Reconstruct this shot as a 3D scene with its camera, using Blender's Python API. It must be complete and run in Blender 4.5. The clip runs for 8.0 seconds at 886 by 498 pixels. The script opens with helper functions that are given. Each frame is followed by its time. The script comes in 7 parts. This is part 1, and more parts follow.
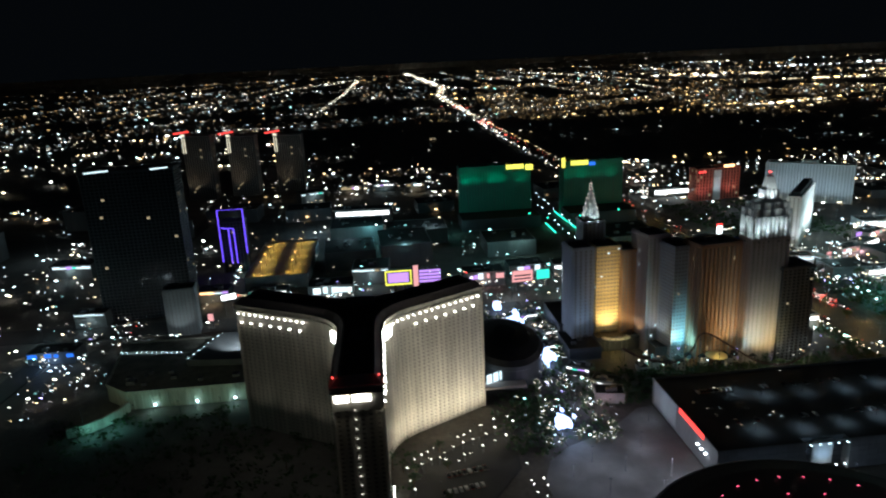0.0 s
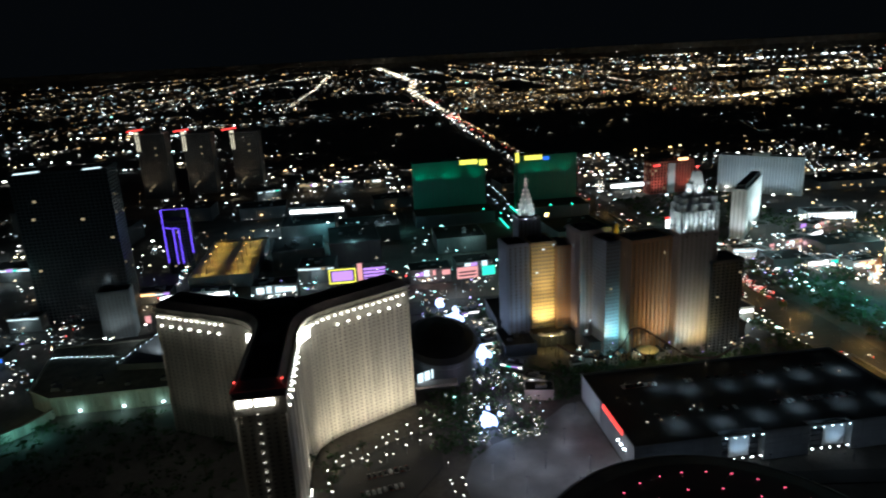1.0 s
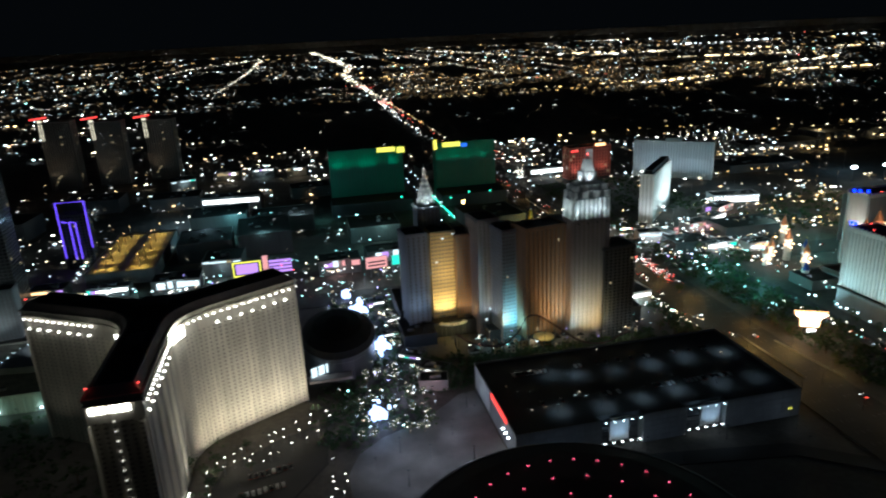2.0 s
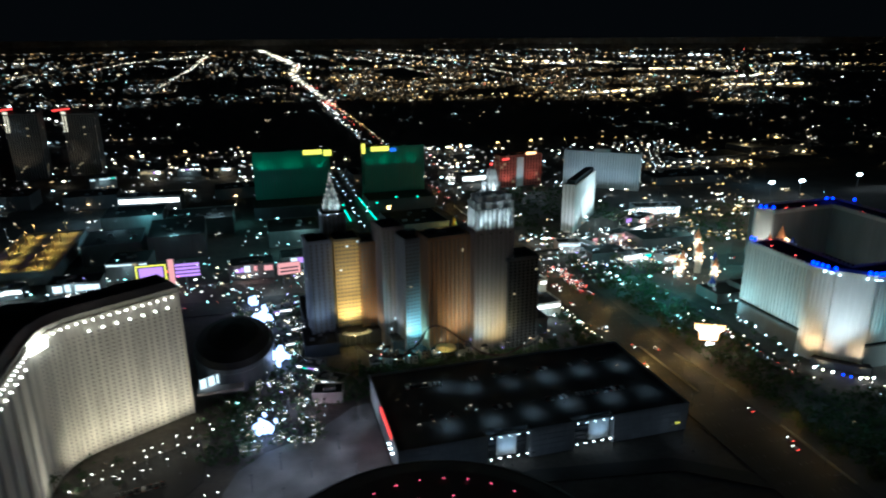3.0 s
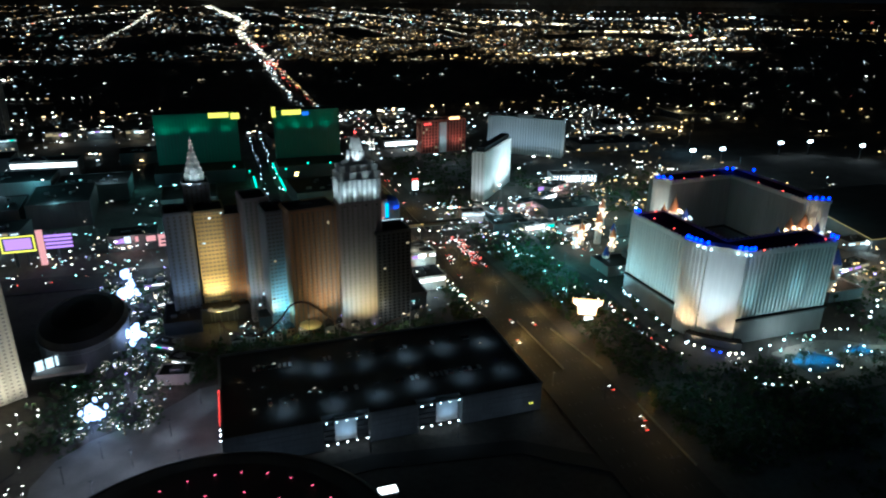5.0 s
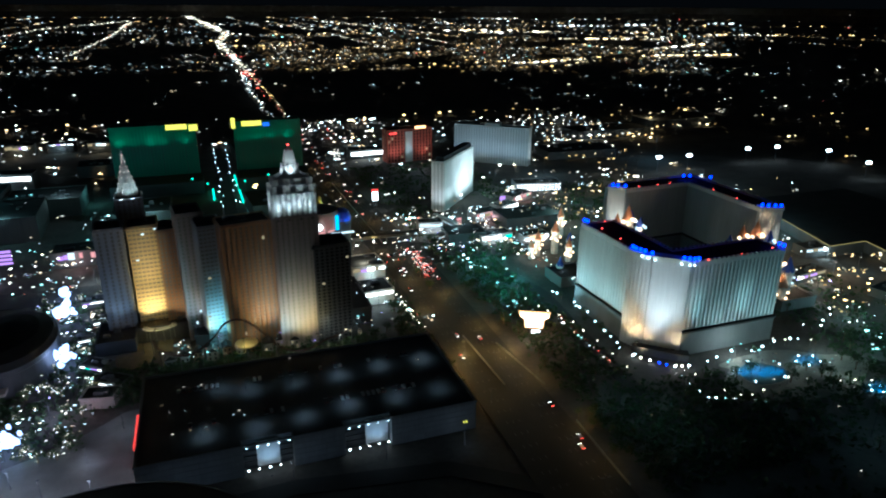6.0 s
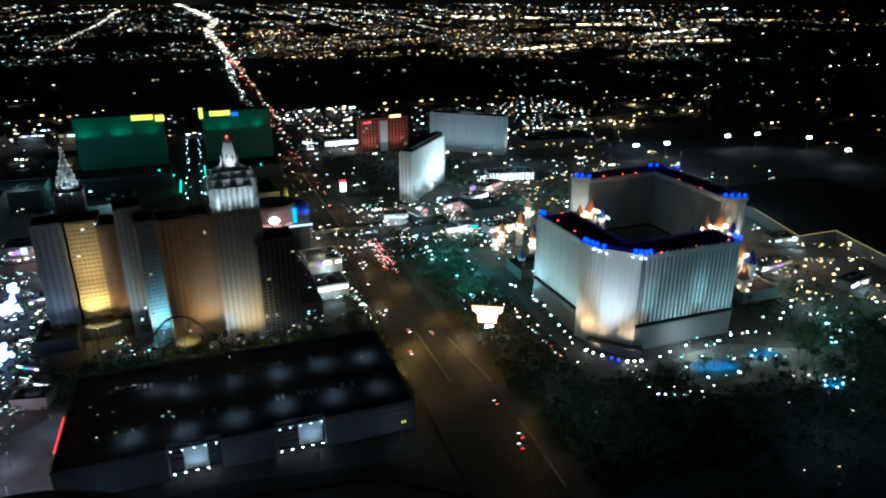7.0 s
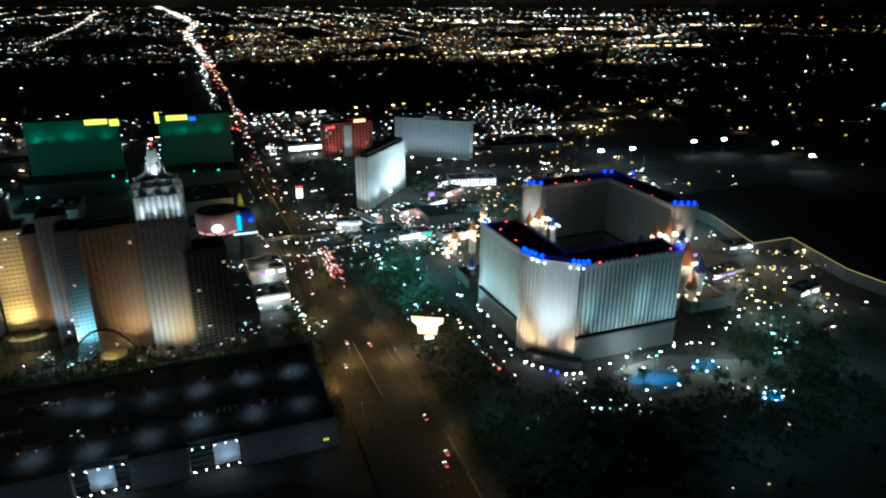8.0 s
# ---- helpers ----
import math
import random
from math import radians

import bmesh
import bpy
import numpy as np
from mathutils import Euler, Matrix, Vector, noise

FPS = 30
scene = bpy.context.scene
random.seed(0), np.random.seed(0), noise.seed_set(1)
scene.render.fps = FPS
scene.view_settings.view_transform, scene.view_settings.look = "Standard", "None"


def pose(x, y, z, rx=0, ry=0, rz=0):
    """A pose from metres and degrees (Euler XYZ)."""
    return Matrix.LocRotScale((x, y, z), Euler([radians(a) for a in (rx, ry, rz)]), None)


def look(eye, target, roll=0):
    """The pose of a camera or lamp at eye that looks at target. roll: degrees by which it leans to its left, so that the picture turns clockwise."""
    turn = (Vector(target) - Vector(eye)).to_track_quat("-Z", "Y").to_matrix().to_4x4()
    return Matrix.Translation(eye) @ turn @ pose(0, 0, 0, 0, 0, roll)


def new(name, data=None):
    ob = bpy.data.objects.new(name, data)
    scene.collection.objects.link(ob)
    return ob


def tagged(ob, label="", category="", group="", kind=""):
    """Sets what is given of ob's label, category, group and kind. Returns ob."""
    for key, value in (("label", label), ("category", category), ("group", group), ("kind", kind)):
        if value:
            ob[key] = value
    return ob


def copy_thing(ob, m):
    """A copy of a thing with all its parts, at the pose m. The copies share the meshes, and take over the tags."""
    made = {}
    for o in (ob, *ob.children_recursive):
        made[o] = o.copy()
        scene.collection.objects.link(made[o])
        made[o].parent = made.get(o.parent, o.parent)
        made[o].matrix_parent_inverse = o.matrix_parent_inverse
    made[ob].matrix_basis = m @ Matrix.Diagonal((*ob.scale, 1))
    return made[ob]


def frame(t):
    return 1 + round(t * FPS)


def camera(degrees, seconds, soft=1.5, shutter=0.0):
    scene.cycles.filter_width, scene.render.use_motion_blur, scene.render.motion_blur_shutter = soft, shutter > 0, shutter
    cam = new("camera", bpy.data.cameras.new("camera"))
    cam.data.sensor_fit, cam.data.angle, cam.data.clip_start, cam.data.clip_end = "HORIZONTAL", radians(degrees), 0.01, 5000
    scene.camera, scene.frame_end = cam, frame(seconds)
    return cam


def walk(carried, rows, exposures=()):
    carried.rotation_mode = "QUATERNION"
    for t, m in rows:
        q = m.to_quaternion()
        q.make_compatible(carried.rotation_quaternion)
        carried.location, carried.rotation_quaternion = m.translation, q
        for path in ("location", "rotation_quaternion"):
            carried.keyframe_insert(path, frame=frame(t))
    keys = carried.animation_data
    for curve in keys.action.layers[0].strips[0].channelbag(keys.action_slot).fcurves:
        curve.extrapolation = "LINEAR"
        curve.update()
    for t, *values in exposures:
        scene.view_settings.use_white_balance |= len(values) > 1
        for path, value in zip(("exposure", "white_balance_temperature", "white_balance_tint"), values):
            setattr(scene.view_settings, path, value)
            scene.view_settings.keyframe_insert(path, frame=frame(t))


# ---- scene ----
cam = camera(67.1, 8.0, soft=2.0, shutter=0.6)
PATH = [
    (0, (-0.075, -0.682, 234.902), (0.089, 1.235, 234.355), -2.7),
    (0.5, (18.294, -0.748, 234.907), (18.477, 1.157, 234.329), -2.6),
    (1, (36.692, -0.75, 234.899), (36.914, 1.156, 234.333), -3.0),
    (1.5, (55.475, -0.558, 234.924), (55.779, 1.328, 234.332), -3.6),
    (2, (74.623, -0.263, 234.973), (75.002, 1.602, 234.358), -2.7),
    (2.2, (82.291, -0.123, 234.985), (82.694, 1.742, 234.385), -2.9),
    (3.3, (124.516, 0.845, 235.109), (125.059, 2.668, 234.491), 0.5),
    (3.5, (132.144, 0.985, 235.114), (132.681, 2.807, 234.485), 0.9),
    (4, (151.047, 1.222, 235.083), (151.609, 3.021, 234.416), 0.6),
    (4.5, (169.847, 1.454, 235.062), (170.451, 3.229, 234.366), 0.7),
    (4.7, (177.341, 1.528, 235.061), (177.939, 3.297, 234.345), 0.8),
    (6, (225.946, 1.857, 235.064), (226.579, 3.624, 234.373), 0.3),
    (6.5, (244.613, 1.824, 235.065), (245.238, 3.583, 234.346), 0.1),
    (7, (263.26, 1.63, 235.052), (263.892, 3.383, 234.327), 0.0),
    (7.5, (282.028, 1.409, 235.03), (282.689, 3.163, 234.334), 0.6),
    (8, (300.877, 1.209, 235.003), (301.543, 2.954, 234.287), 0.3),
]
walk(cam, [(t, look(eye, target, roll)) for t, eye, target, roll in PATH], [(0, 0.44, 5850, 3), (2.2, 0.38, 5750, 2), (3.5, 0.42, 5350, -2), (7, 0.36, 5350, -1), (8, 0.36, 5500, 2)])

# ---- world and exposure ----
world = bpy.data.worlds.new("night_sky")
scene.world = world
world.use_nodes = True
world.node_tree.nodes["Background"].inputs[0].default_value = (0.55, 0.7, 0.9, 1)
world.node_tree.nodes["Background"].inputs[1].default_value = 0.0020

TAU = 2 * math.pi


# ---- materials ----
def surface(name, base, rough=0.7, vary=0.3, coarse=0.05, fine=1.2, metal=0.0, bump=0.15, streak=False, bands=None):
    """A node surface: base colour with coarse stains and fine grain, in world metres."""
    m = bpy.data.materials.new(name)
    m.use_nodes = True
    n, l = m.node_tree.nodes, m.node_tree.links
    b = n["Principled BSDF"]
    geo = n.new("ShaderNodeNewGeometry")
    mp = n.new("ShaderNodeMapping")
    mp.inputs["Scale"].default_value = (1, 1, 0.12) if streak else (1, 1, 1)
    l.new(geo.outputs["Position"], mp.inputs["Vector"])
    a, c = n.new("ShaderNodeTexNoise"), n.new("ShaderNodeTexNoise")
    a.inputs["Scale"].default_value, c.inputs["Scale"].default_value = coarse, fine
    a.inputs["Detail"].default_value, c.inputs["Detail"].default_value = 4, 5
    for t in (a, c):
        l.new(mp.outputs["Vector"], t.inputs["Vector"])
    mix = n.new("ShaderNodeMath")
    mix.operation = "MULTIPLY_ADD"
    l.new(a.outputs["Fac"], mix.inputs[0])
    mix.inputs[1].default_value = 0.6
    half = n.new("ShaderNodeMath")
    half.operation = "MULTIPLY"
    half.inputs[1].default_value = 0.4
    l.new(c.outputs["Fac"], half.inputs[0])
    l.new(half.outputs[0], mix.inputs[2])
    info = n.new("ShaderNodeObjectInfo")
    add = n.new("ShaderNodeMath")
    add.operation = "MULTIPLY_ADD"
    l.new(info.outputs["Random"], add.inputs[0])
    add.inputs[1].default_value = 0.12
    l.new(mix.outputs[0], add.inputs[2])
    ramp = n.new("ShaderNodeValToRGB")
    e = ramp.color_ramp.elements
    e[0].position, e[1].position = 0.3, 0.78
    e[0].color = (*[v * (1 - vary) for v in base], 1)
    e[1].color = (*[min(1, v * (1 + vary)) for v in base], 1)
    l.new(add.outputs[0], ramp.inputs["Fac"])
    l.new(ramp.outputs["Color"], b.inputs["Base Color"])
    r = n.new("ShaderNodeMapRange")
    r.inputs["To Min"].default_value, r.inputs["To Max"].default_value = max(0.03, rough - 0.12), min(1, rough + 0.12)
    l.new(c.outputs["Fac"], r.inputs["Value"])
    l.new(r.outputs["Result"], b.inputs["Roughness"])
    b.inputs["Metallic"].default_value = metal
    if bump:
        bp = n.new("ShaderNodeBump")
        bp.inputs["Strength"].default_value = bump
        bp.inputs["Distance"].default_value = 0.1
        l.new(c.outputs["Fac"], bp.inputs["Height"])
        l.new(bp.outputs["Normal"], b.inputs["Normal"])
    return m


def glow(name, colour, strength, sampled=True):
    m = bpy.data.materials.new(name)
    m.use_nodes = True
    n, l = m.node_tree.nodes, m.node_tree.links
    n.remove(n["Principled BSDF"])
    e = n.new("ShaderNodeEmission")
    e.inputs[0].default_value, e.inputs[1].default_value = (*colour, 1), strength
    l.new(e.outputs[0], n["Material Output"].inputs["Surface"])
    if not sampled:
        m.cycles.emission_sampling = "NONE"
    return m


def speckle(name, stops, low, high, curve=2.0, sampled=False):
    """Lamps of a whole district: each island has its own colour out of the ramp and its own strength."""
    m = bpy.data.materials.new(name)
    m.use_nodes = True
    n, l = m.node_tree.nodes, m.node_tree.links
    n.remove(n["Principled BSDF"])
    geo = n.new("ShaderNodeNewGeometry")
    ramp = n.new("ShaderNodeValToRGB")
    ramp.color_ramp.interpolation = "CONSTANT"
    for k, (pos, col) in enumerate(stops):
        e = ramp.color_ramp.elements[k] if k < 2 else ramp.color_ramp.elements.new(pos)
        e.position, e.color = pos, (*col, 1)
    l.new(geo.outputs["Random Per Island"], ramp.inputs["Fac"])
    mul, fr, pw, mr = (n.new("ShaderNodeMath") for _ in range(4))
    mul.operation, fr.operation, pw.operation, mr.operation = "MULTIPLY", "FRACT", "POWER", "MULTIPLY_ADD"
    mul.inputs[1].default_value, pw.inputs[1].default_value = 57.3, curve
    mr.inputs[1].default_value, mr.inputs[2].default_value = high - low, low
    l.new(geo.outputs["Random Per Island"], mul.inputs[0])
    l.new(mul.outputs[0], fr.inputs[0])
    l.new(fr.outputs[0], pw.inputs[0])
    l.new(pw.outputs[0], mr.inputs[0])
    e = n.new("ShaderNodeEmission")
    l.new(ramp.outputs["Color"], e.inputs[0])
    l.new(mr.outputs[0], e.inputs[1])
    l.new(e.outputs[0], n["Material Output"].inputs["Surface"])
    if not sampled:
        m.cycles.emission_sampling = "NONE"
    return m


WHITE, COOL, WARM, AMBER = (1, 0.96, 0.88), (0.75, 0.92, 1.0), (1, 0.8, 0.52), (1, 0.55, 0.16)
M = dict(
    ground=surface("dry_ground", (0.1, 0.09, 0.078), 0.9, 0.6, 0.03, 0.3),
    asphalt=surface("asphalt", (0.055, 0.053, 0.05), 0.85, 0.35, 0.03, 2.0),
    paving=surface("concrete_paving", (0.15, 0.15, 0.148), 0.8, 0.45, 0.08, 1.5),
    concrete=surface("grey_concrete", (0.26, 0.265, 0.27), 0.85, 0.3, 0.05, 0.8, streak=True),
    paint=surface("worn_road_paint", (0.2, 0.2, 0.19), 0.7, 0.2),
    # strong streaks: besides stains, the colour imitates vertical streaks of floodlight
    stucco=surface("cream_stucco", (0.58, 0.54, 0.46), 0.85, 0.34, 0.11, 0.7, streak=True),
    white_wall=surface("white_render", (0.74, 0.74, 0.72), 0.75, 0.12, 0.04, 0.6, streak=True),
    yellow_wall=surface("ochre_render", (0.6, 0.47, 0.26), 0.85, 0.15, 0.06, 0.8, streak=True),
    brown_wall=surface("brown_brick_render", (0.4, 0.25, 0.15), 0.85, 0.2, 0.06, 0.8, streak=True),
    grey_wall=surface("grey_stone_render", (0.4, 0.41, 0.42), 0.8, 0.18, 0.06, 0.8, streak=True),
    dark_stone=surface("grey_plinth_stone", (0.2, 0.21, 0.21), 0.8, 0.25, 0.06, 0.8, streak=True),
    dusty_wall=surface("dusty_dark_render", (0.13, 0.13, 0.125), 0.85, 0.35, 0.05, 0.5, streak=True),
    rose_wall=surface("rose_grey_render", (0.42, 0.36, 0.34), 0.8, 0.18, 0.06, 0.8, streak=True),
    dark_wall=surface("charcoal_cladding", (0.07, 0.075, 0.085), 0.55, 0.25, 0.05, 0.8),
    red_wall=surface("red_render", (0.5, 0.13, 0.09), 0.8, 0.2, 0.05, 0.6),
    roof=surface("dark_roof_felt", (0.045, 0.043, 0.042), 0.9, 0.4, 0.06, 1.5),
    dome=surface("dark_dome_membrane", (0.03, 0.026, 0.028), 0.8, 0.35, 0.05, 0.5),
    glass=surface("dark_window_glass", (0.03, 0.035, 0.04), 0.12, 0.2, 0.05, 0.4, bump=0),
    tint_glass=surface("tinted_window_glass", (0.27, 0.25, 0.22), 0.5, 0.2, 0.05, 0.4, bump=0),
    stained=surface("stained_stucco", (0.4, 0.38, 0.31), 0.9, 0.6, 0.12, 0.7, streak=True),
    green_glass=surface("green_window_glass", (0.015, 0.17, 0.11), 0.4, 0.25, 0.05, 0.4, bump=0),
    green_wall=surface("green_cladding", (0.02, 0.2, 0.13), 0.5, 0.25, 0.03, 0.4),
    steel=surface("painted_steel", (0.2, 0.2, 0.21), 0.45, 0.2, 0.3, 3.0, metal=0.7),
    rust=surface("dark_red_steel", (0.07, 0.03, 0.03), 0.5, 0.3, 0.3, 3.0, metal=0.2),
    slate_blue=surface("blue_cone_tiles", (0.05, 0.1, 0.5), 0.5, 0.25, 0.2, 2.0),
    slate_red=surface("orange_cone_tiles", (0.6, 0.27, 0.15), 0.5, 0.25, 0.2, 2.0),
    leaf=surface("foliage", (0.05, 0.085, 0.035), 0.7, 0.5, 0.3, 3.0),
    bark=surface("bark", (0.16, 0.11, 0.07), 0.9, 0.3, 0.5, 4.0),
    tile=surface("pool_tile", (0.25, 0.62, 0.75), 0.3, 0.15, 0.3, 2.0),
    deck=surface("sand_pool_deck", (0.26, 0.24, 0.2), 0.8, 0.5, 0.06, 1.0),
    car_dark=surface("dark_car_paint", (0.03, 0.03, 0.035), 0.25, 0.1, bump=0),
    car_light=surface("silver_car_paint", (0.5, 0.5, 0.5), 0.3, 0.1, metal=0.4, bump=0),
    rubber=surface("tyre_rubber", (0.02, 0.02, 0.02), 0.9, 0.1),
    gold=surface("gilded_metal", (0.85, 0.6, 0.15), 0.35, 0.2, metal=0.9),
)
G = dict(
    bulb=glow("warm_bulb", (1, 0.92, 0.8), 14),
    lamp=glow("white_lamp", (0.95, 0.98, 1.0), 14),
    cool=glow("cool_lamp", (0.7, 0.93, 1.0), 12),
    sodium=glow("sodium_lamp", (1, 0.6, 0.2), 12),
    warm=glow("warm_lamp", (1, 0.84, 0.6), 9),
    stadium=glow("stadium_lamp", (0.85, 0.95, 1.0), 13),
    red=glow("red_lamp", (1, 0.06, 0.05), 6),
    pink=glow("pink_dome_lamp", (1, 0.1, 0.2), 4),
    tail=glow("tail_light", (1, 0.08, 0.05), 4),
    head=glow("head_light", (1, 0.95, 0.85), 7),
    blue=glow("blue_lamp", (0.012, 0.03, 1), 6),
    violet=glow("violet_tube", (0.17, 0.08, 1), 1.5),
    sign_red=glow("red_sign", (1, 0.06, 0.05), 1.6),
    sign_white=glow("white_sign", (1, 0.98, 0.95), 3.5),
    sign_yellow=glow("yellow_sign", (0.95, 0.85, 0.1), 1.3),
    sign_purple=glow("purple_sign", (0.6, 0.3, 0.95), 1.0),
    sign_pink=glow("pink_sign", (1, 0.42, 0.4), 0.8),
    sign_blue=glow("blue_sign", (0.05, 0.2, 1), 0.9),
    sign_teal=glow("teal_sign", (0.1, 0.9, 0.6), 1.0),
    sign_orange=glow("orange_sign", (1, 0.5, 0.2), 3),
    plume=glow("blue_white_led", (0.42, 0.55, 1), 3.4),
    cyan=glow("cyan_screen", (0.03, 0.5, 1), 1.3),
    marquee=glow("warm_white_marquee", (1, 0.86, 0.7), 5),
    window_warm=glow("lit_room", (1, 0.75, 0.42), 0.35),
    window_cool=glow("lit_shop", (0.8, 0.95, 1), 1.2),
    yellow_line=glow("yellow_roof_line", (1, 0.75, 0.25), 0.5),
    dot=glow("small_bulb", (1, 0.9, 0.75), 2.2),
    cove=glow("cove_light", (1, 0.88, 0.7), 2.5),
    fin=glow("warm_fin_light", (1, 0.85, 0.6), 1.0),
    flame=glow("orange_turret_glow", (1, 0.62, 0.34), 4.5),
    green_line=glow("green_glow", (0.1, 1, 0.6), 2),
)
S = dict(
    mix=speckle("city_lamps", [(0, (1, 0.95, 0.85)), (0.34, (0.8, 0.95, 1)), (0.55, (1, 0.8, 0.55)), (0.78, (1, 0.6, 0.25)), (0.9, (0.45, 1, 0.85)), (0.96, (1, 0.15, 0.1))], 0.3, 8, 3.0),
    white=speckle("white_lot_lamps", [(0, (1, 0.95, 0.85)), (0.42, (0.76, 0.95, 1)), (0.72, (1, 0.82, 0.55))], 0.3, 9, 3.0),
    amber=speckle("amber_lamps", [(0, (1, 0.6, 0.2)), (0.5, (1, 0.72, 0.36)), (0.8, (1, 0.85, 0.6))], 0.3, 6.0),
    haze=speckle("ground_glow_specks", [(0, (1, 0.55, 0.24)), (0.5, (0.9, 0.7, 0.5)), (0.75, (0.6, 0.9, 0.95))], 0.02, 0.2),
    tan=speckle("amber_glow_specks", [(0, (1, 0.55, 0.2)), (0.6, (1, 0.68, 0.36))], 0.03, 0.36),
    grid=speckle("street_grid_lamps", [(0, (1, 0.58, 0.22)), (0.45, (1, 0.76, 0.46)), (0.75, (0.8, 0.95, 1)), (0.9, (1, 0.95, 0.85))], 0.15, 3.2, 2.5),
    avenue=speckle("far_avenue_lamps", [(0, (1, 0.88, 0.62)), (0.5, (1, 0.8, 0.5)), (0.75, (1, 0.97, 0.9)), (0.95, (1, 0.3, 0.15))], 0.2, 5, 2.2),
    gold=speckle("yellow_lot_lamps", [(0, (1, 0.8, 0.5)), (0.4, (1, 0.64, 0.27)), (0.75, (1, 0.97, 0.9))], 0.8, 8, 1.6),
    strip=speckle("warehouse_lamps", [(0, (0.9, 0.97, 1)), (0.6, (1, 0.97, 0.9))], 2.5, 7, 1.5),
    dim=speckle("dim_lamps", [(0, (1, 0.7, 0.4)), (0.4, (0.7, 0.9, 0.9)), (0.7, (1, 0.85, 0.65))], 0.12, 2),
    teal=speckle("teal_lamps", [(0, (0.4, 0.95, 0.9)), (0.5, (0.7, 1, 0.95)), (0.85, (0.9, 1, 1))], 0.4, 8),
    shop=speckle("shop_lamps", [(0, (1, 0.93, 0.8)), (0.35, (0.75, 0.93, 1)), (0.62, (1, 0.75, 0.45)), (0.8, (0.45, 1, 0.9)), (0.9, (1, 0.25, 0.15)), (0.95, (0.5, 0.4, 1))], 0.5, 11),
    lot=speckle("lot_lamps", [(0, (1, 0.94, 0.82)), (0.36, (0.76, 0.95, 1)), (0.62, (1, 0.8, 0.52)), (0.86, (1, 0.62, 0.28))], 0.6, 11),
    side=speckle("side_street_lamps", [(0, (1, 0.6, 0.2)), (0.5, (1, 0.74, 0.38)), (0.85, (1, 0.88, 0.65))], 0.5, 7),
    red=speckle("traffic_tail_lamps", [(0, (1, 0.12, 0.08)), (0.6, (1, 0.3, 0.2)), (0.85, (1, 0.8, 0.7))], 0.4, 5),
    bright=speckle("avenue_lamps", [(0, (1, 0.9, 0.7)), (0.5, (1, 0.82, 0.55)), (0.85, (1, 1, 0.95))], 0.7, 6, 1.5),
    fairy=speckle("string_lights", [(0, (1, 0.9, 0.65)), (0.45, (1, 0.85, 0.6)), (0.7, (0.9, 0.95, 1))], 0.4, 8),
)


# ---- building helpers ----
def thing(name, at, label, category, group="", kind="", turn=0.0):
    ob = new(name)
    ob.matrix_basis = pose(*at, 0, 0, turn)
    return tagged(ob, label, category, group, kind)


def put_mesh(name, me, parent, m=None, label=""):
    ob = new(name, me)
    ob.parent = parent
    if m is not None:
        ob.matrix_basis = m
    if label:
        ob["label"] = label
    return ob


def part(name, bm, mat, parent, label="", m=None):
    me = bpy.data.meshes.new(name)
    bmesh.ops.recalc_face_normals(bm, faces=bm.faces)
    bm.to_mesh(me)
    bm.free()
    me.materials.append(mat)
    return put_mesh(name, me, parent, m, label)


def alone(name, bm, mat, label, category, kind="", group="", at=(0, 0, 0)):
    """A thing that is one mesh."""
    ob = part(name, bm, mat, None)
    ob.location = at
    return tagged(ob, label, category, group, kind)


def box(bm, x0, x1, y0, y1, z0, z1):
    v = [bm.verts.new(p) for p in ((x0, y0, z0), (x1, y0, z0), (x1, y1, z0), (x0, y1, z0), (x0, y0, z1), (x1, y0, z1), (x1, y1, z1), (x0, y1, z1))]
    for q in ((3, 2, 1, 0), (4, 5, 6, 7), (0, 1, 5, 4), (1, 2, 6, 5), (2, 3, 7, 6), (3, 0, 4, 7)):
        bm.faces.new([v[i] for i in q])
    return bm


def boxes(*dims):
    bm = bmesh.new()
    for d in dims:
        box(bm, *d)
    return bm


def prism(bm, poly, z0, z1):
    a = [bm.verts.new((x, y, z0)) for x, y in poly]
    b = [bm.verts.new((x, y, z1)) for x, y in poly]
    bm.faces.new(a[::-1])
    bm.faces.new(b)
    for i in range(len(poly)):
        j = (i + 1) % len(poly)
        bm.faces.new((a[i], a[j], b[j], b[i]))
    return bm


def offset(poly, d):
    """The counter-clockwise outline moved outward by d."""
    out, n = [], len(poly)
    for i in range(n):
        p, q, r = (Vector(poly[k % n]) for k in (i - 1, i, i + 1))
        u, w = (q - p).normalized(), (r - q).normalized()
        a, b = Vector((u.y, -u.x)), Vector((w.y, -w.x))
        s = a + b
        out.append(tuple(q + s * (d / max(0.3, 1 + a.dot(b)))))
    return out


def ring(bm, outer, inner, z0, z1):
    n = len(outer)
    lo, li, ho, hi = ([bm.verts.new((x, y, z)) for x, y in p] for p, z in ((outer, z0), (inner, z0), (outer, z1), (inner, z1)))
    for i in range(n):
        j = (i + 1) % n
        for q in ((lo[i], lo[j], ho[j], ho[i]), (li[j], li[i], hi[i], hi[j]), (ho[i], ho[j], hi[j], hi[i]), (lo[j], lo[i], li[i], li[j])):
            bm.faces.new(q)
    return bm


def lathe(bm, profile, sides, cx=0.0, cy=0.0, twist=0.0):
    rows = [[bm.verts.new((cx + r * math.cos(TAU * k / sides + twist), cy + r * math.sin(TAU * k / sides + twist), z)) for k in range(sides)] for r, z in profile]
    for a, b in zip(rows, rows[1:]):
        for k in range(sides):
            bm.faces.new((a[k], a[(k + 1) % sides], b[(k + 1) % sides], b[k]))
    bm.faces.new(rows[0][::-1])
    bm.faces.new(rows[-1])
    return bm


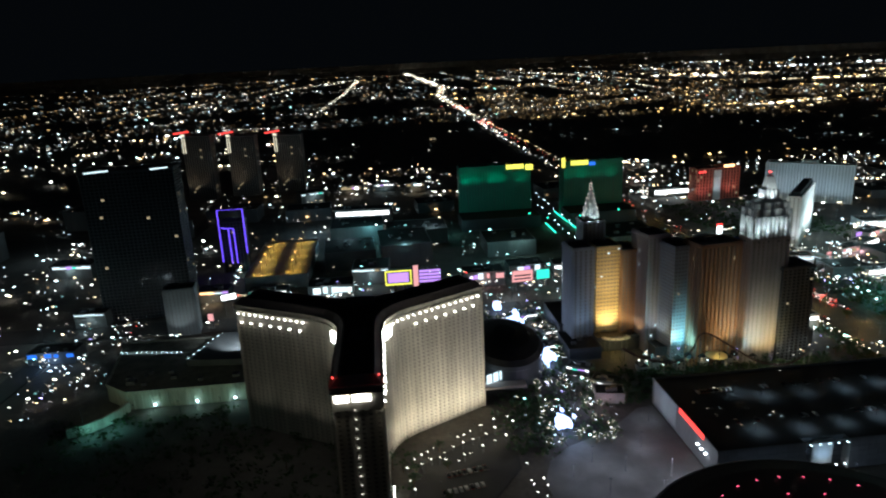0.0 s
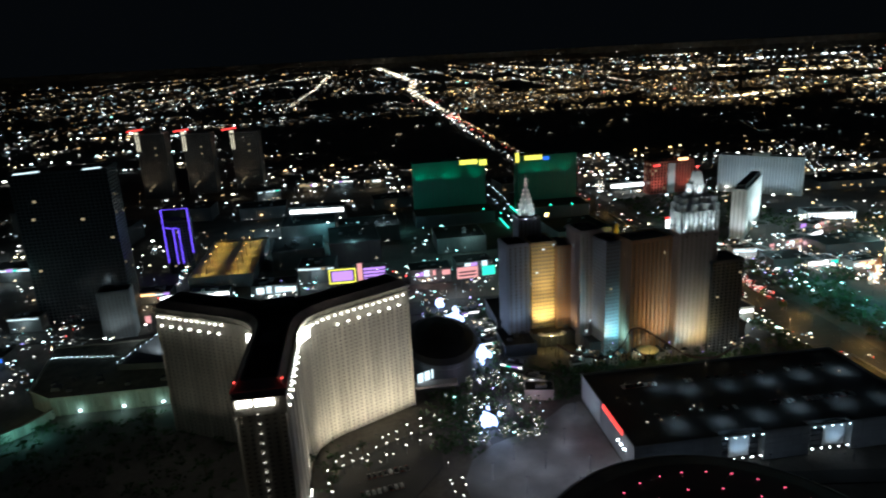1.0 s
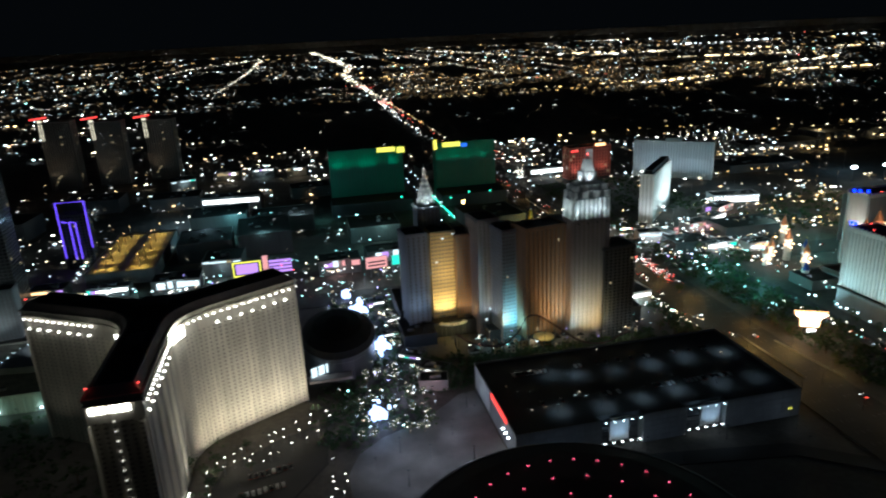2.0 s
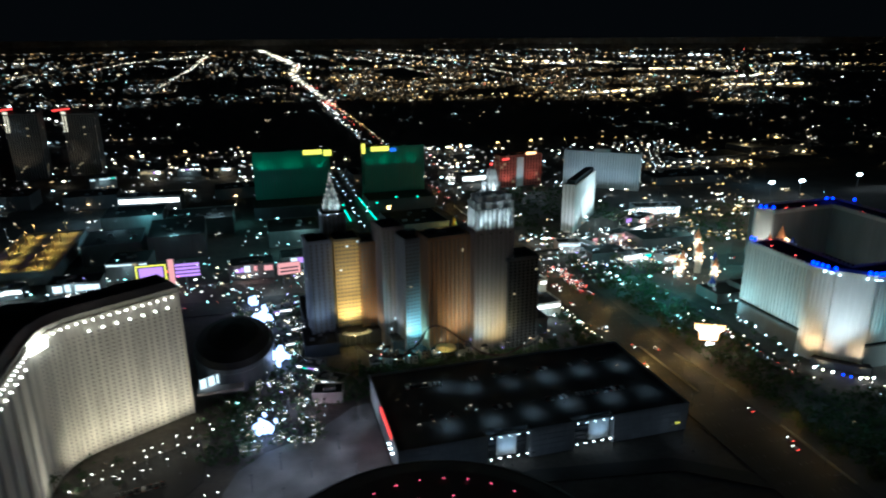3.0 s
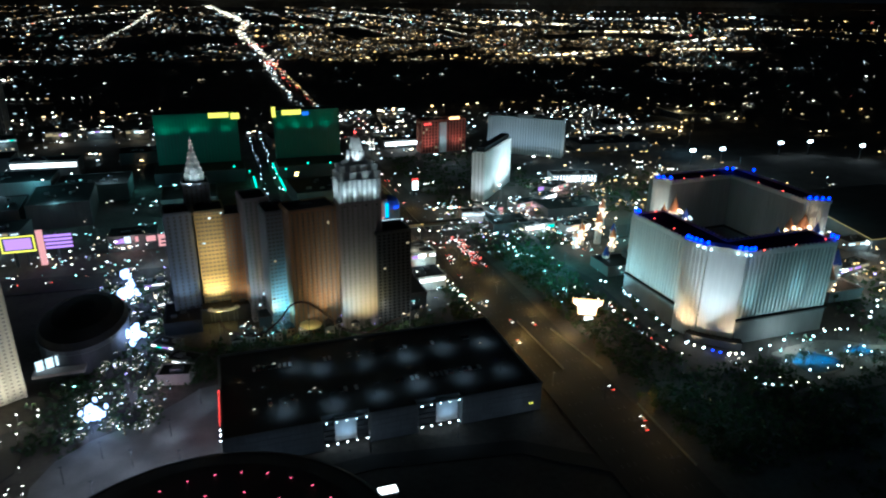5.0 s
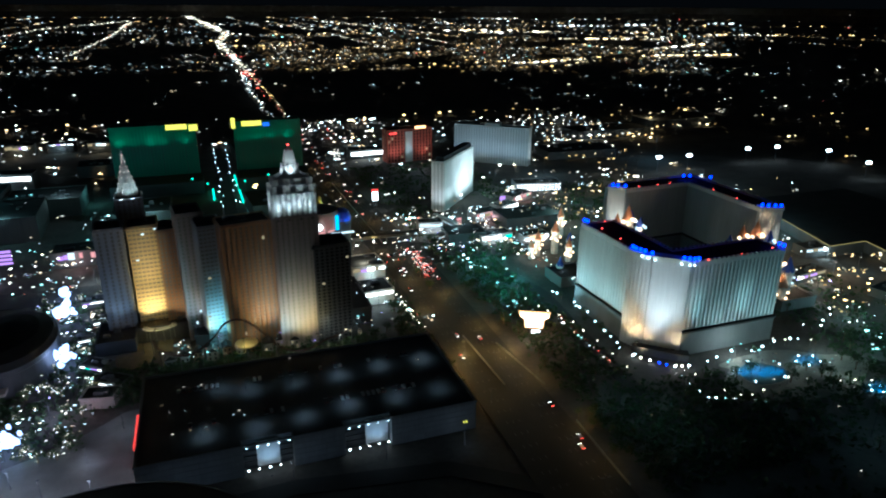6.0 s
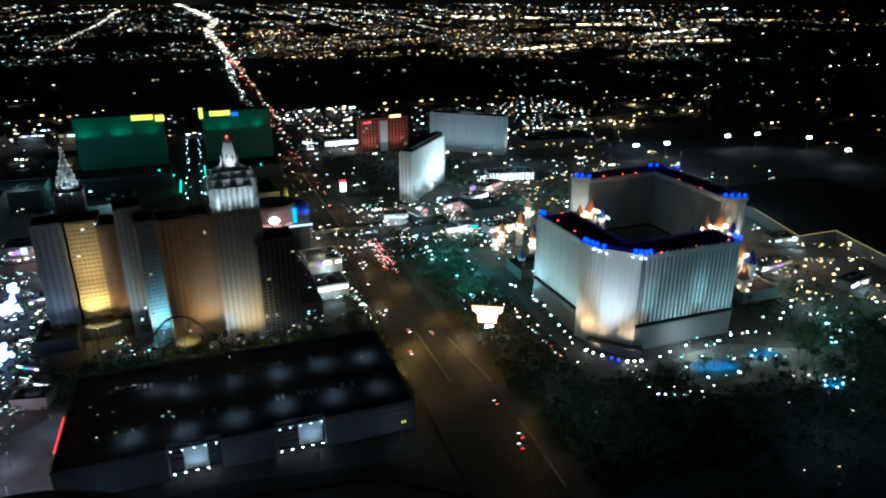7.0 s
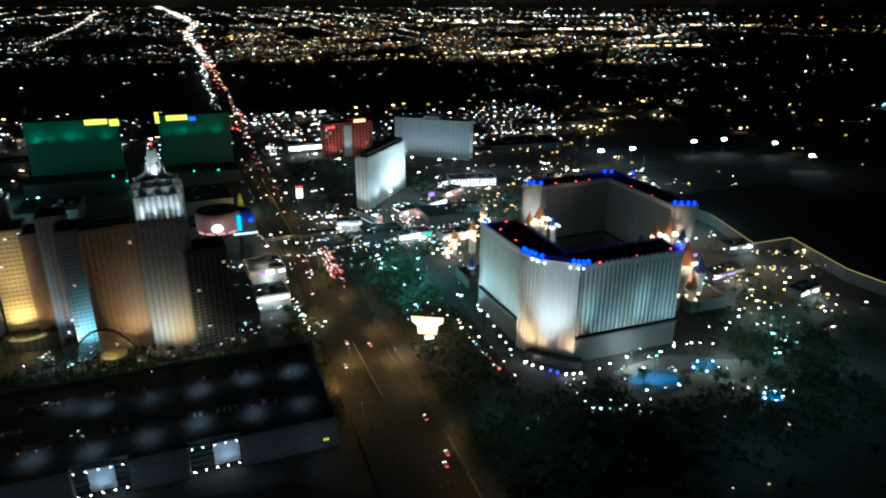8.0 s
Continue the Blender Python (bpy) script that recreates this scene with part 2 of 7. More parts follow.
def tube(bm, pts, r, sides=6):
    rows = []
    for i, p in enumerate(pts):
        p = Vector(p)
        d = (Vector(pts[min(i + 1, len(pts) - 1)]) - Vector(pts[max(i - 1, 0)])).normalized()
        up = Vector((0, 0, 1)) if abs(d.z) < 0.9 else Vector((1, 0, 0))
        s = d.cross(up).normalized()
        t = s.cross(d)
        rows.append([bm.verts.new(p + r * (math.cos(TAU * k / sides) * s + math.sin(TAU * k / sides) * t)) for k in range(sides)])
    for a, b in zip(rows, rows[1:]):
        for k in range(sides):
            bm.faces.new((a[k], a[(k + 1) % sides], b[(k + 1) % sides], b[k]))
    bm.faces.new(rows[0][::-1])
    bm.faces.new(rows[-1])
    return bm


MESHES = {}


def shared_box(name, w, d, h, mat):
    """One box mesh for all alike pieces: w along x, d along y, base at z 0."""
    key = (name, round(w, 2), round(d, 2), round(h, 2), mat.name)
    if key not in MESHES:
        me = bpy.data.meshes.new(name)
        bm = boxes((-w / 2, w / 2, -d / 2, d / 2, 0, h))
        bm.to_mesh(me)
        bm.free()
        me.materials.append(mat)
        MESHES[key] = me
    return MESHES[key]


def shared_ball(name, r, mat, squash=1.0):
    key = (name, round(r, 2), mat.name, squash)
    if key not in MESHES:
        me = bpy.data.meshes.new(name)
        bm = bmesh.new()
        bmesh.ops.create_icosphere(bm, subdivisions=1, radius=r)
        for v in bm.verts:
            v.co.z *= squash
        bm.to_mesh(me)
        bm.free()
        me.materials.append(mat)
        MESHES[key] = me
    return MESHES[key]


def facade(parent, a, b, z0, z1, bays, floors, mat, pier=0.35, band=0.35, depth=0.5, lit=0, lit_mat=None, seed=1, joined=False):
    """Piers and floor bands in front of a dark glass core, from a to b with the outside on the right hand."""
    a, b = Vector(a), Vector(b)
    u = (b - a).normalized()
    n = Vector((u.y, -u.x))
    length, turn = (b - a).length, math.degrees(math.atan2(u.y, u.x))
    bw, fh = length / bays, (z1 - z0) / floors
    pm = shared_box("pier", bw * pier, depth, z1 - z0, mat)
    for k in range(bays + 1):
        p = a + u * (bw * k) + n * (depth / 2)
        put_mesh("pier", pm, parent, pose(p.x, p.y, z0, 0, 0, turn))
    if band > 0:
        fm = shared_box("floor_band", length, depth * 0.5, fh * band, mat)
        mid = (a + b) / 2 + n * (depth * 0.25)
        if joined:
            part("floor_lattice", boxes(*[(-length / 2, length / 2, -depth / 4, depth / 4, fh * k, fh * (k + band)) for k in range(floors)]), mat, parent, "", pose(mid.x, mid.y, z0, 0, 0, turn))["kind"] = "stuff"
        else:
            for k in range(floors):
                put_mesh("floor_band", fm, parent, pose(mid.x, mid.y, z0 + fh * k, 0, 0, turn))
    rng = random.Random(seed)
    for _ in range(lit):
        i, j = rng.randrange(bays), rng.randrange(floors)
        p = a + u * (bw * (i + 0.5)) + n * 0.06
        wm = shared_box("lit_window", bw * (1 - pier) * 0.9, 0.1, fh * (1 - band) * 0.85, lit_mat or G["window_warm"])
        put_mesh("lit_window", wm, parent, pose(p.x, p.y, z0 + fh * (j + band + 0.05), 0, 0, turn), "lit room window")


def roof_set(parent, poly, z, mat, rim=1.4, proud=0.6, clutter=0, seed=3, at=None):
    """Cornice, parapet, roof sheet and plant boxes on a tower."""
    part("cornice", ring(bmesh.new(), offset(poly, proud + 0.5), offset(poly, -0.4), z - 1.2, z), mat, parent)
    part("parapet", ring(bmesh.new(), offset(poly, proud), offset(poly, proud - 0.8), z, z + rim), mat, parent)
    part("roof", prism(bmesh.new(), offset(poly, proud - 0.8), z - 0.6, z + 0.3), M["roof"], parent, "dark flat roof")
    rng = random.Random(seed)
    xs, ys = [p[0] for p in poly], [p[1] for p in poly]
    cx, cy = sum(xs) / len(xs), sum(ys) / len(ys)
    for _ in range(clutter):
        f = rng.uniform(-0.3, 0.3)
        x, y = cx + f * (max(xs) - min(xs)), cy + rng.uniform(-0.3, 0.3) * (max(ys) - min(ys))
        w, d, h = rng.uniform(2, 5), rng.uniform(2, 4), rng.uniform(1.2, 3)
        part("roof_unit", boxes((x - w, x + w, y - d, y + d, z + 0.3, z + 0.3 + h), (x - w * 0.6, x + w * 0.6, y - d * 0.6, y + d * 0.6, z + 0.3 + h, z + 0.8 + h)), M["dark_wall"], parent)


def rect(x0, x1, y0, y1):
    return [(x0, y0), (x1, y0), (x1, y1), (x0, y1)]


def block(name, at, w, d, h, label, wall, turn=0.0, bays=8, floors=20, side_bays=None, pier=0.35, band=0.35, depth=0.5, lit=0, group="", core="glass", z0=0.0, rim=1.4, clutter=2, faces="flr", category="building", seed=1, lit_mat=None, joined=False):
    """A box tower with a lattice front; at is the middle of its foot."""
    b = thing(name, at, label, category, group, turn=turn)
    poly = rect(-w / 2, w / 2, -d / 2, d / 2)
    part("wall", prism(bmesh.new(), poly, z0, h), M[core], b)
    sb = side_bays or max(2, round(bays * d / w))
    ends = dict(f=(poly[0], poly[1], bays), r=(poly[1], poly[2], sb), b=(poly[2], poly[3], bays), l=(poly[3], poly[0], sb))
    for k, (p, q, nb) in ends.items():
        if k in faces:
            facade(b, p, q, z0, h - 1.2, nb, floors, M[wall], pier, band, depth, lit if k != "b" else 0, lit_mat, seed, joined)
    roof_set(b, poly, h, M[wall], rim, 0.6, clutter, seed)
    return b


HALLS = []


def fixture_pole(parent, h):
    """An added dark steel pole of height h below a fixture, down from the parent's origin."""
    key = ("fixture_pole", round(h))
    if key not in MESHES:
        me = bpy.data.meshes.new("pole")
        bm = lathe(bmesh.new(), [(0.22, -round(h)), (0.12, 0)], 6)
        bm.to_mesh(me)
        bm.free()
        me.materials.append(M["dark_wall"])
        MESHES[key] = me
    put_mesh("pole", MESHES[key], parent)


def flood(at, target, watts, colour, angle=70, blend=0.8, size=1.0):
    """A floodlight: its lamp, an added dark housing, and an added pole where it stands above the ground."""
    b = thing("floodlight", at, "dark steel floodlight that washes a wall", "floodlight", "floodlights")
    m = look((0, 0, 0), Vector(target) - Vector(at))
    put_mesh("housing", shared_box("housing", 0.9, 0.7, 0.5, M["dark_wall"]), b, m @ pose(0, 0, 0.15 + size))
    d = bpy.data.lights.new("floodlight", "SPOT")
    d.energy, d.color, d.spot_size, d.spot_blend, d.shadow_soft_size = watts, colour, radians(angle), blend, size
    ob = new("lamp", d)
    ob.parent = b
    ob.matrix_basis = m
    if 4 < at[2] < 60:
        fixture_pole(b, at[2])
    return b


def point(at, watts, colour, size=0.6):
    """An added light, mostly fill: a pole, a dark cover and the lamp below it."""
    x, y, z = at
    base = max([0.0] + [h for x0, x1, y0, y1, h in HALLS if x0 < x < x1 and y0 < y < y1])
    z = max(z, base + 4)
    b = thing("street_lamp", (x, y, z), "unseen light added under a dark cover on a pole", "street lamp", "shielded lamps")
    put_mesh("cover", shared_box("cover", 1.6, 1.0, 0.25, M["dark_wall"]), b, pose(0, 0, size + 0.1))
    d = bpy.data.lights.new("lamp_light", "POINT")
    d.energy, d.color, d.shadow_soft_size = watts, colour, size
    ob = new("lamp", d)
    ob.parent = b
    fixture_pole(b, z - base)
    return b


# ---- the plain, out to the horizon ----
CENTRE, FLAT, REACH = (150.0, 0.0, 235.0), 2600.0, 2150.0


def earth(x, y, z=0.0):
    """Valley floor: level near the boulevard, beyond it pulled in and raised to fit the camera's view."""
    dx, dy = x - CENTRE[0], y - CENTRE[1]
    d = math.hypot(dx, dy)
    if d <= FLAT:
        return (x, y, z)
    s = (FLAT + REACH * (1 - math.exp(-(d - FLAT) / REACH))) / d
    return (CENTRE[0] + dx * s, CENTRE[1] + dy * s, CENTRE[2] * (1 - s) + z * s)


def make_ground():
    dist = [0, 150, 400, 800, 1300, 1900, 2600, 3000, 3500, 4200, 5200, 6500, 8500, 12000, 20000, 60000]
    bm = bmesh.new()
    n = 72
    mid = bm.verts.new((CENTRE[0], CENTRE[1], -0.6))
    prev = None
    for d in dist[1:]:
        row = []
        for k in range(n):
            x, y, z = earth(CENTRE[0] + d * math.cos(TAU * k / n), CENTRE[1] + d * math.sin(TAU * k / n))
            row.append(bm.verts.new((x, y, z - 0.6)))
        for k in range(n):
            j = (k + 1) % n
            bm.faces.new((mid, row[k], row[j]) if prev is None else (prev[k], row[k], row[j], prev[j]))
        prev = row
    alone("ground", bm, M["ground"], "dark dusty desert valley floor", "ground", "structure")


make_ground()


# ---- roads and paved areas ----
def slab(name, poly, mat, label, category, top=0.0, base=-0.6):
    return alone(name, prism(bmesh.new(), poly, base, top), M[mat], label, category, "structure")


def ribbon(pts, width):
    """Outline of a band of that width along the line pts."""
    left, right = [], []
    for i, p in enumerate(pts):
        a, b = Vector(pts[max(0, i - 1)]), Vector(pts[min(len(pts) - 1, i + 1)])
        u = (b - a).normalized()
        n = Vector((-u.y, u.x)) * width / 2
        left.append(tuple(Vector(p) + n))
        right.append(tuple(Vector(p) - n))
    return right + left[::-1]


AVENUE = [(388, 120), (392, 300), (396, 560), (388, 800), (380, 1100), (379, 1750), (378, 2580)]
STRIP = [(-900, 640), (-300, 620), (60, 600), (400, 588), (700, 580), (1300, 560)]
slab("road", ribbon(AVENUE, 46), "asphalt", "wide asphalt avenue lit by sodium lamps", "road", -0.02)
slab("road", ribbon(STRIP, 34), "asphalt", "boulevard of asphalt between the casinos", "road", -0.06)
slab("road", ribbon([(244, 780), (246, 1600)], 16), "asphalt", "narrow asphalt street between two green hotel wings", "road", -0.1)
slab("road", ribbon([(-330, 250), (-300, 600), (-280, 1200), (-300, 2300)], 22), "asphalt", "asphalt side street with lamps", "road", -0.1)
slab("road", ribbon([(470, 300), (478, 400), (486, 470), (470, 560)], 12), "asphalt", "curving asphalt drive to a hotel door", "road", -0.09)
slab("road", ribbon([(140, 285), (250, 292), (330, 280), (372, 250)], 12), "asphalt", "asphalt service road beside a garage", "road", -0.12)
PLAZA = [(82, 296), (80, 324), (88, 343), (104, 357), (130, 368), (150, 384), (161, 394), (173, 396), (173, 296), (120, 282)]
slab("pavement", PLAZA, "paving", "pale concrete plaza before an arena", "pavement", 0.05)
slab("pavement", ribbon([(118, 344), (112, 380), (118, 460), (112, 575)], 26), "asphalt", "concrete promenade lined with trees", "pavement", 0.02)
slab("pavement", [(-5, 300), (40, 300), (70, 340), (72, 385), (40, 372), (10, 350)], "asphalt", "paved hotel forecourt with lamps", "pavement", 0.0)


def barriers():
    """Concrete barriers between the carriageways."""
    for x0, y0, x1, y1, label in ((393, 346, 392, 420, "pale concrete road barrier"), (418, 338, 411, 402, "pale concrete road barrier in sodium light"), (417, 296, 414, 236, "pale concrete road barrier beside dark ground"), (388, 640, 384, 900, "low concrete median kerb")):
        n = max(2, round(math.hypot(x1 - x0, y1 - y0) / 12))
        b = thing("road_barrier", (x0, y0, -0.02), label, "barrier", "road barriers")
        turn = math.degrees(math.atan2(y1 - y0, x1 - x0))
        me = MESHES.get("barrier")
        if me is None:
            bm = bmesh.new()
            prof = [(-0.45, 0), (0.45, 0), (0.3, 0.35), (0.15, 1.1), (-0.15, 1.1), (-0.3, 0.35)]
            a = [bm.verts.new((-5.85, y, z)) for y, z in prof]
            c = [bm.verts.new((5.85, y, z)) for y, z in prof]
            bm.faces.new(a)
            bm.faces.new(c[::-1])
            for i in range(6):
                bm.faces.new((a[i], a[(i + 1) % 6], c[(i + 1) % 6], c[i]))
            bmesh.ops.recalc_face_normals(bm, faces=bm.faces)
            me = bpy.data.meshes.new("barrier_block")
            bm.to_mesh(me)
            bm.free()
            me.materials.append(M["concrete"])
            MESHES["barrier"] = me
        for k in range(n):
            f = (k + 0.5) / n
            put_mesh("barrier_block", me, b, pose((x1 - x0) * f, (y1 - y0) * f, 0, 0, 0, turn))


barriers()


def lane_marks():
    bm = bmesh.new()
    for lane in (-15.5, -11.5, -7.5, 7.5, 11.5, 15.5):
        y = 150.0
        while y < 1100:
            for (xa, ya), (xb, yb) in zip(AVENUE, AVENUE[1:]):
                if ya <= y < yb:
                    x = xa + (xb - xa) * (y - ya) / (yb - ya) + lane
                    box(bm, x - 0.12, x + 0.12, y, y + 3, -0.05, -0.012)
            y += 12
    for k in range(40):
        x = -260 + k * 16
        y = 620 - (x + 300) * 0.045
        for off in (-6, 6):
            box(bm, x, x + 3, y + off - 0.12, y + off + 0.12, -0.1, -0.052)
    alone("lane_marking", bm, M["paint"], "worn white dashed lane lines on asphalt", "road marking", "stuff")


lane_marks()


# ---- the three-winged cream hotel ----
def three_wing_hotel():
    base = (-19.5, 384.0, 0.0)
    b = thing("hotel_tower", base, "cream three-winged hotel tower with strings of roof bulbs", "building")
    w, top = 11.5, 88.0

    def wing(deg, length):
        u = Vector((math.cos(radians(deg)), math.sin(radians(deg))))
        n = Vector((-u.y, u.x))
        return u, n, length

    outline = []
    wings = [wing(270, 95), wing(30, 84.5), wing(150, 86.5)]
    for i, (u, n, ln) in enumerate(wings):
        u2, n2, _ = wings[(i + 1) % 3]
        outline += [tuple(u * ln - n * w), tuple(u * ln + n * w)]
        corner = (u + u2).normalized() * (w / math.sin(radians(60)))
        rad = 36.0
        t = rad / math.tan(radians(60))
        mid = corner + (u + u2).normalized() * (rad / math.sin(radians(60)))
        p, q = corner + u * t, corner + u2 * t
        a0 = math.atan2(p.y - mid.y, p.x - mid.x)
        a1 = math.atan2(q.y - mid.y, q.x - mid.x)
        da = (a1 - a0 + math.pi) % TAU - math.pi
        outline += [(mid.x + rad * math.cos(a0 + da * k / 4), mid.y + rad * math.sin(a0 + da * k / 4)) for k in range(5)]
    part("wall", prism(bmesh.new(), outline, 0, top), M["tint_glass"], b)
    n = len(outline)
    for i in range(n):
        p, q = outline[i], outline[(i + 1) % n]
        ln = (Vector(q) - Vector(p)).length
        back = p[0] > q[0]
        facade(b, p, q, 0, top - 12.4, max(2, round(ln / 3.6)) if not back else 5, 30, M["stucco"], 0.6, 0.5 if not back else 0, 0.4)
    # blank frieze below the roof
    part("frieze", ring(bmesh.new(), offset(outline, 0.7), offset(outline, -0.2), top - 12.4, top - 0.5), M["stucco"], b)
    part("cornice", ring(bmesh.new(), offset(outline, 1.6), offset(outline, -0.3), top - 0.5, top + 0.6), M["stucco"], b)
    part("light_shelf", ring(bmesh.new(), offset(outline, 1.5), offset(outline, 0.3), top - 3.4, top - 2.9), M["stucco"], b)
    bm = bmesh.new()
    low, high = offset(outline, 0.6), offset(outline, -2.6)
    lo = [bm.verts.new((x, y, top + 0.6)) for x, y in low]
    hi = [bm.verts.new((x, y, top + 4.4)) for x, y in high]
    inner = [bm.verts.new((x, y, top + 4.4)) for x, y in offset(outline, -3.4)]
    foot = [bm.verts.new((x, y, top + 0.6)) for x, y in offset(outline, -3.4)]
    for i in range(n):
        j = (i + 1) % n
        for q in ((lo[i], lo[j], hi[j], hi[i]), (hi[i], hi[j], inner[j], inner[i]), (inner[i], inner[j], foot[j], foot[i]), (foot[i], foot[j], lo[j], lo[i])):
            bm.faces.new(q)
    part("mansard", bm, M["rose_wall"], b, "sloping mansard band above the bulbs")
    part("roof", prism(bmesh.new(), offset(outline, -3.4), top - 0.5, top + 2.2), M["roof"], b, "dark flat roof")
    for x, y, sx, sy, h in ((0, 4, 9, 8, 4.5), (0, -45, 5, 9, 2.6), (42, 24, 8, 4, 2.8), (-42, 24, 8, 4, 2.8)):
        part("roof_unit", boxes((x - sx, x + sx, y - sy, y + sy, top + 2.2, top + 2.2 + h), (x - sx + 1, x + sx - 1, y - sy + 1, y + sy - 1, top + 2.2 + h, top + 2.8 + h)), M["dark_wall"], b)
    ball = shared_ball("bulb", 0.44, G["bulb"])
    big = shared_ball("bulb", 0.5, G["bulb"])
    for i in range(n):
        p, q = Vector(outline[i]), Vector(outline[(i + 1) % n])
        u = (q - p).normalized()
        nn = Vector((u.y, -u.x))
        ln = (q - p).length
        if nn.y > 0.3 or (nn.x < -0.15 and ln < 30) or nn.x < -0.9:
            continue
        end_wall = 20 < ln < 25
        if not end_wall:
            for k in range(int(ln / 4.6)):
                c = p + u * (4.6 * (k + 0.5)) + nn * 2.0
                put_mesh("bulb", ball, b, pose(c.x, c.y, top - 4.9))
        if ln > 30:
            for k in range(int(ln / 7.6)):
                c = p + u * (7.6 * (k + 0.5)) + nn * 1.5
                put_mesh("bulb", big, b, pose(c.x, c.y, top - 11.2))
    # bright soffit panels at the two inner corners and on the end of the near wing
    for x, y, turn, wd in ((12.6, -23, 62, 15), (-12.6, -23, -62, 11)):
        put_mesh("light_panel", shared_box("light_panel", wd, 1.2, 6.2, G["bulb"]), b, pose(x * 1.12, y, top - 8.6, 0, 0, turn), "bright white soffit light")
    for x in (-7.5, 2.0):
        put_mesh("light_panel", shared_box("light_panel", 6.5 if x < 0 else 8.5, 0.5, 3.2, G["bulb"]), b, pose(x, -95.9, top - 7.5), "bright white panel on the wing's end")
    # a column of bulbs down the end of the near wing, and strings at its foot
    small = shared_ball("bulb", 0.3, G["dot"])
    for k in range(14):
        put_mesh("bulb", small, b, pose(-1.5, -96.0, top - 12 - 5.2 * k))
    part("cove_light", tube(bmesh.new(), [(14.5, -92, 2), (14.2, -72, 2)], 0.3, 5), G["cove"], b, "warm cove light along the foot")
    for k in range(14):
        put_mesh("foot_lamp", shared_ball("foot_lamp", 0.36, G["bulb"]), b, pose(13.4, -88 + 2.7 * k, 1.6))
    for k in range(16):
        put_mesh("bulb", ball, b, pose(12.9, -92 + k * 1.5, 20 - 1.1 * k))
        put_mesh("bulb", ball, b, pose(-12.9, -88 + k * 0.4, 30 - 1.7 * k))
    for x, y in ((-11, -93), (11, -93), (80, 40), (-80, 40), (72, 52)):
        put_mesh("aircraft_light", shared_ball("aircraft_light", 0.4, G["red"]), b, pose(x, y, top + 4.2), "small red aircraft warning light")


three_wing_hotel()
for k in range(8):
    f = k / 7
    x, y = 3 + 60 * f, 372 + 34 * f
    flood((x + 6, y - 10.4, 3), (x + 0.5, y - 0.9, 10), 9000 + 2200 * f, (1, 0.84, 0.6), 100, 0.95)
    if k % 2:
        flood((x + 3, y - 5.2, 3), (x + 0.5, y - 0.9, 44), 34000 + 8000 * f, (1, 0.84, 0.62), 20, 0.9)
for k in range(3):
    f = k / 2
    flood((32 + 50 * f, 334 + 26 * f, 4), (12 + 44 * f, 377 + 25 * f, 50), 24000 - 1000 * f, (1, 0.86, 0.66), 60, 0.95)
flood((8, 336, 3), (-7, 346, 24), 10000, (1, 0.9, 0.72), 90, 0.95)
flood((20, 330, 4), (-7, 344, 56), 22000, (1, 0.9, 0.72), 54, 0.95)
for k in range(3):
    flood((-52 - 20 * k, 368 + 10 * k, 3), (-55 - 20 * k, 398 + 10 * k, 60), 1700, (1, 0.88, 0.7), 70, 0.9)


# ---- the skyline towers of the casino across the promenade ----
TOWERS = "skyline towers of one casino"
block("hotel_tower", (153, 507, 0), 17, 22, 85, "slim grey-blue hotel tower in dim light", "grey_wall", 6, 4, 28, pier=0.6, band=0.2, core="tint_glass", depth=0.3, group=TOWERS)
block("hotel_tower", (175, 511, 0), 20, 24, 84, "ochre hotel tower washed in yellow light", "yellow_wall", 4, 7, 26, pier=0.26, band=0.56, core="tint_glass", depth=0.3, lit=5, lit_mat=G["window_cool"], group=TOWERS)
block("hotel_tower", (192, 507, 0), 14, 24, 81, "narrow brown tower beside an ochre one", "brown_wall", 4, 5, 28, pier=0.55, band=0.4, core="tint_glass", depth=0.3, group=TOWERS)
block("hotel_tower", (207, 492, 0), 17, 24, 96, "tall rose-grey stepped hotel tower", "rose_wall", 8, 5, 33, pier=0.55, band=0.2, core="tint_glass", depth=0.8, lit=4, lit_mat=G["window_cool"], group=TOWERS)
block("hotel_tower", (220, 474, 0), 17, 24, 91, "grey hotel tower with a cyan-lit foot", "grey_wall", 10, 6, 31, pier=0.3, band=0.5, core="tint_glass", depth=0.5, lit=2, group=TOWERS)
block("hotel_tower", (243, 462, 0), 33, 22, 94, "broad brown hotel tower with a pale crown", "brown_wall", 10, 9, 32, pier=0.55, band=0.12, core="tint_glass", depth=0.9, lit=3, group=TOWERS)
block("hotel_tower", (300, 453, 0), 25, 22, 75, "unlit charcoal hotel tower", "dark_wall", 4, 7, 29, pier=0.4, group=TOWERS, lit=3)


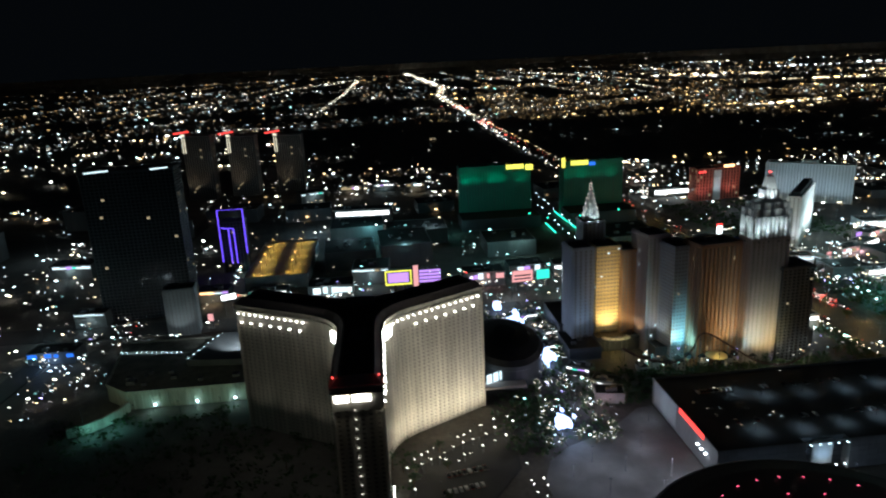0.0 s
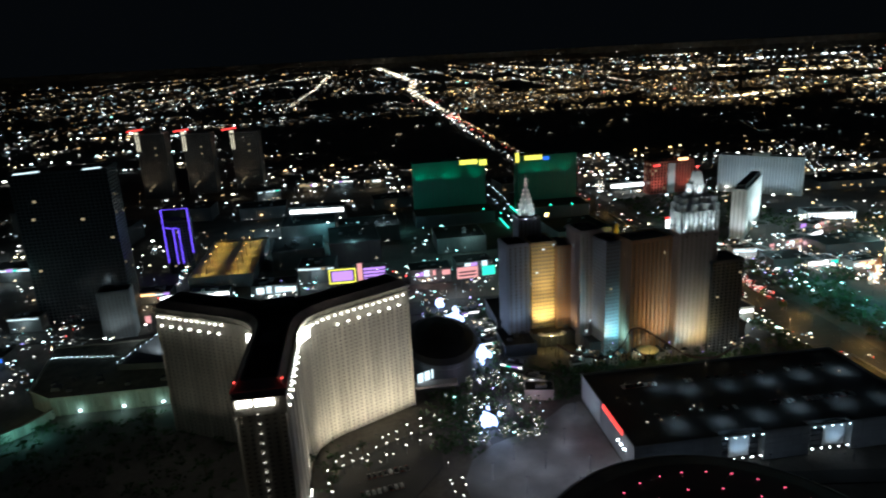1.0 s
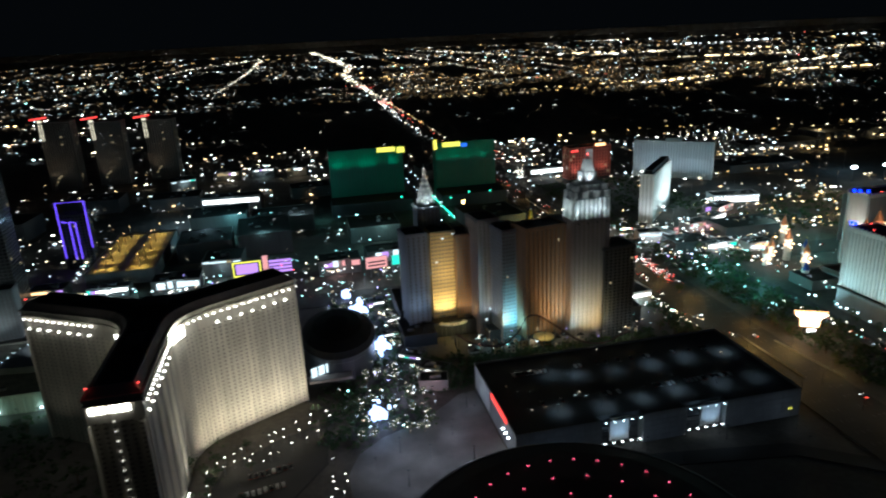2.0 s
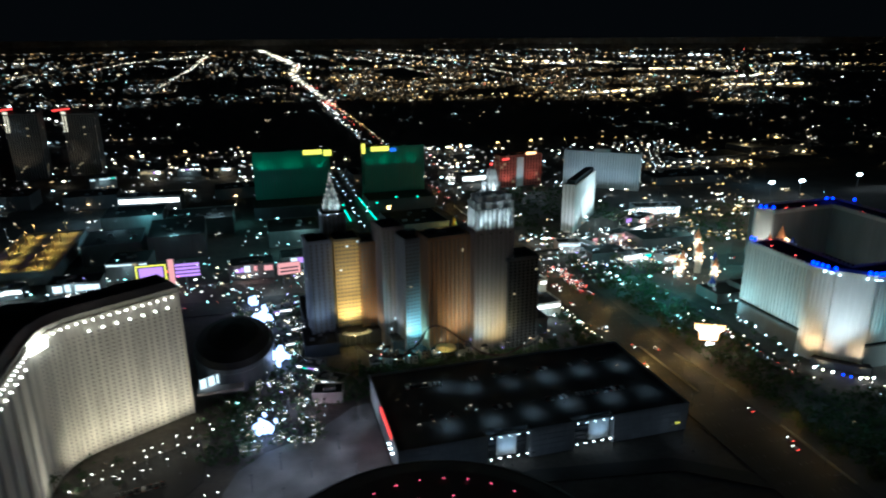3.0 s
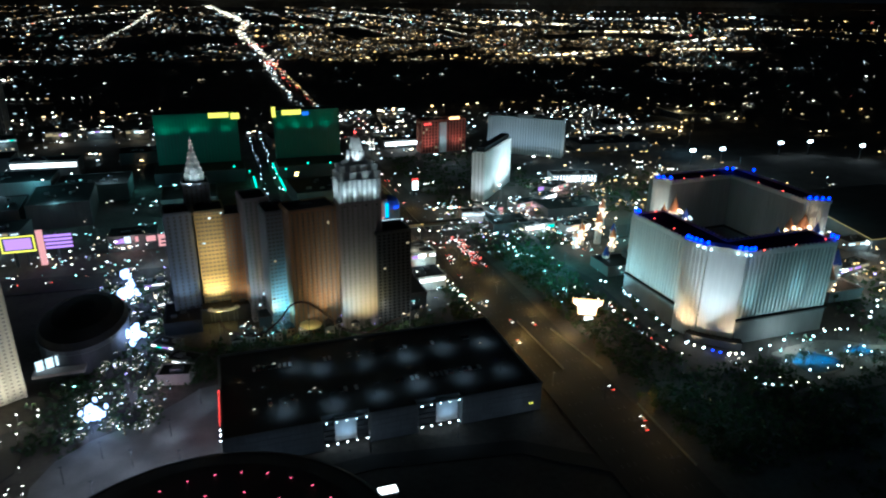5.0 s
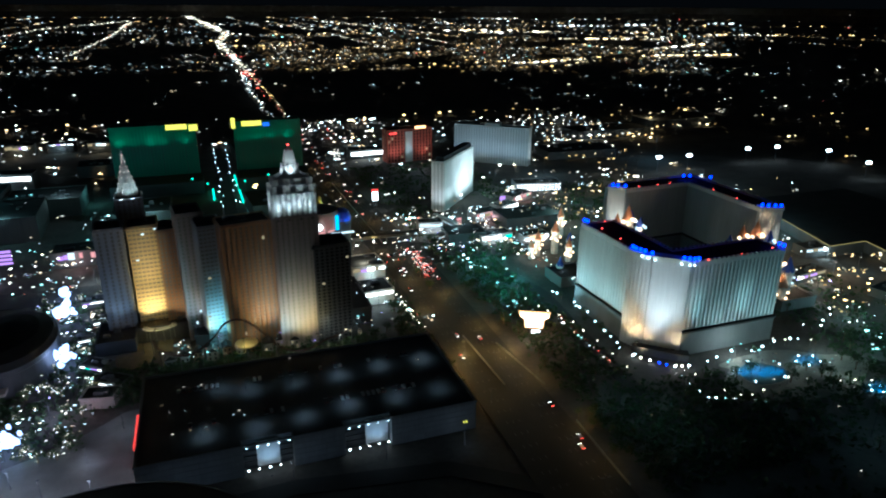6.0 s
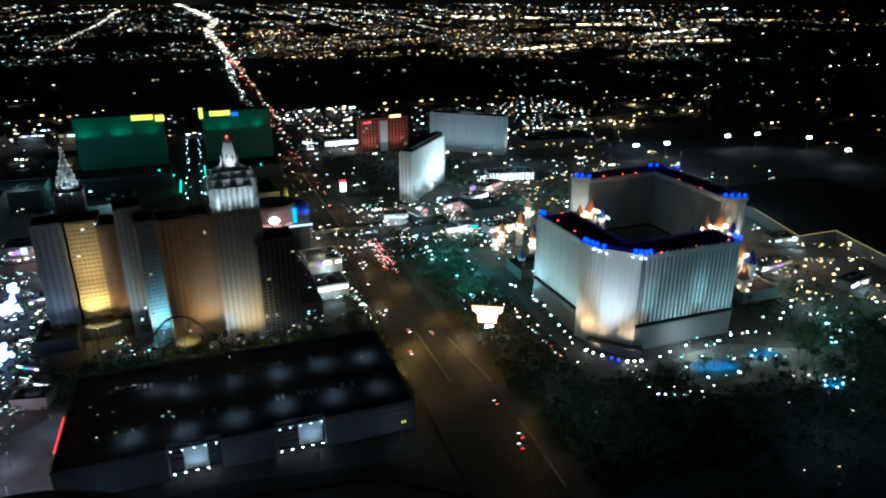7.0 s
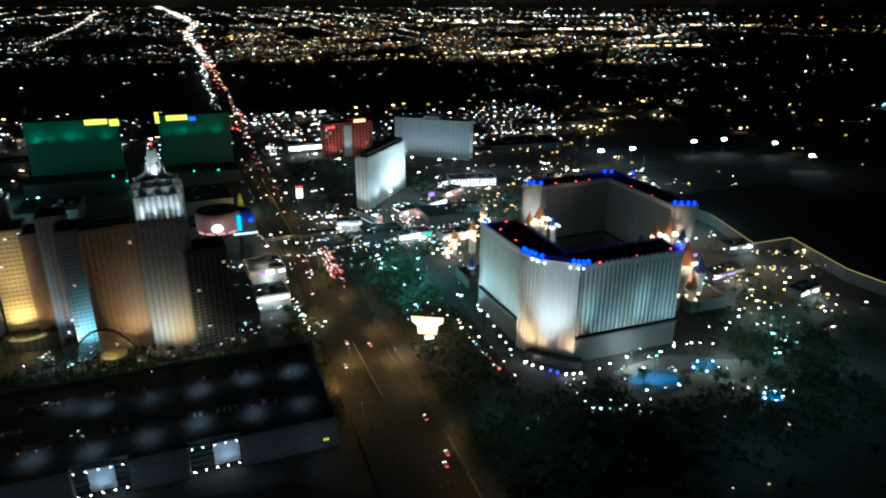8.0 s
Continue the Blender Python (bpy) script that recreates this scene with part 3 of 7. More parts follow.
def stepped_tower():
    """Tall shallow tower with a floodlit fluted crown that steps in, and a white spire."""
    cx, cy = 277.0, 451.0
    b = block("hotel_tower", (cx, cy, 0), 29, 15, 98.6, "tall grey tower with a white floodlit stepped crown", "rose_wall", 3, 8, 33, side_bays=4, pier=0.6, band=0.12, core="tint_glass", depth=0.5, group=TOWERS, clutter=0, rim=0.8)
    def taper(hw, hd, z0, kw, kd, z1):
        bm = bmesh.new()
        a = [bm.verts.new((x, y, z0)) for x, y in rect(-hw, hw, -hd, hd)]
        c = [bm.verts.new((x, y, z1)) for x, y in rect(-kw, kw, -kd, kd)]
        bm.faces.new(a[::-1])
        bm.faces.new(c)
        for i in range(4):
            bm.faces.new((a[i], a[(i + 1) % 4], c[(i + 1) % 4], c[i]))
        return bm

    for hw, hd, z0, z1, bays, side in ((14.2, 7.2, 98.8, 115, 8, 4), (13.0, 6.2, 115, 120.5, 3, 2), (11.4, 5.4, 120.5, 125, 3, 2)):
        poly = rect(-hw, hw, -hd, hd)
        part("crown_tier", prism(bmesh.new(), poly, z0, z1), M["grey_wall"], b)
        for i in range(4):
            facade(b, poly[i], poly[(i + 1) % 4], z0, z1 - 0.4, side if i % 2 else bays, 1, M["white_wall"], 0.55, 0, 0.8)
    part("crown_roof", taper(11.0, 5.2, 125, 6.2, 4.2, 127.5), M["grey_wall"], b)
    part("spire_base", taper(6.0, 4.2, 127.5, 4.8, 3.6, 133), M["white_wall"], b, "white floodlit spire stage")
    for sx in (-1, -0.33, 0.33, 1):
        part("spire_rib", taper(0.45, 4.9, 127.5, 0.4, 4.2, 134), M["grey_wall"], b, m=pose(4.9 * sx, 0, 0))
    part("spire", taper(4.2, 3.4, 133, 2.4, 2.0, 143), M["white_wall"], b, "white floodlit spire")
    part("spire_cap", lathe(bmesh.new(), [(2.2, 143), (1.2, 144.4), (0.4, 145), (0.25, 146)], 8, twist=0.39), M["white_wall"], b)
    put_mesh("aircraft_light", shared_ball("aircraft_light", 0.7, G["red"]), b, pose(0, 0, 146.4), "red warning light on the mast")
    for sx, sy in ((0, -1), (1, 0), (-1, 0)):
        for f in (-0.8, -0.27, 0.27, 0.8) if sy else (-0.4, 0.4):
            x, y = (cx + f * 14, cy + sy * 11.5) if sy else (cx + sx * 18.5, cy + f * 14)
            # arm added to carry lights that would otherwise hang clear of the wall
            part("lamp_arm", tube(bmesh.new(), [(f * 14 if sy else sx * 14.4, sy * 7.4 if sy else f * 14, 97.6), (x - cx, y - cy, 97.6)], 0.15, 4), M["steel"], b)
            flood((x, y, 98), (cx + (x - cx) * (0.95 if sy else 0.7), cy + (y - cy) * (0.66 if sy else 0.9), 107), 4600, (0.86, 1, 1), 90, 0.8, 0.3)
            flood((x, y, 98.6), (cx + (x - cx) * 0.7, cy + (y - cy) * 0.5, 121), 8000, (0.88, 1, 1), 50, 0.8, 0.3)
        flood((cx + sx * 13.2, cy + sy * 10.5, 125), (cx, cy, 137), 7500, (0.95, 1, 0.98), 60, 0.9, 0.3)


stepped_tower()


def needle_tower():
    """Tower with a tapering scaled crown strung with lamps."""
    cx, cy = 168.0, 523.0
    b = block("hotel_tower", (cx, cy, 0), 17, 17, 102, "slim grey tower with a needle crown of lamps", "grey_wall", 4, 5, 33, pier=0.6, band=0.2, core="tint_glass", depth=0.3, group=TOWERS, clutter=0, rim=0.5)
    tiers = ((6.9, 6.2, 102.5, 108), (5.7, 5.0, 108, 112.5), (4.5, 3.8, 112.5, 116.5), (3.4, 2.7, 116.5, 120.5), (2.3, 1.6, 120.5, 124))
    ball = shared_ball("crown_lamp", 0.26, G["dot"])
    for j, (r0, r1, z0, z1) in enumerate(tiers):
        part("crown_tier", lathe(bmesh.new(), [(r0, z0), (r0 * 0.985, z0 + (z1 - z0) * 0.55), (r1, z1)], 12), M["white_wall"], b, "curved white crown tier")
        rays = 12
        for k in range(rays):
            a = TAU * k / rays
            put_mesh("ray_fin", shared_box("ray_fin", 0.5, 0.7, (z1 - z0) * 0.85, M["white_wall"]), b, pose(r0 * math.cos(a), r0 * math.sin(a), z0, 0, 0, math.degrees(a)))
        for k in range(6 if j < 4 else 4):
            a = TAU * (k + 0.5 * (j % 2)) / 6
            put_mesh("crown_lamp", ball, b, pose((r1 + 0.5) * math.cos(a), (r1 + 0.5) * math.sin(a), z1 - 0.3))
    part("needle", lathe(bmesh.new(), [(1.4, 124), (0.8, 128), (0.35, 132), (0.16, 135.5)], 8), M["white_wall"], b, "thin white needle")
    for z, r in ((127, 1.7), (129.5, 1.2), (132, 0.8)):
        for k in range(3):
            put_mesh("crown_lamp", ball, b, pose(r * math.cos(TAU * k / 3), r * math.sin(TAU * k / 3), z))
    for sx, sy in ((0, -1), (1, 0), (-1, 0)):
        for f in (-4, 4):
            flood((cx + sx * 12 + abs(sy) * f, cy + sy * 12 + abs(sx) * f, 100.5), (cx + abs(sy) * f * 0.6, cy + abs(sx) * f * 0.6, 111), 2600, (0.85, 1, 1), 60, 0.9, 0.3)
        flood((cx + sx * 10.5, cy + sy * 10.5, 103), (cx, cy, 121), 1800, (0.88, 1, 1), 46, 0.9, 0.3)


needle_tower()
# coloured floodlights at the towers' feet
for x, y, tx, ty, tz, watts, col in (
        (171, 486.5, 174, 499, 34, 30000, (1, 0.7, 0.26)), (181, 486.5, 179, 499, 36, 22000, (1, 0.7, 0.26)), (176, 468, 176, 499, 66, 98000, (1, 0.68, 0.26)), (195, 480, 194, 495, 40, 9000, (1, 0.6, 0.25)),
        (154, 481, 153, 496, 45, 5000, (0.55, 0.72, 1)), (205, 466, 206, 480, 52, 10000, (0.75, 0.85, 0.9)), (213, 453, 214, 462, 32, 9000, (1, 0.8, 0.35)),
        (222, 444, 222, 461, 30, 36000, (0.3, 0.82, 1)), (236, 430, 238, 451, 52, 34000, (1, 0.62, 0.26)), (254, 432, 252, 451, 42, 27000, (1, 0.6, 0.24)),
        (263, 420, 265, 433, 28, 22000, (0.62, 0.95, 1)), (281, 419, 280, 433, 26, 34000, (1, 0.72, 0.28)), (272, 408, 272, 433, 60, 5000, (1, 0.85, 0.65))):
    flood((x, y, 13.5 if x < 185 else 12), (tx, ty, tz - 6), watts, col, 84 if watts < 90000 else 34, 0.95)
for x, y, col, w in ((176, 478, (1, 0.7, 0.2), 2500), (216, 446, (0.3, 0.9, 0.9), 900), (283, 412, (1, 0.75, 0.4), 2200), (268, 404, (0.8, 0.95, 1), 1500), (240, 412, (1, 0.85, 0.3), 1200), (300, 425, (1, 0.9, 0.7), 1500)):
    point((x, y, 12), w, col, 0.5)


def casino_podium():
    b = thing("casino_podium", (225, 440, 0), "dark low casino buildings under the towers", "building")
    for i, (x0, x1, y0, y1, h) in enumerate(((-88, -62, 34, 70, 9), (-62, -22, 46, 75, 11), (-22, 20, 24, 46, 9), (60, 108, 24, 110, 13), (-20, 60, 47, 120, 14), (-85, -20, 76, 130, 13), (62, 92, 4, 23, 8))):
        part("hall", boxes((x0 + 0.05 * i, x1, y0, y1, 0, h), (x0 + 0.6, x1 - 0.6, y0 + 0.6, y1 - 0.6, h, h + 0.05)), M["dark_wall"], b)
        part("hall_roof", boxes((x0 + 1, x1 - 1, y0 + 1, y1 - 1, h, h + 0.3 + 0.02 * i)), M["roof"], b)
        part("hall_parapet", ring(bmesh.new(), rect(x0 - 0.3, x1 + 0.3, y0 - 0.3, y1 + 0.3), rect(x0 + 0.5, x1 - 0.5, y0 + 0.5, y1 - 0.5), h - 0.5, h + 1.1), M["dark_wall"], b)
        for k in range(3):
            ux, uy = x0 + (x1 - x0) * (0.25 + 0.25 * k), y0 + (y1 - y0) * (0.3 + 0.17 * ((k * 7 + i) % 3))
            part("roof_unit", boxes((ux - 2, ux + 2, uy - 1.5, uy + 1.5, h + 0.3, h + 2.2)), M["steel"], b)


casino_podium()


point((220, 446, 18), 900, (0.25, 0.85, 1), 0.8)


def half_dome_canopy():
    """A curved porch roof, a bent strip on slim posts."""
    b = thing("canopy", (179, 487, 1.5), "curved canopy glowing under yellow light", "canopy")
    bm = bmesh.new()
    rows = []
    for k in range(15):
        a = math.pi * (0.92 + 1.16 * k / 14)
        lift = 1.6 * math.sin(math.pi * k / 14)
        rows.append([bm.verts.new((r * math.cos(a) * 1.15, r * math.sin(a) * 0.9, z + lift)) for r, z in ((10.4, 9.0), (10.4, 9.6), (7.4, 10.2), (7.4, 9.6))])
    for p, q in zip(rows, rows[1:]):
        for i in range(4):
            bm.faces.new((p[i], p[(i + 1) % 4], q[(i + 1) % 4], q[i]))
    bm.faces.new(rows[0])
    bm.faces.new(rows[-1][::-1])
    part("canopy_roof", bm, M["white_wall"], b)
    for k in range(6):
        a = math.pi + math.pi * (k + 0.5) / 6
        part("canopy_post", lathe(bmesh.new(), [(0.3, 0), (0.25, 9.6)], 6, 9.8 * math.cos(a), 7.8 * math.sin(a)), M["steel"], b)


half_dome_canopy()
for x, y in ((168, 468), (178, 464), (188, 470)):
    flood((x, y, 20), (179 + (x - 178) * 0.8, 480, 12), 3600, (1, 0.74, 0.25), 50, 0.9, 0.4)


def coaster():
    """The roller coaster's track, looping round the towers."""
    b = thing("roller_coaster", (225, 430, 0), "dark red steel roller coaster track on posts", "roller coaster")
    line = [(-50, 30, 14), (-42, 8, 15), (-25, -6, 17), (-10, -2, 24), (0, 8, 30), (12, 14, 27), (24, 4, 20), (34, -14, 16), (48, -24, 17), (62, -22, 21), (76, -10, 18), (86, 4, 14)]
    pts = []
    for i in range(len(line) - 1):
        p0, p1, p2, p3 = (Vector(line[max(0, min(len(line) - 1, i + k))]) for k in (-1, 0, 1, 2))
        for s in range(6):
            t = s / 6
            pts.append(0.5 * (2 * p1 + (p2 - p0) * t + (2 * p0 - 5 * p1 + 4 * p2 - p3) * t * t + (3 * p1 - p0 - 3 * p2 + p3) * t ** 3))
    for side in (-0.6, 0.6):
        part("rail", tube(bmesh.new(), [p + Vector((side * 0.7, side * 0.7, 0)) for p in pts], 0.22), M["rust"], b)
    part("spine", tube(bmesh.new(), [p - Vector((0, 0, 0.8)) for p in pts], 0.4), M["rust"], b)
    for p in pts[::5]:
        part("post", tube(bmesh.new(), [(p.x, p.y, 0), (p.x, p.y, p.z - 0.8)], 0.3), M["steel"], b)


coaster()


# ---- the white castle hotel: two L-shaped blocks round a court ----
def angle_block(poly, fronts, label, at, top=70.0, pier=0.9, core="dark_stone"):
    b = thing("hotel_tower", at, label, "building", "castle hotel blocks")
    part("wall", prism(bmesh.new(), poly, 0, top), M[core], b)
    n = len(poly)
    for i in range(n):
        ln = (Vector(poly[(i + 1) % n]) - Vector(poly[i])).length
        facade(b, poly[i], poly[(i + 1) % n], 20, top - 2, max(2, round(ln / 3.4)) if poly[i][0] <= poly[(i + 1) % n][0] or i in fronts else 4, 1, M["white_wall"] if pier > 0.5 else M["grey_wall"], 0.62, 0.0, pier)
    part("plinth", ring(bmesh.new(), offset(poly, 1.8), offset(poly, -0.5), 0, 18), M["dark_stone"], b)
    part("ledge", ring(bmesh.new(), offset(poly, 2.6), offset(poly, -0.5), 18, 19.2), M["roof"], b)
    part("battlement_base", ring(bmesh.new(), offset(poly, 1.2), offset(poly, -0.6), top - 2, top + 1.2), M["white_wall"], b)
    merlon = shared_box("merlon", 1.5, 0.8, 1.3, M["white_wall"])
    for i in range(n):
        p, q = Vector(offset(poly, 0.8)[i]), Vector(offset(poly, 0.8)[(i + 1) % n])
        u = (q - p).normalized()
        ln = (q - p).length
        if ln > 30:
            for k in range(int(ln / 4)):
                c = p + u * (4 * k + 2)
                put_mesh("merlon", merlon, b, pose(c.x, c.y, top + 1.2, 0, 0, math.degrees(math.atan2(u.y, u.x))))
    part("roof", prism(bmesh.new(), offset(poly, -0.6), top - 1, top + 0.4), M["roof"], b, "dark flat roof")
    return b


near = angle_block([(4, 39), (9.5, 23), (28.3, 5), (107, 5), (107, 30), (30, 28), (30, 103), (2.5, 103)], (0, 1, 2, 7), "white castle hotel block with blue roof lamps", (499, 337, 0))
# grey render instead of white puts the dark of the court into the colour
far = angle_block([(8, 0), (82, 4), (82, -92), (104, -92), (104, 26), (8, 24)], (0, 1), "castle hotel block behind a court, greyed for its shade", (586, 518, 0), pier=0.2, core="grey_wall")


def corner_bay(parent, x, y, turn, top, w=24.0, d=9.0):
    bm = bmesh.new()
    prism(bm, rect(-w / 2, w / 2, -d / 2, d / 2), 0, top)
    bay = part("corner_bay", bm, M["white_wall"], parent, "projecting white corner bay", pose(x, y, 0, 0, 0, turn))
    for k in range(6):
        put_mesh("pilaster", shared_box("pilaster", 1.1, 0.8, top - 2, M["white_wall"]), bay, pose(-w / 2 + (k + 0.5) * w / 6, -d / 2 - 0.4, 0))
    cap = shared_box("bay_cap", w + 1.2, d + 1.2, 2.0, M["white_wall"])
    put_mesh("bay_cap", cap, bay, pose(0, 0, top))


corner_bay(near, 18.6, 13.4, -43.8, 71.5, 25, 7)
corner_bay(near, 6.6, 30.6, -71.0, 70.5, 19, 6)
corner_bay(far, 3.6, 8.0, -35.0, 71.0, 17, 8)
corner_bay(far, 90.0, -92.0, -28.0, 71.0, 19, 8)
for dx, dy in ((2.6, 37), (2.8, 33.5), (4.2, 30), (5.4, 26.5), (7.6, 21.4), (22.5, 6.4), (24.8, 4), (27.6, 2.4), (31, 2.4), (2.6, 102), (3.4, 99), (106, 4), (106, 8)):
    put_mesh("blue_roof_lamp", shared_box("blue_roof_lamp", 1.7, 1.5, 2.2, G["blue"]), near, pose(dx, dy, 73.4, 0, 0, 20), "blue parapet lamp")
for dx, dy in ((-1, 9), (2.5, 6), (8, 2), (86, 17), (92, 15), (108, 4), (83, -90), (87, -93), (92, -95.4), (97, -97)):
    put_mesh("blue_roof_lamp", shared_box("blue_roof_lamp", 1.7, 1.5, 2.2, G["blue"]), far, pose(dx, dy, 73.2, 0, 0, 20), "blue parapet lamp")
for ob, spots in ((near, ((40, 3), (70, 5), (100, 8), (8, 60), (8, 85), (20, 100))), (far, ((24, 3), (45, 3), (60, 4), (83, -30), (83, -60)))):
    for dx, dy in spots:
        put_mesh("aircraft_light", shared_ball("aircraft_light", 0.5, G["red"]), ob, pose(dx, dy, 72.2), "small red roof light")
for dx, dy in ((7.8, 17.5), (5.6, 22.6), (4.0, 27), (20.2, 5.6), (24, 1.9), (27, 0.9)):
    put_mesh("parapet_lamp", shared_ball("parapet_lamp", 0.5, G["cool"]), near, pose(dx - 0.8, dy - 0.8, 71.0), "small white lamp below the parapet")
# floodlights along the castle hotel
for k in range(6):
    flood((481, 378 + 14 * k, 3), (503, 378 + 14 * k, 40), 22000 if k not in (1, 4) else 30000, (0.6, 0.93, 0.92), 64, 0.95)
for k in range(6):
    flood((534 + 14 * k, 317 + 0.8 * k, 3), (534 + 14 * k, 341, 38), 12000 if k not in (0, 3) else 40000, (0.5, 0.92, 0.93), 60 if k not in (0, 3) else 26, 0.95)
for x, y, tx, ty, tz, w, c, a in ((488, 360, 505, 366, 22, 60000, (1, 0.6, 0.28), 60), (498, 346, 508, 358, 14, 26000, (1, 0.62, 0.3), 60), (500, 340, 514, 354, 40, 60000, (0.92, 0.98, 1), 50), (518, 327, 522, 344, 20, 46000, (1, 0.66, 0.36), 50), (484, 318, 517, 351, 52, 190000, (0.9, 0.98, 1), 44)):
    flood((x, y, 2.0), (tx, ty, tz), w * 0.5, c, a + 6, 0.95)
for x, y, tx, ty, w in ((600, 500, 604, 520, 400), (655, 470, 668, 470, 400), (582, 504, 589, 524, 70000), (668, 408, 675, 425, 70000)):
    flood((x, y, 14), (tx, ty, 50), w, (0.85, 0.95, 1) if w < 10000 else (1, 0.85, 0.7), 80 if w < 2000 else 34, 0.9)


for x, y, key in ((497, 345, "warm"), (501, 340, "lamp"), (505, 335, "blue"), (508, 331, "blue"), (512, 327, "lamp"), (517, 326, "warm"), (494, 350, "lamp"), (522, 325, "lamp")):
    g = thing("bollard_lamp", (x, y, -0.1), "low lamp before a castle hotel door", "lamp", "door lamps")
    part("post", lathe(bmesh.new(), [(0.3, 0), (0.25, 1.4)], 8), M["steel"], g)
    put_mesh("globe", shared_ball("globe", 0.8, G[key]), g, pose(0, 0, 2.0))


# dark box added to hide the bay's foot, where only darkness shows
porch = thing("porch", (0, 0, 0), "dark low box added to hide a castle bay's foot", "porch")
part("porch_wall", prism(bmesh.new(), ribbon([(501.5, 360), (503.5, 355), (522, 337), (528, 334)], 6), -0.2, 5.2), M["dark_wall"], porch)
part("porch_roof", prism(bmesh.new(), ribbon([(501.2, 360), (503.2, 354.8), (521.8, 336.7), (528, 333.6)], 7.2), 5.2, 5.8), M["roof"], porch)
flood((486, 450, 3), (503, 440, 22), 26000, (0.55, 0.95, 1), 70, 0.95)


def turret(x, y, h, r, cone_mat, label, wall="white_wall"):
    b = thing("castle_turret", (x, y, 0), label, "turret", "castle turrets")
    part("shaft", lathe(bmesh.new(), [(r, 0), (r, h), (r * 1.25, h + 1.5), (r * 1.25, h + 3)], 12), M[wall], b)
    part("cone_roof", lathe(bmesh.new(), [(r * 1.3, h + 3), (r * 0.7, h + 3 + r * 1.5), (0.15, h + 3 + r * 3.2)], 12), M[cone_mat], b)
    part("finial", lathe(bmesh.new(), [(0.18, h + 3 + r * 3.1), (0.1, h + 5 + r * 3.2)], 5), M["gold"], b)
    for k in range(6):
        a = TAU * k / 6
        put_mesh("merlon", shared_box("merlon", 0.9, 0.5, 1.0, M[wall]), b, pose(r * 1.2 * math.cos(a), r * 1.2 * math.sin(a), h + 3, 0, 0, 90 + 60 * k))
    # glowing balls added to imitate the bright glow round the lit cones
    for k in range(3):
        a = math.pi * (1.1 + 0.4 * k)
        put_mesh("turret_lamp", shared_ball("turret_lamp", 1.6 if h >= 30 else 1.1, G["flame" if cone_mat == "slate_red" else "window_cool"]), b, pose((r * 1.3 + 0.9) * math.cos(a), (r * 1.3 + 0.9) * math.sin(a), h + (2 + 3 * (k % 2) if h >= 30 else -3 - 2.5 * (k % 2))), "glowing ball added beside the cone roof")
    return b


for x, y, h, r, c in ((576, 486, 50, 4.2, "slate_red"), (585, 494, 46, 3.2, "slate_blue"), (569, 492, 44, 3.4, "slate_red"), (590, 486, 42, 3.0, "slate_blue"),
                      (664, 424, 46, 4.0, "slate_red"), (655, 430, 44, 3.2, "slate_red"), (671, 416, 42, 3.2, "slate_blue"), (636, 424, 40, 3.0, "slate_blue"),
                      (660, 396, 31, 6.0, "slate_red"), (650, 403, 30, 4.0, "slate_red"), (671, 391, 24, 4.0, "slate_blue"), (657, 382, 16, 4.0, "slate_red"), (543, 556, 20, 3.4, "slate_red"),
                      (524, 556, 14, 2.8, "slate_red"), (514, 550, 9, 2.6, "slate_red"), (576, 604, 18, 3.2, "slate_red"), (545, 532, 12, 2.8, "slate_red"), (518, 500, 8, 2.8, "slate_blue"), (550, 540, 15, 2.6, "slate_blue")):
    turret(x, y, h, r, c, "white castle turret with %s cone roof" % ("an orange" if c == "slate_red" else "a blue"))
for x, y, z, w, col in ((568, 470, 40, 14000, (1, 0.55, 0.25)), (577, 476, 30, 14000, WARM), (586, 480, 34, 8000, COOL), (662, 420, 32, 15000, (1, 0.6, 0.3)), (672, 414, 36, 14000, WARM), (640, 420, 34, 6000, WHITE), (682, 392, 16, 12000, (1, 0.6, 0.35)), (694, 384, 8, 12000, WHITE), (682, 376, 5, 9000, COOL), (520, 548, 14, 9000, (1, 0.7, 0.4)), (510, 544, 10, 7000, COOL), (516, 492, 8, 9000, COOL), (541, 526, 12, 9000, (1, 0.75, 0.45)), (572, 596, 18, 9000, (1, 0.6, 0.35)), (690, 420, 20, 8000, WARM)):
    point((x, y, z), w * (0.03 if z >= 30 else 0.22), col, 1.2)
for x, y, z, tx, ty, tz in ((566, 470, 44, 576, 486, 56), (586, 474, 40, 585, 492, 48), (654, 410, 40, 664, 424, 52), (646, 412, 36, 640, 424, 44), (648, 376, 22, 660, 396, 40), (664, 374, 10, 660, 392, 22), (646, 384, 10, 656, 396, 26), (534, 544, 12, 543, 556, 24), (514, 538, 4, 522, 556, 14), (536, 520, 4, 546, 534, 14), (508, 488, 2, 517, 500, 9), (566, 592, 6, 576, 604, 20)):
    flood((x, y, z), (tx, ty, tz), 24000, (1, 0.66, 0.4), 60, 0.8, 0.5)


def castle_hall():
    b = thing("castle_hall", (590, 440, 0), "low white castle casino inside the court", "building")
    for x0, x1, y0, y1, h in ((-55, 60, -55, 60, 12), (-84, -52, 36, 66, 8), (62, 98, -66, -46, 8)):
        part("hall", boxes((x0, x1, y0, y1, 0, h)), M["dark_stone"], b)
        part("hall_roof", boxes((x0 + 1, x1 - 1, y0 + 1, y1 - 1, h, h + 0.4)), M["roof"], b)
        part("hall_parapet", ring(bmesh.new(), rect(x0 - 0.4, x1 + 0.4, y0 - 0.4, y1 + 0.4), rect(x0 + 0.6, x1 - 0.6, y0 + 0.6, y1 - 0.6), h - 0.5, h + 1.6), M["dark_stone"], b)


castle_hall()


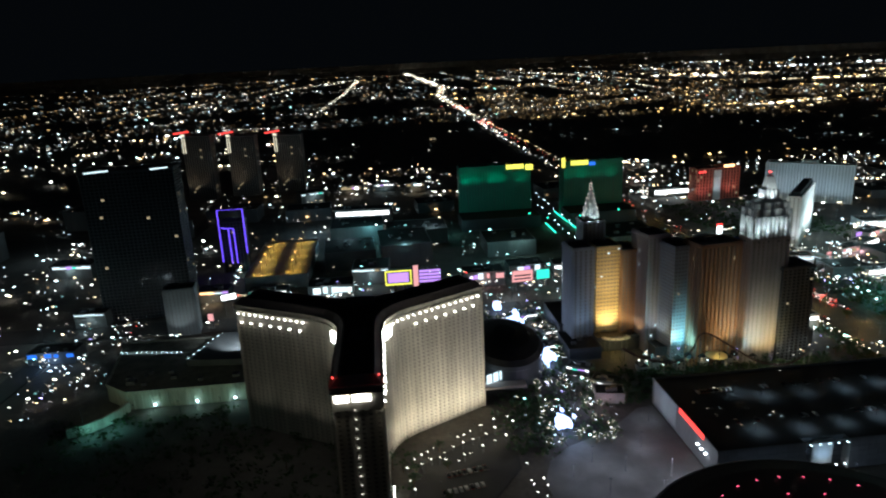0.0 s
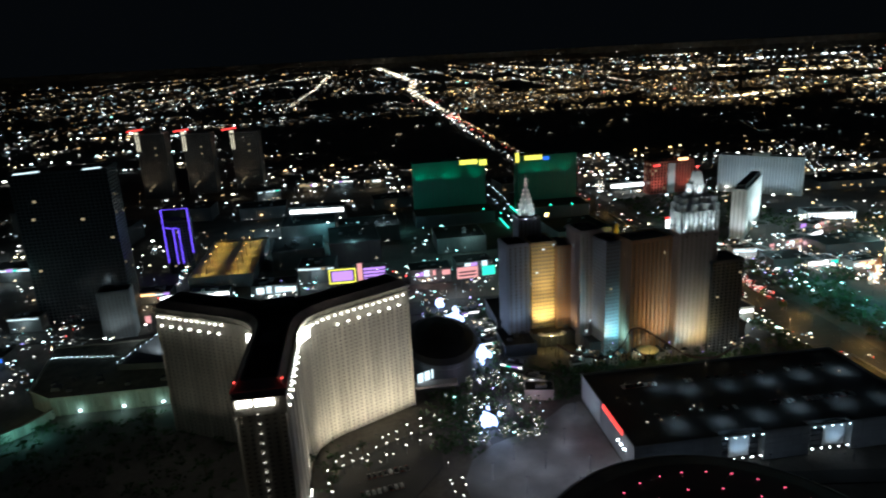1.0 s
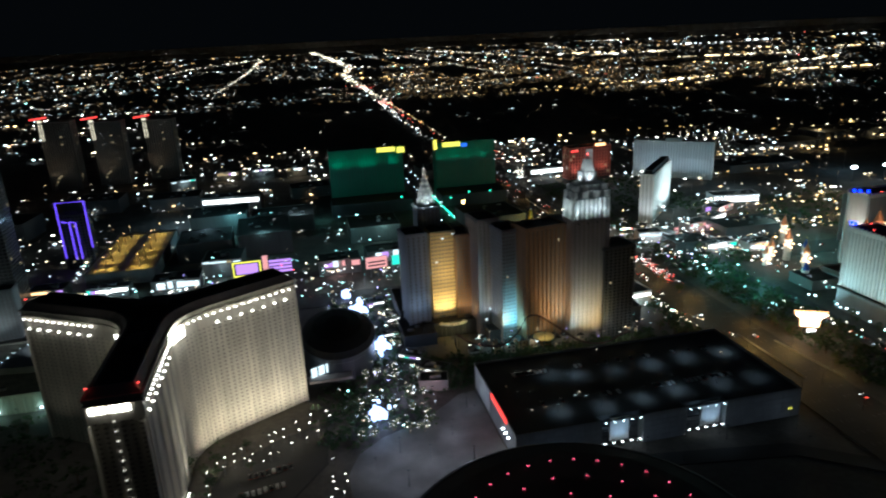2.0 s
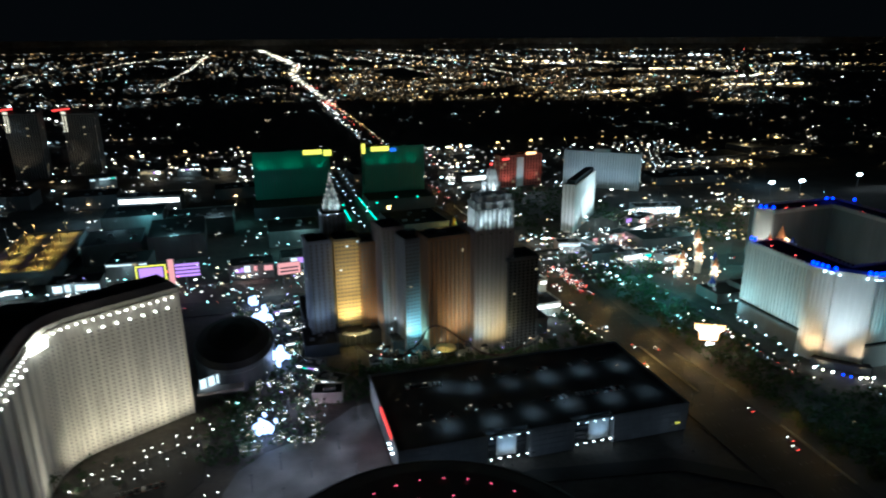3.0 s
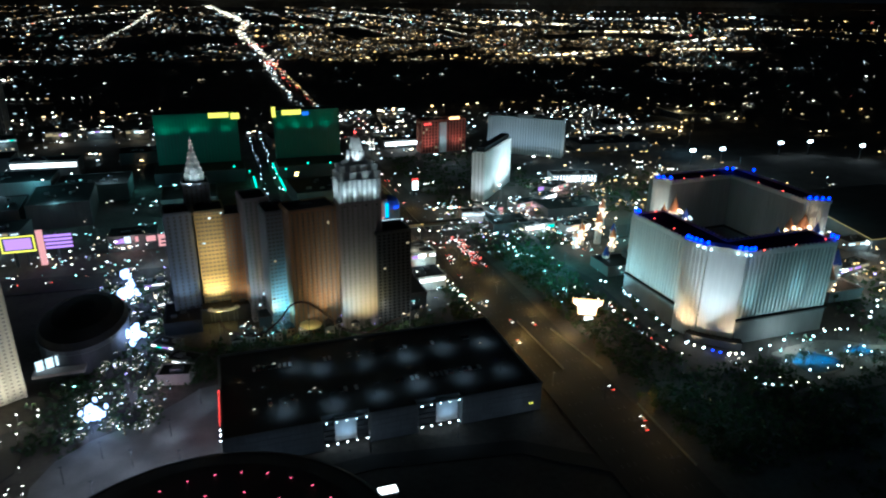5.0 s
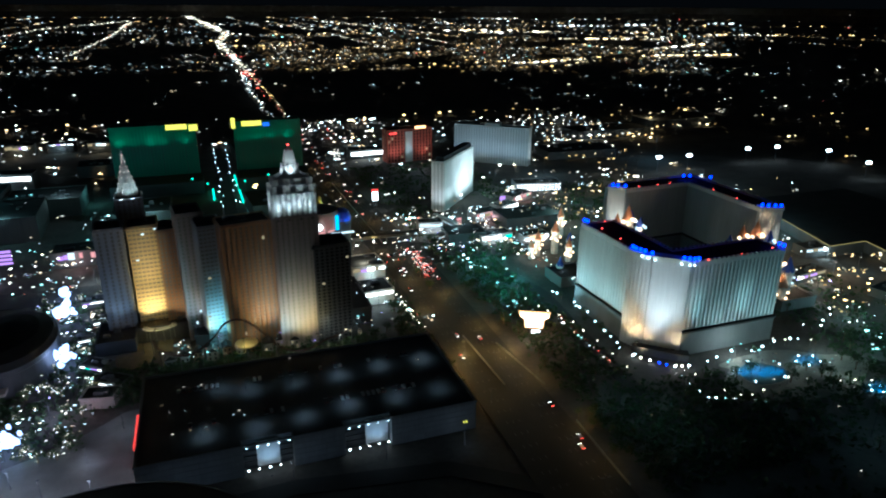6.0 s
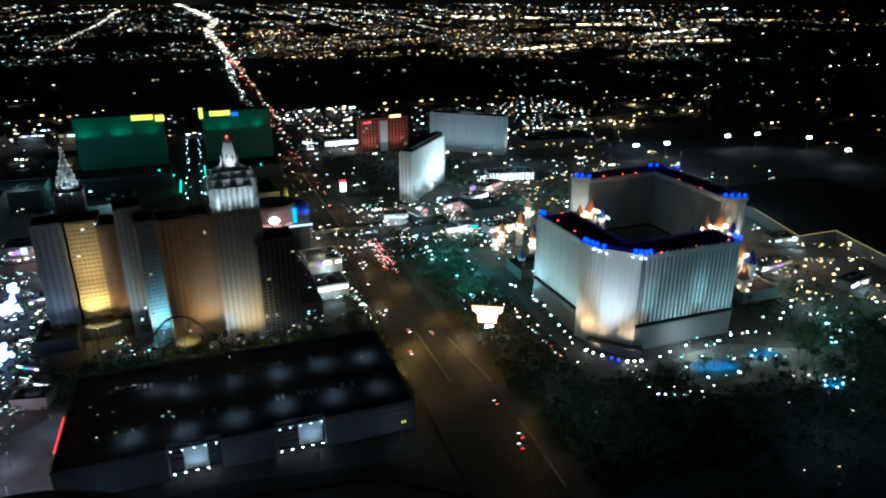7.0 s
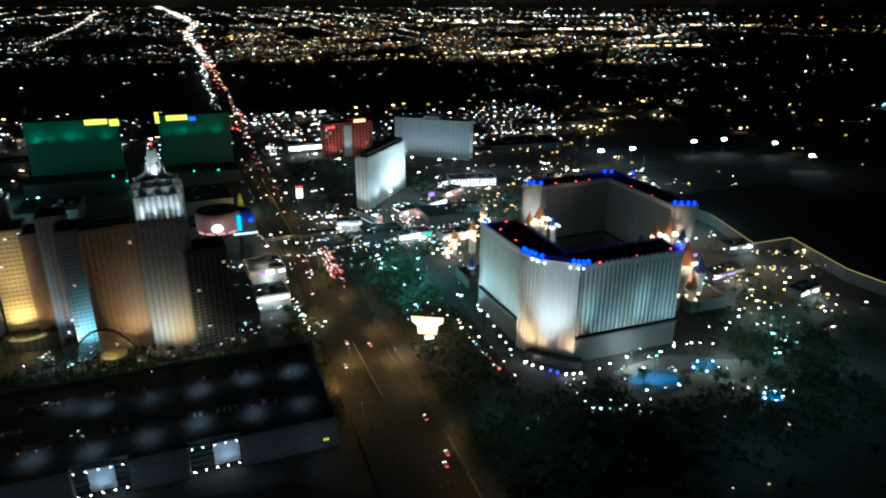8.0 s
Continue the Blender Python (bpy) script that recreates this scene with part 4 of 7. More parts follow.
# ---- the parking garage ----
def garage():
    b = thing("parking_garage", (174, 309, 0), "long grey concrete parking garage with a dark roof", "building")
    w, d, h = 183.0, 90.0, 18.0
    gaps = ((52, 78, 59, 71), (106, 132, 118, 131))
    runs = [(0, 52), (78, 106), (132, 183)]
    for x0, x1 in runs:
        part("front_wall", boxes((x0, x1, 0, 1.0, 0, h)), M["concrete"], b)
        n = max(2, round((x1 - x0) / 6.1))
        pw = (x1 - x0) / n
        for k in range(n):
            for j in range(5):
                put_mesh("panel", shared_box("panel", pw - 0.25, 0.22, 3.1, M["concrete"]), b, pose(x0 + pw * (k + 0.5), -0.11, 0.7 + 3.4 * j))
    for x0, x1, g0, g1 in gaps:
        part("recess_wall", boxes((x0, x1, 6, 7, 0, h)), M["dark_wall"], b)
        part("recess_side", boxes((x0 - 0.5, x0, 1, 7, 0, h)), M["concrete"], b)
        part("recess_side", boxes((x1, x1 + 0.5, 1, 7, 0, h)), M["concrete"], b)
        part("stair_glass", boxes((g0, g1, 4.2, 5.2, 1.5, h - 1.5)), M["white_wall"], b, "pale lit stair tower panel")
        for j in range(5):
            part("deck_edge", boxes((x0, x1, 5.3, 6, 0.8 + 3.4 * j, 1.3 + 3.4 * j)), M["dark_wall"], b)
        for k in range(5):
            x = x0 + 2 + (x1 - x0 - 4) * k / 4
            put_mesh("wall_lamp", shared_ball("wall_lamp", 0.32, G["cool"]), b, pose(x, -0.5, h - 0.6))
            put_mesh("wall_lamp", shared_ball("wall_lamp", 0.38, G["lamp"]), b, pose(x, -0.5, 3.4))
    for p, q in (((w - 1, 1), (w, d)), ((0, 1), (1, d)), ((1, d - 1), (w - 1, d))):
        part("side_wall", boxes((p[0], q[0], p[1], q[1], 0, h)), M["concrete"], b)
    part("roof_deck", prism(bmesh.new(), [(1, 1), (52, 1), (52, 7), (78, 7), (78, 1), (106, 1), (106, 7), (132, 7), (132, 1), (w - 1, 1), (w - 1, d - 1), (1, d - 1)], h - 0.8, h - 0.2), M["asphalt"], b, "dark parking roof deck")
    part("parapet", ring(bmesh.new(), rect(-0.4, w + 0.4, -0.35, d + 0.4), rect(0.5, w - 0.5, 0.5, d - 0.5), h, h + 1.1), M["concrete"], b)
    for x in (176, 177.6):
        put_mesh("exit_sign", shared_box("exit_sign", 0.7, 0.2, 1.0, G["sign_yellow"]), b, pose(x - 0.6, -0.4, 5.5))
    # red lettering on the end wall stands as bars
    for k in range(7):
        put_mesh("sign_bar", shared_box("sign_bar", 4.2, 0.5, 3.2, G["sign_red"]), b, pose(-0.6, 18 + 4.6 * k, h - 1.6, 0, 0, 90), "red glowing sign bar")
    for k in range(3):
        put_mesh("wall_lamp", shared_ball("wall_lamp", 0.7, G["lamp"]), b, pose(-0.9, 12 + 5 * k, 10))
    part("end_screen", boxes((-0.5, -0.1, 52, 86, 3, h + 1)), M["grey_wall"], b, "pale teal-lit screen wall")
    return b


garage()
flood((168, 376, 2), (173.5, 376, 14), 450, (0.5, 0.9, 0.85), 130, 0.9)
for x in (239, 298.5):
    flood((x, 304, 2), (x, 313.5, 11), 2600, (0.5, 0.72, 1), 84, 1.0, 0.5)
for x in (190, 212, 264, 320, 345):
    flood((x, 286, 3), (x, 309, 10), 480, (0.62, 0.76, 1), 110, 1.0)
# added fill lights along the service road
for x, y in ((250, 300), (300, 298), (345, 296)):
    point((x, y, 9), 170, (0.7, 0.82, 1), 0.5)


# ---- the arena ----
def arena():
    b = thing("arena", (166, 195, 0), "round dark arena dome with small red roof lamps", "building")
    part("wall", lathe(bmesh.new(), [(66, 0), (68, 12), (71, 30), (73, 37)], 72), M["dark_wall"], b)
    part("eave", lathe(bmesh.new(), [(73, 36.4), (77.4, 37.2), (77.6, 38.0), (75.5, 39)], 72), M["dome"], b, "thin dark metal eave")
    part("dome_roof", lathe(bmesh.new(), [(75.5, 38.8), (66, 40.4), (44, 42.5), (22, 43.6), (2, 44)], 72), M["dome"], b, "shallow dark metal dome")
    ball = shared_ball("dome_lamp", 0.28, G["pink"])
    for r, z, n, off in ((53, 41.9, 30, 0.3), (39.5, 42.9, 16, 0.1), (27, 43.6, 10, 0.4)):
        for k in range(n):
            a = TAU * (k + off) / n
            put_mesh("dome_lamp", ball, b, pose(4 + r * math.cos(a), 4 + r * math.sin(a), z + 0.2))


arena()
for x, y, w in ((96, 322, 1500), (112, 338, 1900), (128, 326, 2300), (146, 348, 2300), (152, 318, 2200), (162, 376, 1500), (112, 306, 1500), (140, 300, 1800)):
    point((x, y, 10), w * 0.72, (0.88, 0.86, 1), 0.6)


# ---- theatre beside the cream hotel ----
def theatre():
    b = thing("theatre", (86, 478, 0), "dark round-roofed theatre with a lit screen", "building")
    wall = part("wall", lathe(bmesh.new(), [(33, 0), (33, 15), (34, 16), (34, 19)], 40), M["dark_wall"], b)
    roof = part("dome_roof", lathe(bmesh.new(), [(33.5, 19), (31, 22.5), (22, 26), (10, 28), (1, 28.4)], 40), M["roof"], b, "dark domed roof")
    for o in (wall, roof):
        o.scale = (0.85, 1.35, 1)
    part("canopy", boxes((-24, 6, -52, -44, 6, 8)), M["rose_wall"], b)
    for k in range(3):
        put_mesh("screen", shared_box("screen", 4.4, 0.4, 7, G["window_cool"]), b, pose(-20 + 5.2 * k, -46 + 2.6 * k, 8.2, 0, 0, 27), "bright white video screen")


theatre()
flood((104, 418, 3), (98, 438, 12), 900, (0.85, 0.6, 0.75), 110, 0.9)


# ---- the low wing beside the cream hotel ----
def low_wing():
    b = thing("low_building", (-170, 500, 0), "long low greenish-lit casino wing", "building")
    poly = [(60, -44), (62, 50), (-58, 50), (-45, -28), (-25, -44)]
    part("wall", prism(bmesh.new(), poly, 0, 13), M["stained"], b)
    part("parapet", ring(bmesh.new(), offset(poly, 0.6), offset(poly, -0.6), 12.2, 14.4), M["stained"], b)
    part("roof", prism(bmesh.new(), offset(poly, -0.6), 12.5, 13.4), M["stained"], b, "stained flat roof")
    part("upper_hall", prism(bmesh.new(), [(8, -6), (56, -12), (56, 46), (24, 46)], 13.4, 18.5), M["concrete"], b)
    part("garden_wall", prism(bmesh.new(), ribbon([(-24, -46), (-28, -56), (-34, -66), (-43, -74), (-54, -78)], 2.2), 0, 7), M["stained"], b, "curving garden wall in teal light")
    for k in range(8):
        put_mesh("edge_lamp", shared_ball("edge_lamp", 0.24, G["cool"]), b, pose(9 + 15.5 * k / 7, -4 + 49 * k / 7, 19.2), "white lamp along a roof edge")
    for k in range(14):
        put_mesh("pilaster", shared_box("pilaster", 1.2, 0.6, 12, M["stained"]), b, pose(-21 + 6.1 * k, -44.3, 0))
    for k in range(13):
        put_mesh("roof_lamp", shared_ball("roof_lamp", 0.28, G["cool"]), b, pose(-54 + 4.2 * k, 30 - 0.7 * k, 14.0), "small cool roof lamp")
    rng = random.Random(8)
    for k in range(9):
        ux, uy, s = rng.uniform(-36, 50), rng.uniform(-34, -14), rng.uniform(1, 3)
        part("roof_unit", boxes((ux - s, ux + s, uy - s, uy + s, 13.4, 14.4 + s * 0.6)), M["steel"], b)
    for x in (-6, 24, 51):
        put_mesh("wall_lamp", shared_ball("wall_lamp", 0.8, G["cool"]), b, pose(x, -45.6, 3.2), "bright teal-white wall lamp")


low_wing()
for x in (-176, -146, -119):
    point((x, 449, 5), 800, (0.45, 0.9, 0.75), 0.6)
flood((-118, 500, 34), (-130, 520, 18.5), 44000, (0.85, 0.92, 0.95), 70, 0.9)
for x, w in ((-215, 2600), (-180, 1700), (-150, 1700), (-122, 1500)):
    flood((x, 428, 18), (x + 4, 464, 7), w, (0.85, 0.9, 0.55), 110, 0.95)
point((-196, 428, 6), 1500, (0.3, 0.9, 0.78), 0.6)
point((-208, 421, 6), 1100, (0.3, 0.9, 0.78), 0.6)


# ---- green twin-winged hotel, signs on its roof ----
def green_hotel():
    for x0, x1, lit, lab in ((110, 214, 0, "wide green-lit hotel wing with a yellow roof sign"), (264, 352, 0, "green-lit hotel wing with yellow and blue roof signs")):
        w = x1 - x0
        b = block("hotel_tower", ((x0 + x1) / 2, 962, 0), w, 24, 82, lab, "green_wall", 0, round(w / 4.2), 27, pier=0.35, band=0.35, core="green_glass", lit=lit, category="building", group="green hotel wings", clutter=3, joined=True)
        part("lower_hall", boxes((-w / 2 - 4, w / 2 + 4, -60, -12.6, 0, 16)), M["dark_wall"], b)
        part("lower_roof", boxes((-w / 2 - 3, w / 2 + 3, -59, -13, 16, 16.6)), M["roof"], b)
        s = 1 if x0 < 200 else -1
        put_mesh("roof_sign", shared_box("roof_sign", 26, 0.8, 6.5, G["sign_yellow"]), b, pose(s * (w / 2 - 23), -13.4, 77), "yellow glowing roof sign panel")
        if s == 1:
            put_mesh("roof_sign", shared_box("roof_sign", 11, 0.8, 8, G["sign_yellow"]), b, pose(w / 2 - 2, -13.8, 74.5), "yellow roof sign emblem")
        else:
            put_mesh("roof_sign", shared_box("roof_sign", 9, 0.8, 5, G["sign_blue"]), b, pose(-w / 2 + 42, -13.4, 75.5), "small blue roof sign")
            put_mesh("roof_sign", shared_box("roof_sign", 5, 0.8, 14, G["sign_yellow"]), b, pose(-w / 2 - 1, -13.4, 74.5), "yellow roof sign emblem")


green_hotel()
for x in (125, 160, 195, 280, 310, 340):
    flood((x, 900, 18), (x, 950, 60), 60 if x not in (160, 280) else 130, (0.02, 1, 0.6), 80, 0.9, 2.0)
for x, w in ((120, 4200), (136, 1600), (158, 3600), (172, 1500), (200, 2600), (272, 1400), (292, 3200), (312, 1500), (334, 2600)):
    flood((x, 936, 58), (x, 951, 70), w, (0.05, 1, 0.62), 100, 0.9, 1.0)


# glowing tubes added to imitate green light reflected along the street
for pts in ([(262, 835, 1.5), (259, 985, 1.5)], [(228, 860, 1.5), (228, 915, 1.5)]):
    t = thing("light_line", (0, 0, 0), "glowing tube added for a green streak of light", "light tube", "green light tubes")
    part("tube", tube(bmesh.new(), pts, 0.8, 6), G["green_line"], t)
for x, y in ((204, 912), (222, 880), (300, 905), (330, 900), (268, 880)):
    g = thing("lamp_post", (x, y, 0), "green globe lamp before a green hotel", "street lamp", "green globe lamps")
    part("pole", lathe(bmesh.new(), [(0.2, 0), (0.12, 17)], 6), M["steel"], g)
    put_mesh("globe", shared_ball("globe", 1.3, G["green_line"]), g, pose(0, 0, 18))


# ---- three identical far towers with lit fins ----
def fin_tower(x, y, h):
    b = block("apartment_tower", (x, y, 0), 50, 26, h, "tall dark bronze apartment tower with lit corner fins", "rose_wall", -4, 12, 36, pier=0.3, band=0.3, lit=5, joined=True, group="apartment towers", category="building")
    for dx in (-25, -21):
        put_mesh("light_fin", shared_box("light_fin", 1.2, 0.5, 28, G["fin"]), b, pose(dx, -14, h - 30), "warm lit corner fin")
    put_mesh("light_fin", shared_box("light_fin", 7, 0.5, 4, G["fin"]), b, pose(-23, -14.2, h + 0.8), "warm lit cap")
    put_mesh("roof_sign", shared_box("roof_sign", 28, 0.6, 2.6, G["sign_red"]), b, pose(-32, 6, h + 5, 0, -6, 4), "red glowing roof line")


for x, y, h in ((-337, 1290, 118), (-260, 1306, 112), (-176, 1322, 108)):
    fin_tower(x, y, h)
    flood((x - 20, y - 40, 2), (x - 5, y - 13, 60), 9000, (1, 0.75, 0.45), 70, 0.9)

# ---- dark slab and violet-framed tower ----
dark = block("hotel_tower", (-240, 662, 0), 84, 30, 147, "tall dark glass hotel tower with faint rooms", "dark_wall", 3, 22, 44, pier=0.2, band=0.25, lit=5, joined=True, depth=0.35, category="building")
for x, w in ((-26, 22), (30, 16)):
    put_mesh("crown_light", shared_box("crown_light", w, 0.5, 1.2, G["window_cool"]), dark, pose(x, -15.8, 147.6, 0, -3, 0), "pale roof edge light")


def violet_frame():
    b = block("frame_tower", (-181, 792, 0), 27, 16, 62, "dark tower outlined with violet light tubes", "dark_wall", 0, 7, 18, lit=3, joined=True, category="building")
    for pts in ([(-14.5, -9, 14), (-14.5, -9, 77), (14.5, -9, 77), (14.5, -9, 24)], [(-4, -9.4, 12), (-4, -9.4, 54), (-12, -9.4, 56)], [(2, -9.4, 12), (2, -9.4, 54), (-4, -9.4, 55)]):
        part("light_tube", tube(bmesh.new(), pts, 0.65, 6), G["violet"], b, "violet light tube")
    part("tube_frame", boxes((-15.6, -14.4, -8, -7, 0, 77.5), (14.4, 15.6, -8, -7, 0, 77.5), (-14.4, 14.4, -8, -7, 76, 77.5)), M["steel"], b)


violet_frame()
flood((-184, 770, 8), (-181, 784, 40), 2500, (0.25, 0.12, 1), 90, 0.9)


# ---- roof-top car park in amber light ----
def amber_deck():
    b = thing("parking_garage", (-124, 786, 0), "open roof car park under amber lamps", "building")
    part("deck", boxes((-34, 34, -75, 75, 0, 14)), M["concrete"], b)
    part("parapet", ring(bmesh.new(), rect(-34.5, 34.5, -75.5, 75.5), rect(-33.5, 33.5, -74.5, 74.5), 13, 15.2), M["concrete"], b)
    for i in range(2):
        for k in range(5):
            x, y = -17 + 34 * i, -62 + 31 * k
            part("lamp_mast", lathe(bmesh.new(), [(0.25, 14), (0.12, 28)], 6, x, y), M["steel"], b)
            put_mesh("lamp_head", shared_box("lamp_head", 2.0, 0.6, 0.2, G["sodium"]), b, pose(x, y, 28))


amber_deck()
for i in range(2):
    for k in range(5):
        flood((-141 + 34 * i, 722.5 + 31 * k, 27.5), (-141 + 34 * i, 722.6 + 31 * k, 14), 17000, (1, 0.56, 0.09), 102, 0.7, 0.4)


# ---- slab hotels by the avenue ----
white_slab = block("hotel_tower", (513, 766, 0), 103, 14, 60, "white slab hotel with a dark rooftop", "white_wall", 49, 26, 20, joined=True, side_bays=3, pier=0.66, band=0.5, depth=0.3, core="tint_glass", category="building", group="white slab hotels", clutter=3)
part("roof_house", boxes((-46, 50, -5, 5, 60, 65.5)), M["dark_wall"], white_slab, "dark rooftop storey")
for x, y, tx, ty, w, c in ((512, 728, 500, 735, 34000, (0.88, 0.98, 1)), (542, 740, 526, 760, 110000, (0.86, 0.98, 1)), (566, 760, 545, 780, 150000, (0.86, 0.98, 1)), (470, 706, 478, 722, 20000, (0.95, 0.95, 1))):
    flood((x, y, 2), (tx, ty, 30), w, c, 90, 0.95, 2)
pale_slab = block("hotel_tower", (648, 953, 0), 118, 18, 57, "broad pale blue-white slab hotel", "white_wall", -40.5, 28, 18, joined=True, pier=0.66, band=0.5, depth=0.3, core="tint_glass", category="building", group="white slab hotels", clutter=1)
part("lift_tower", boxes((-12, 12, -7, 7, 57, 62)), M["white_wall"], pale_slab)
for k in range(5):
    f = (k + 0.5) / 5
    x, y = 597 + 90 * f, 985 - 77 * f
    flood((x - 20, y - 24, 2), (x, y, 36), 11000, (0.62, 0.8, 1), 85, 0.95, 2)
flood((705, 905, 2), (694, 916, 30), 14000, (0.9, 0.98, 1), 80, 0.9, 2)
red_hotel = block("hotel_tower", (526, 1010, 0), 74, 20, 50, "reddish hotel with a glowing orange sign", "red_wall", 6, 14, 10, joined=True, pier=0.5, band=0.3, category="building", lit=8)
put_mesh("roof_sign", shared_box("roof_sign", 18, 0.6, 4, G["sign_orange"]), red_hotel, pose(18, -10.9, 50.5), "orange glowing roof sign")
put_mesh("roof_sign", shared_box("roof_sign", 12, 0.6, 3, G["sign_red"]), red_hotel, pose(-28, -10.9, 44), "red glowing sign")
# white box added so that the colour helps the middle look white-lit
part("centre_bay", boxes((-8, 4, -12.5, -10.3, 0, 47)), M["white_wall"], red_hotel, "white box added where the middle is white-lit")
flood((500, 980, 3), (502, 1000, 30), 16000, (1, 0.5, 0.42), 90, 0.9)
flood((525, 978, 3), (524, 999, 26), 9000, (0.85, 0.95, 1), 50, 0.9)
flood((548, 985, 3), (548, 1001, 30), 14000, (1, 0.45, 0.36), 90, 0.9)


def lit_hall(x, y, w, d, h, glow_key, label, turn=0.0, strip=3.0, name="low_building", z=None, wall="dusty_wall", solid=False):
    """A low hall with a glowing band along its front."""
    HALLS.append((x - w / 2 - 1, x + w / 2 + 1, y - d / 2 - 2, y + d / 2 + 2, h))
    b = thing(name, (x, y, 0), label, "building", "low halls", turn=turn)
    part("wall", boxes((-w / 2, w / 2, -d / 2, d / 2, 0, h)), M[wall], b)
    part("roof", boxes((-w / 2 + 0.7, w / 2 - 0.7, -d / 2 + 0.7, d / 2 - 0.7, h, h + 0.3)), M["roof"], b)
    part("parapet", ring(bmesh.new(), rect(-w / 2 - 0.3, w / 2 + 0.3, -d / 2 - 0.3, d / 2 + 0.3), rect(-w / 2 + 0.6, w / 2 - 0.6, -d / 2 + 0.6, d / 2 - 0.6), h - 0.6, h + 1.0), M[wall], b)
    rng = random.Random(int(x * 7 + y))
    for _ in range(6 if w > 45 else 3):
        ux, uy = rng.uniform(-0.35, 0.35) * w, rng.uniform(-0.3, 0.3) * d
        s, g = rng.uniform(0.6, 1.8), rng.uniform(0.5, 1.6)
        part("roof_unit", boxes((ux - 1.8 * s, ux + 1.8 * s, uy - 1.3 * g, uy + 1.3 * g, h + 0.3, h + rng.uniform(1.2, 3.2))), M["steel" if s > 1 else "dusty_wall"], b)
    if glow_key:
        zz = h - strip - 0.4 if z is None else z
        # added fill light that spreads the glow before the front
        if w > 20:
            a = radians(turn)
            point((x + (d / 2 + 7) * math.sin(a), y - (d / 2 + 7) * math.cos(a), h * 0.7), 1500 + 30 * w, {"window_warm": (1, 0.75, 0.45), "sign_pink": (1, 0.5, 0.5), "sign_orange": (1, 0.7, 0.4), "sign_blue": (0.3, 0.5, 1)}.get(glow_key, (0.75, 0.95, 1)), 1.5)
        x0 = -w * 0.48
        if solid:
            put_mesh("light_band", shared_box("light_band", w * 0.94, 0.4, strip * 0.7, G[glow_key]), b, pose(0, -d / 2 - 0.55, zz), "continuous glowing band along the front")
            x0 = w
        while x0 < w * 0.44:
            seg = min(rng.uniform(3, 9), w * 0.48 - x0)
            if w > 30 and rng.random() < 0.25:
                x0 += seg * 0.6
                continue
            key = glow_key if rng.random() < 0.7 else rng.choice(("window_warm", "window_cool", "sign_purple", "sign_white", "sign_teal"))
            hh = strip * rng.uniform(0.6, 1.1)
            put_mesh("light_band", shared_box("light_band", round(seg - 0.3, 1), 0.4, round(hh, 1), G[key]), b, pose(x0 + seg / 2, -d / 2 - 0.55, zz + rng.uniform(-0.4, 0.4)), "glowing band along the front")
            x0 += seg
    return b


lit_hall(-33, 1000, 84, 26, 23, "sign_white", "dark hall with a bright white canopy band", -5, 8, solid=True)
lit_hall(470, 1050, 62, 20, 14, "sign_white", "low hall with a bright white front", 2, 8, solid=True)
lit_hall(-230, 1480, 40, 30, 26, None, "far unlit low hall among lamps", 0)
lit_hall(-130, 1180, 40, 34, 20, "window_cool", "domed hall with a pale lit edge", 20, 2)
for x, y, w, d, h, k, st in ((-60, 1240, 46, 20, 16, "window_warm", 5), (0, 1250, 40, 20, 14, "sign_white", 1.5), (60, 1230, 36, 20, 16, "window_warm", 4), (-128, 682, 40, 16, 10, "sign_white", 4), (-62, 676, 46, 26, 14, "window_cool", 7), (-20, 720, 40, 40, 18, "window_cool", 2), (100, 680, 44, 26, 15, "sign_pink", 6), (150, 700, 40, 26, 13, "window_cool", 6), (196, 690, 34, 24, 14, "sign_white", 3), 
                             (-420, 560, 60, 26, 14, "window_warm", 5), (-460, 700, 60, 30, 16, "sign_pink", 3), (-380, 820, 50, 30, 16, "window_cool", 3), (-186, 690, 34, 20, 12, "sign_orange", 2), (-290, 560, 40, 20, 10, "sign_blue", 3), (-290, 640, 30, 16, 14, "window_cool", 1)):
    lit_hall(x, y, w, d, h, k, "low casino hall with a glowing front", (x * 13 % 9) - 4, st)
for x, y, w, d, h in ((-46, 790, 60, 60, 22), (20, 800, 60, 80, 26), (40, 880, 80, 60, 20), (-40, 900, 70, 60, 24), (150, 800, 60, 60, 18), (300, 800, 70, 70, 16), (300, 690, 60, 40, 18), (470, 620, 40, 30, 12), (560, 650, 70, 40, 14), (760, 640, 80, 60, 12), (-330, 960, 90, 60, 24), (-460, 1100, 80, 60, 30), (-560, 900, 90, 60, 36), (-240, 1080, 80, 50, 20), (-120, 1060, 70, 50, 18), (80, 1060, 60, 40, 16), (300, 1120, 70, 60, 16), (800, 960, 120, 60, 12), (950, 1100, 160, 60, 14), (1150, 1160, 160, 70, 16), (-700, 700, 100, 80, 40)):
    lit_hall(x, y, w, d, h, None, "unlit low hall with roof plant", (x * 7 % 11) - 5, wall="dusty_wall" if int(x + y) % 3 and x < 400 else "dark_wall")
lit_hall(343, 508, 32, 26, 12, "sign_white", "cream casino porch with a bright white band", 4, 3.4, wall="stucco", solid=True)
flood((330, 486, 3), (338, 496, 9), 2600, (1, 0.88, 0.66), 110, 0.95)
flood((366, 500, 3), (358, 506, 8), 2600, (1, 0.85, 0.62), 110, 0.95)
lit_hall(346, 545, 30, 30, 20, "sign_white", "cream casino corner with a bright sign band", 4, 3, wall="stucco")
flood((338, 508, 3), (344, 530, 12), 3600, (1, 0.88, 0.62), 110, 0.95)
flood((372, 540, 3), (361, 545, 12), 2600, (1, 0.85, 0.6), 110, 0.95)
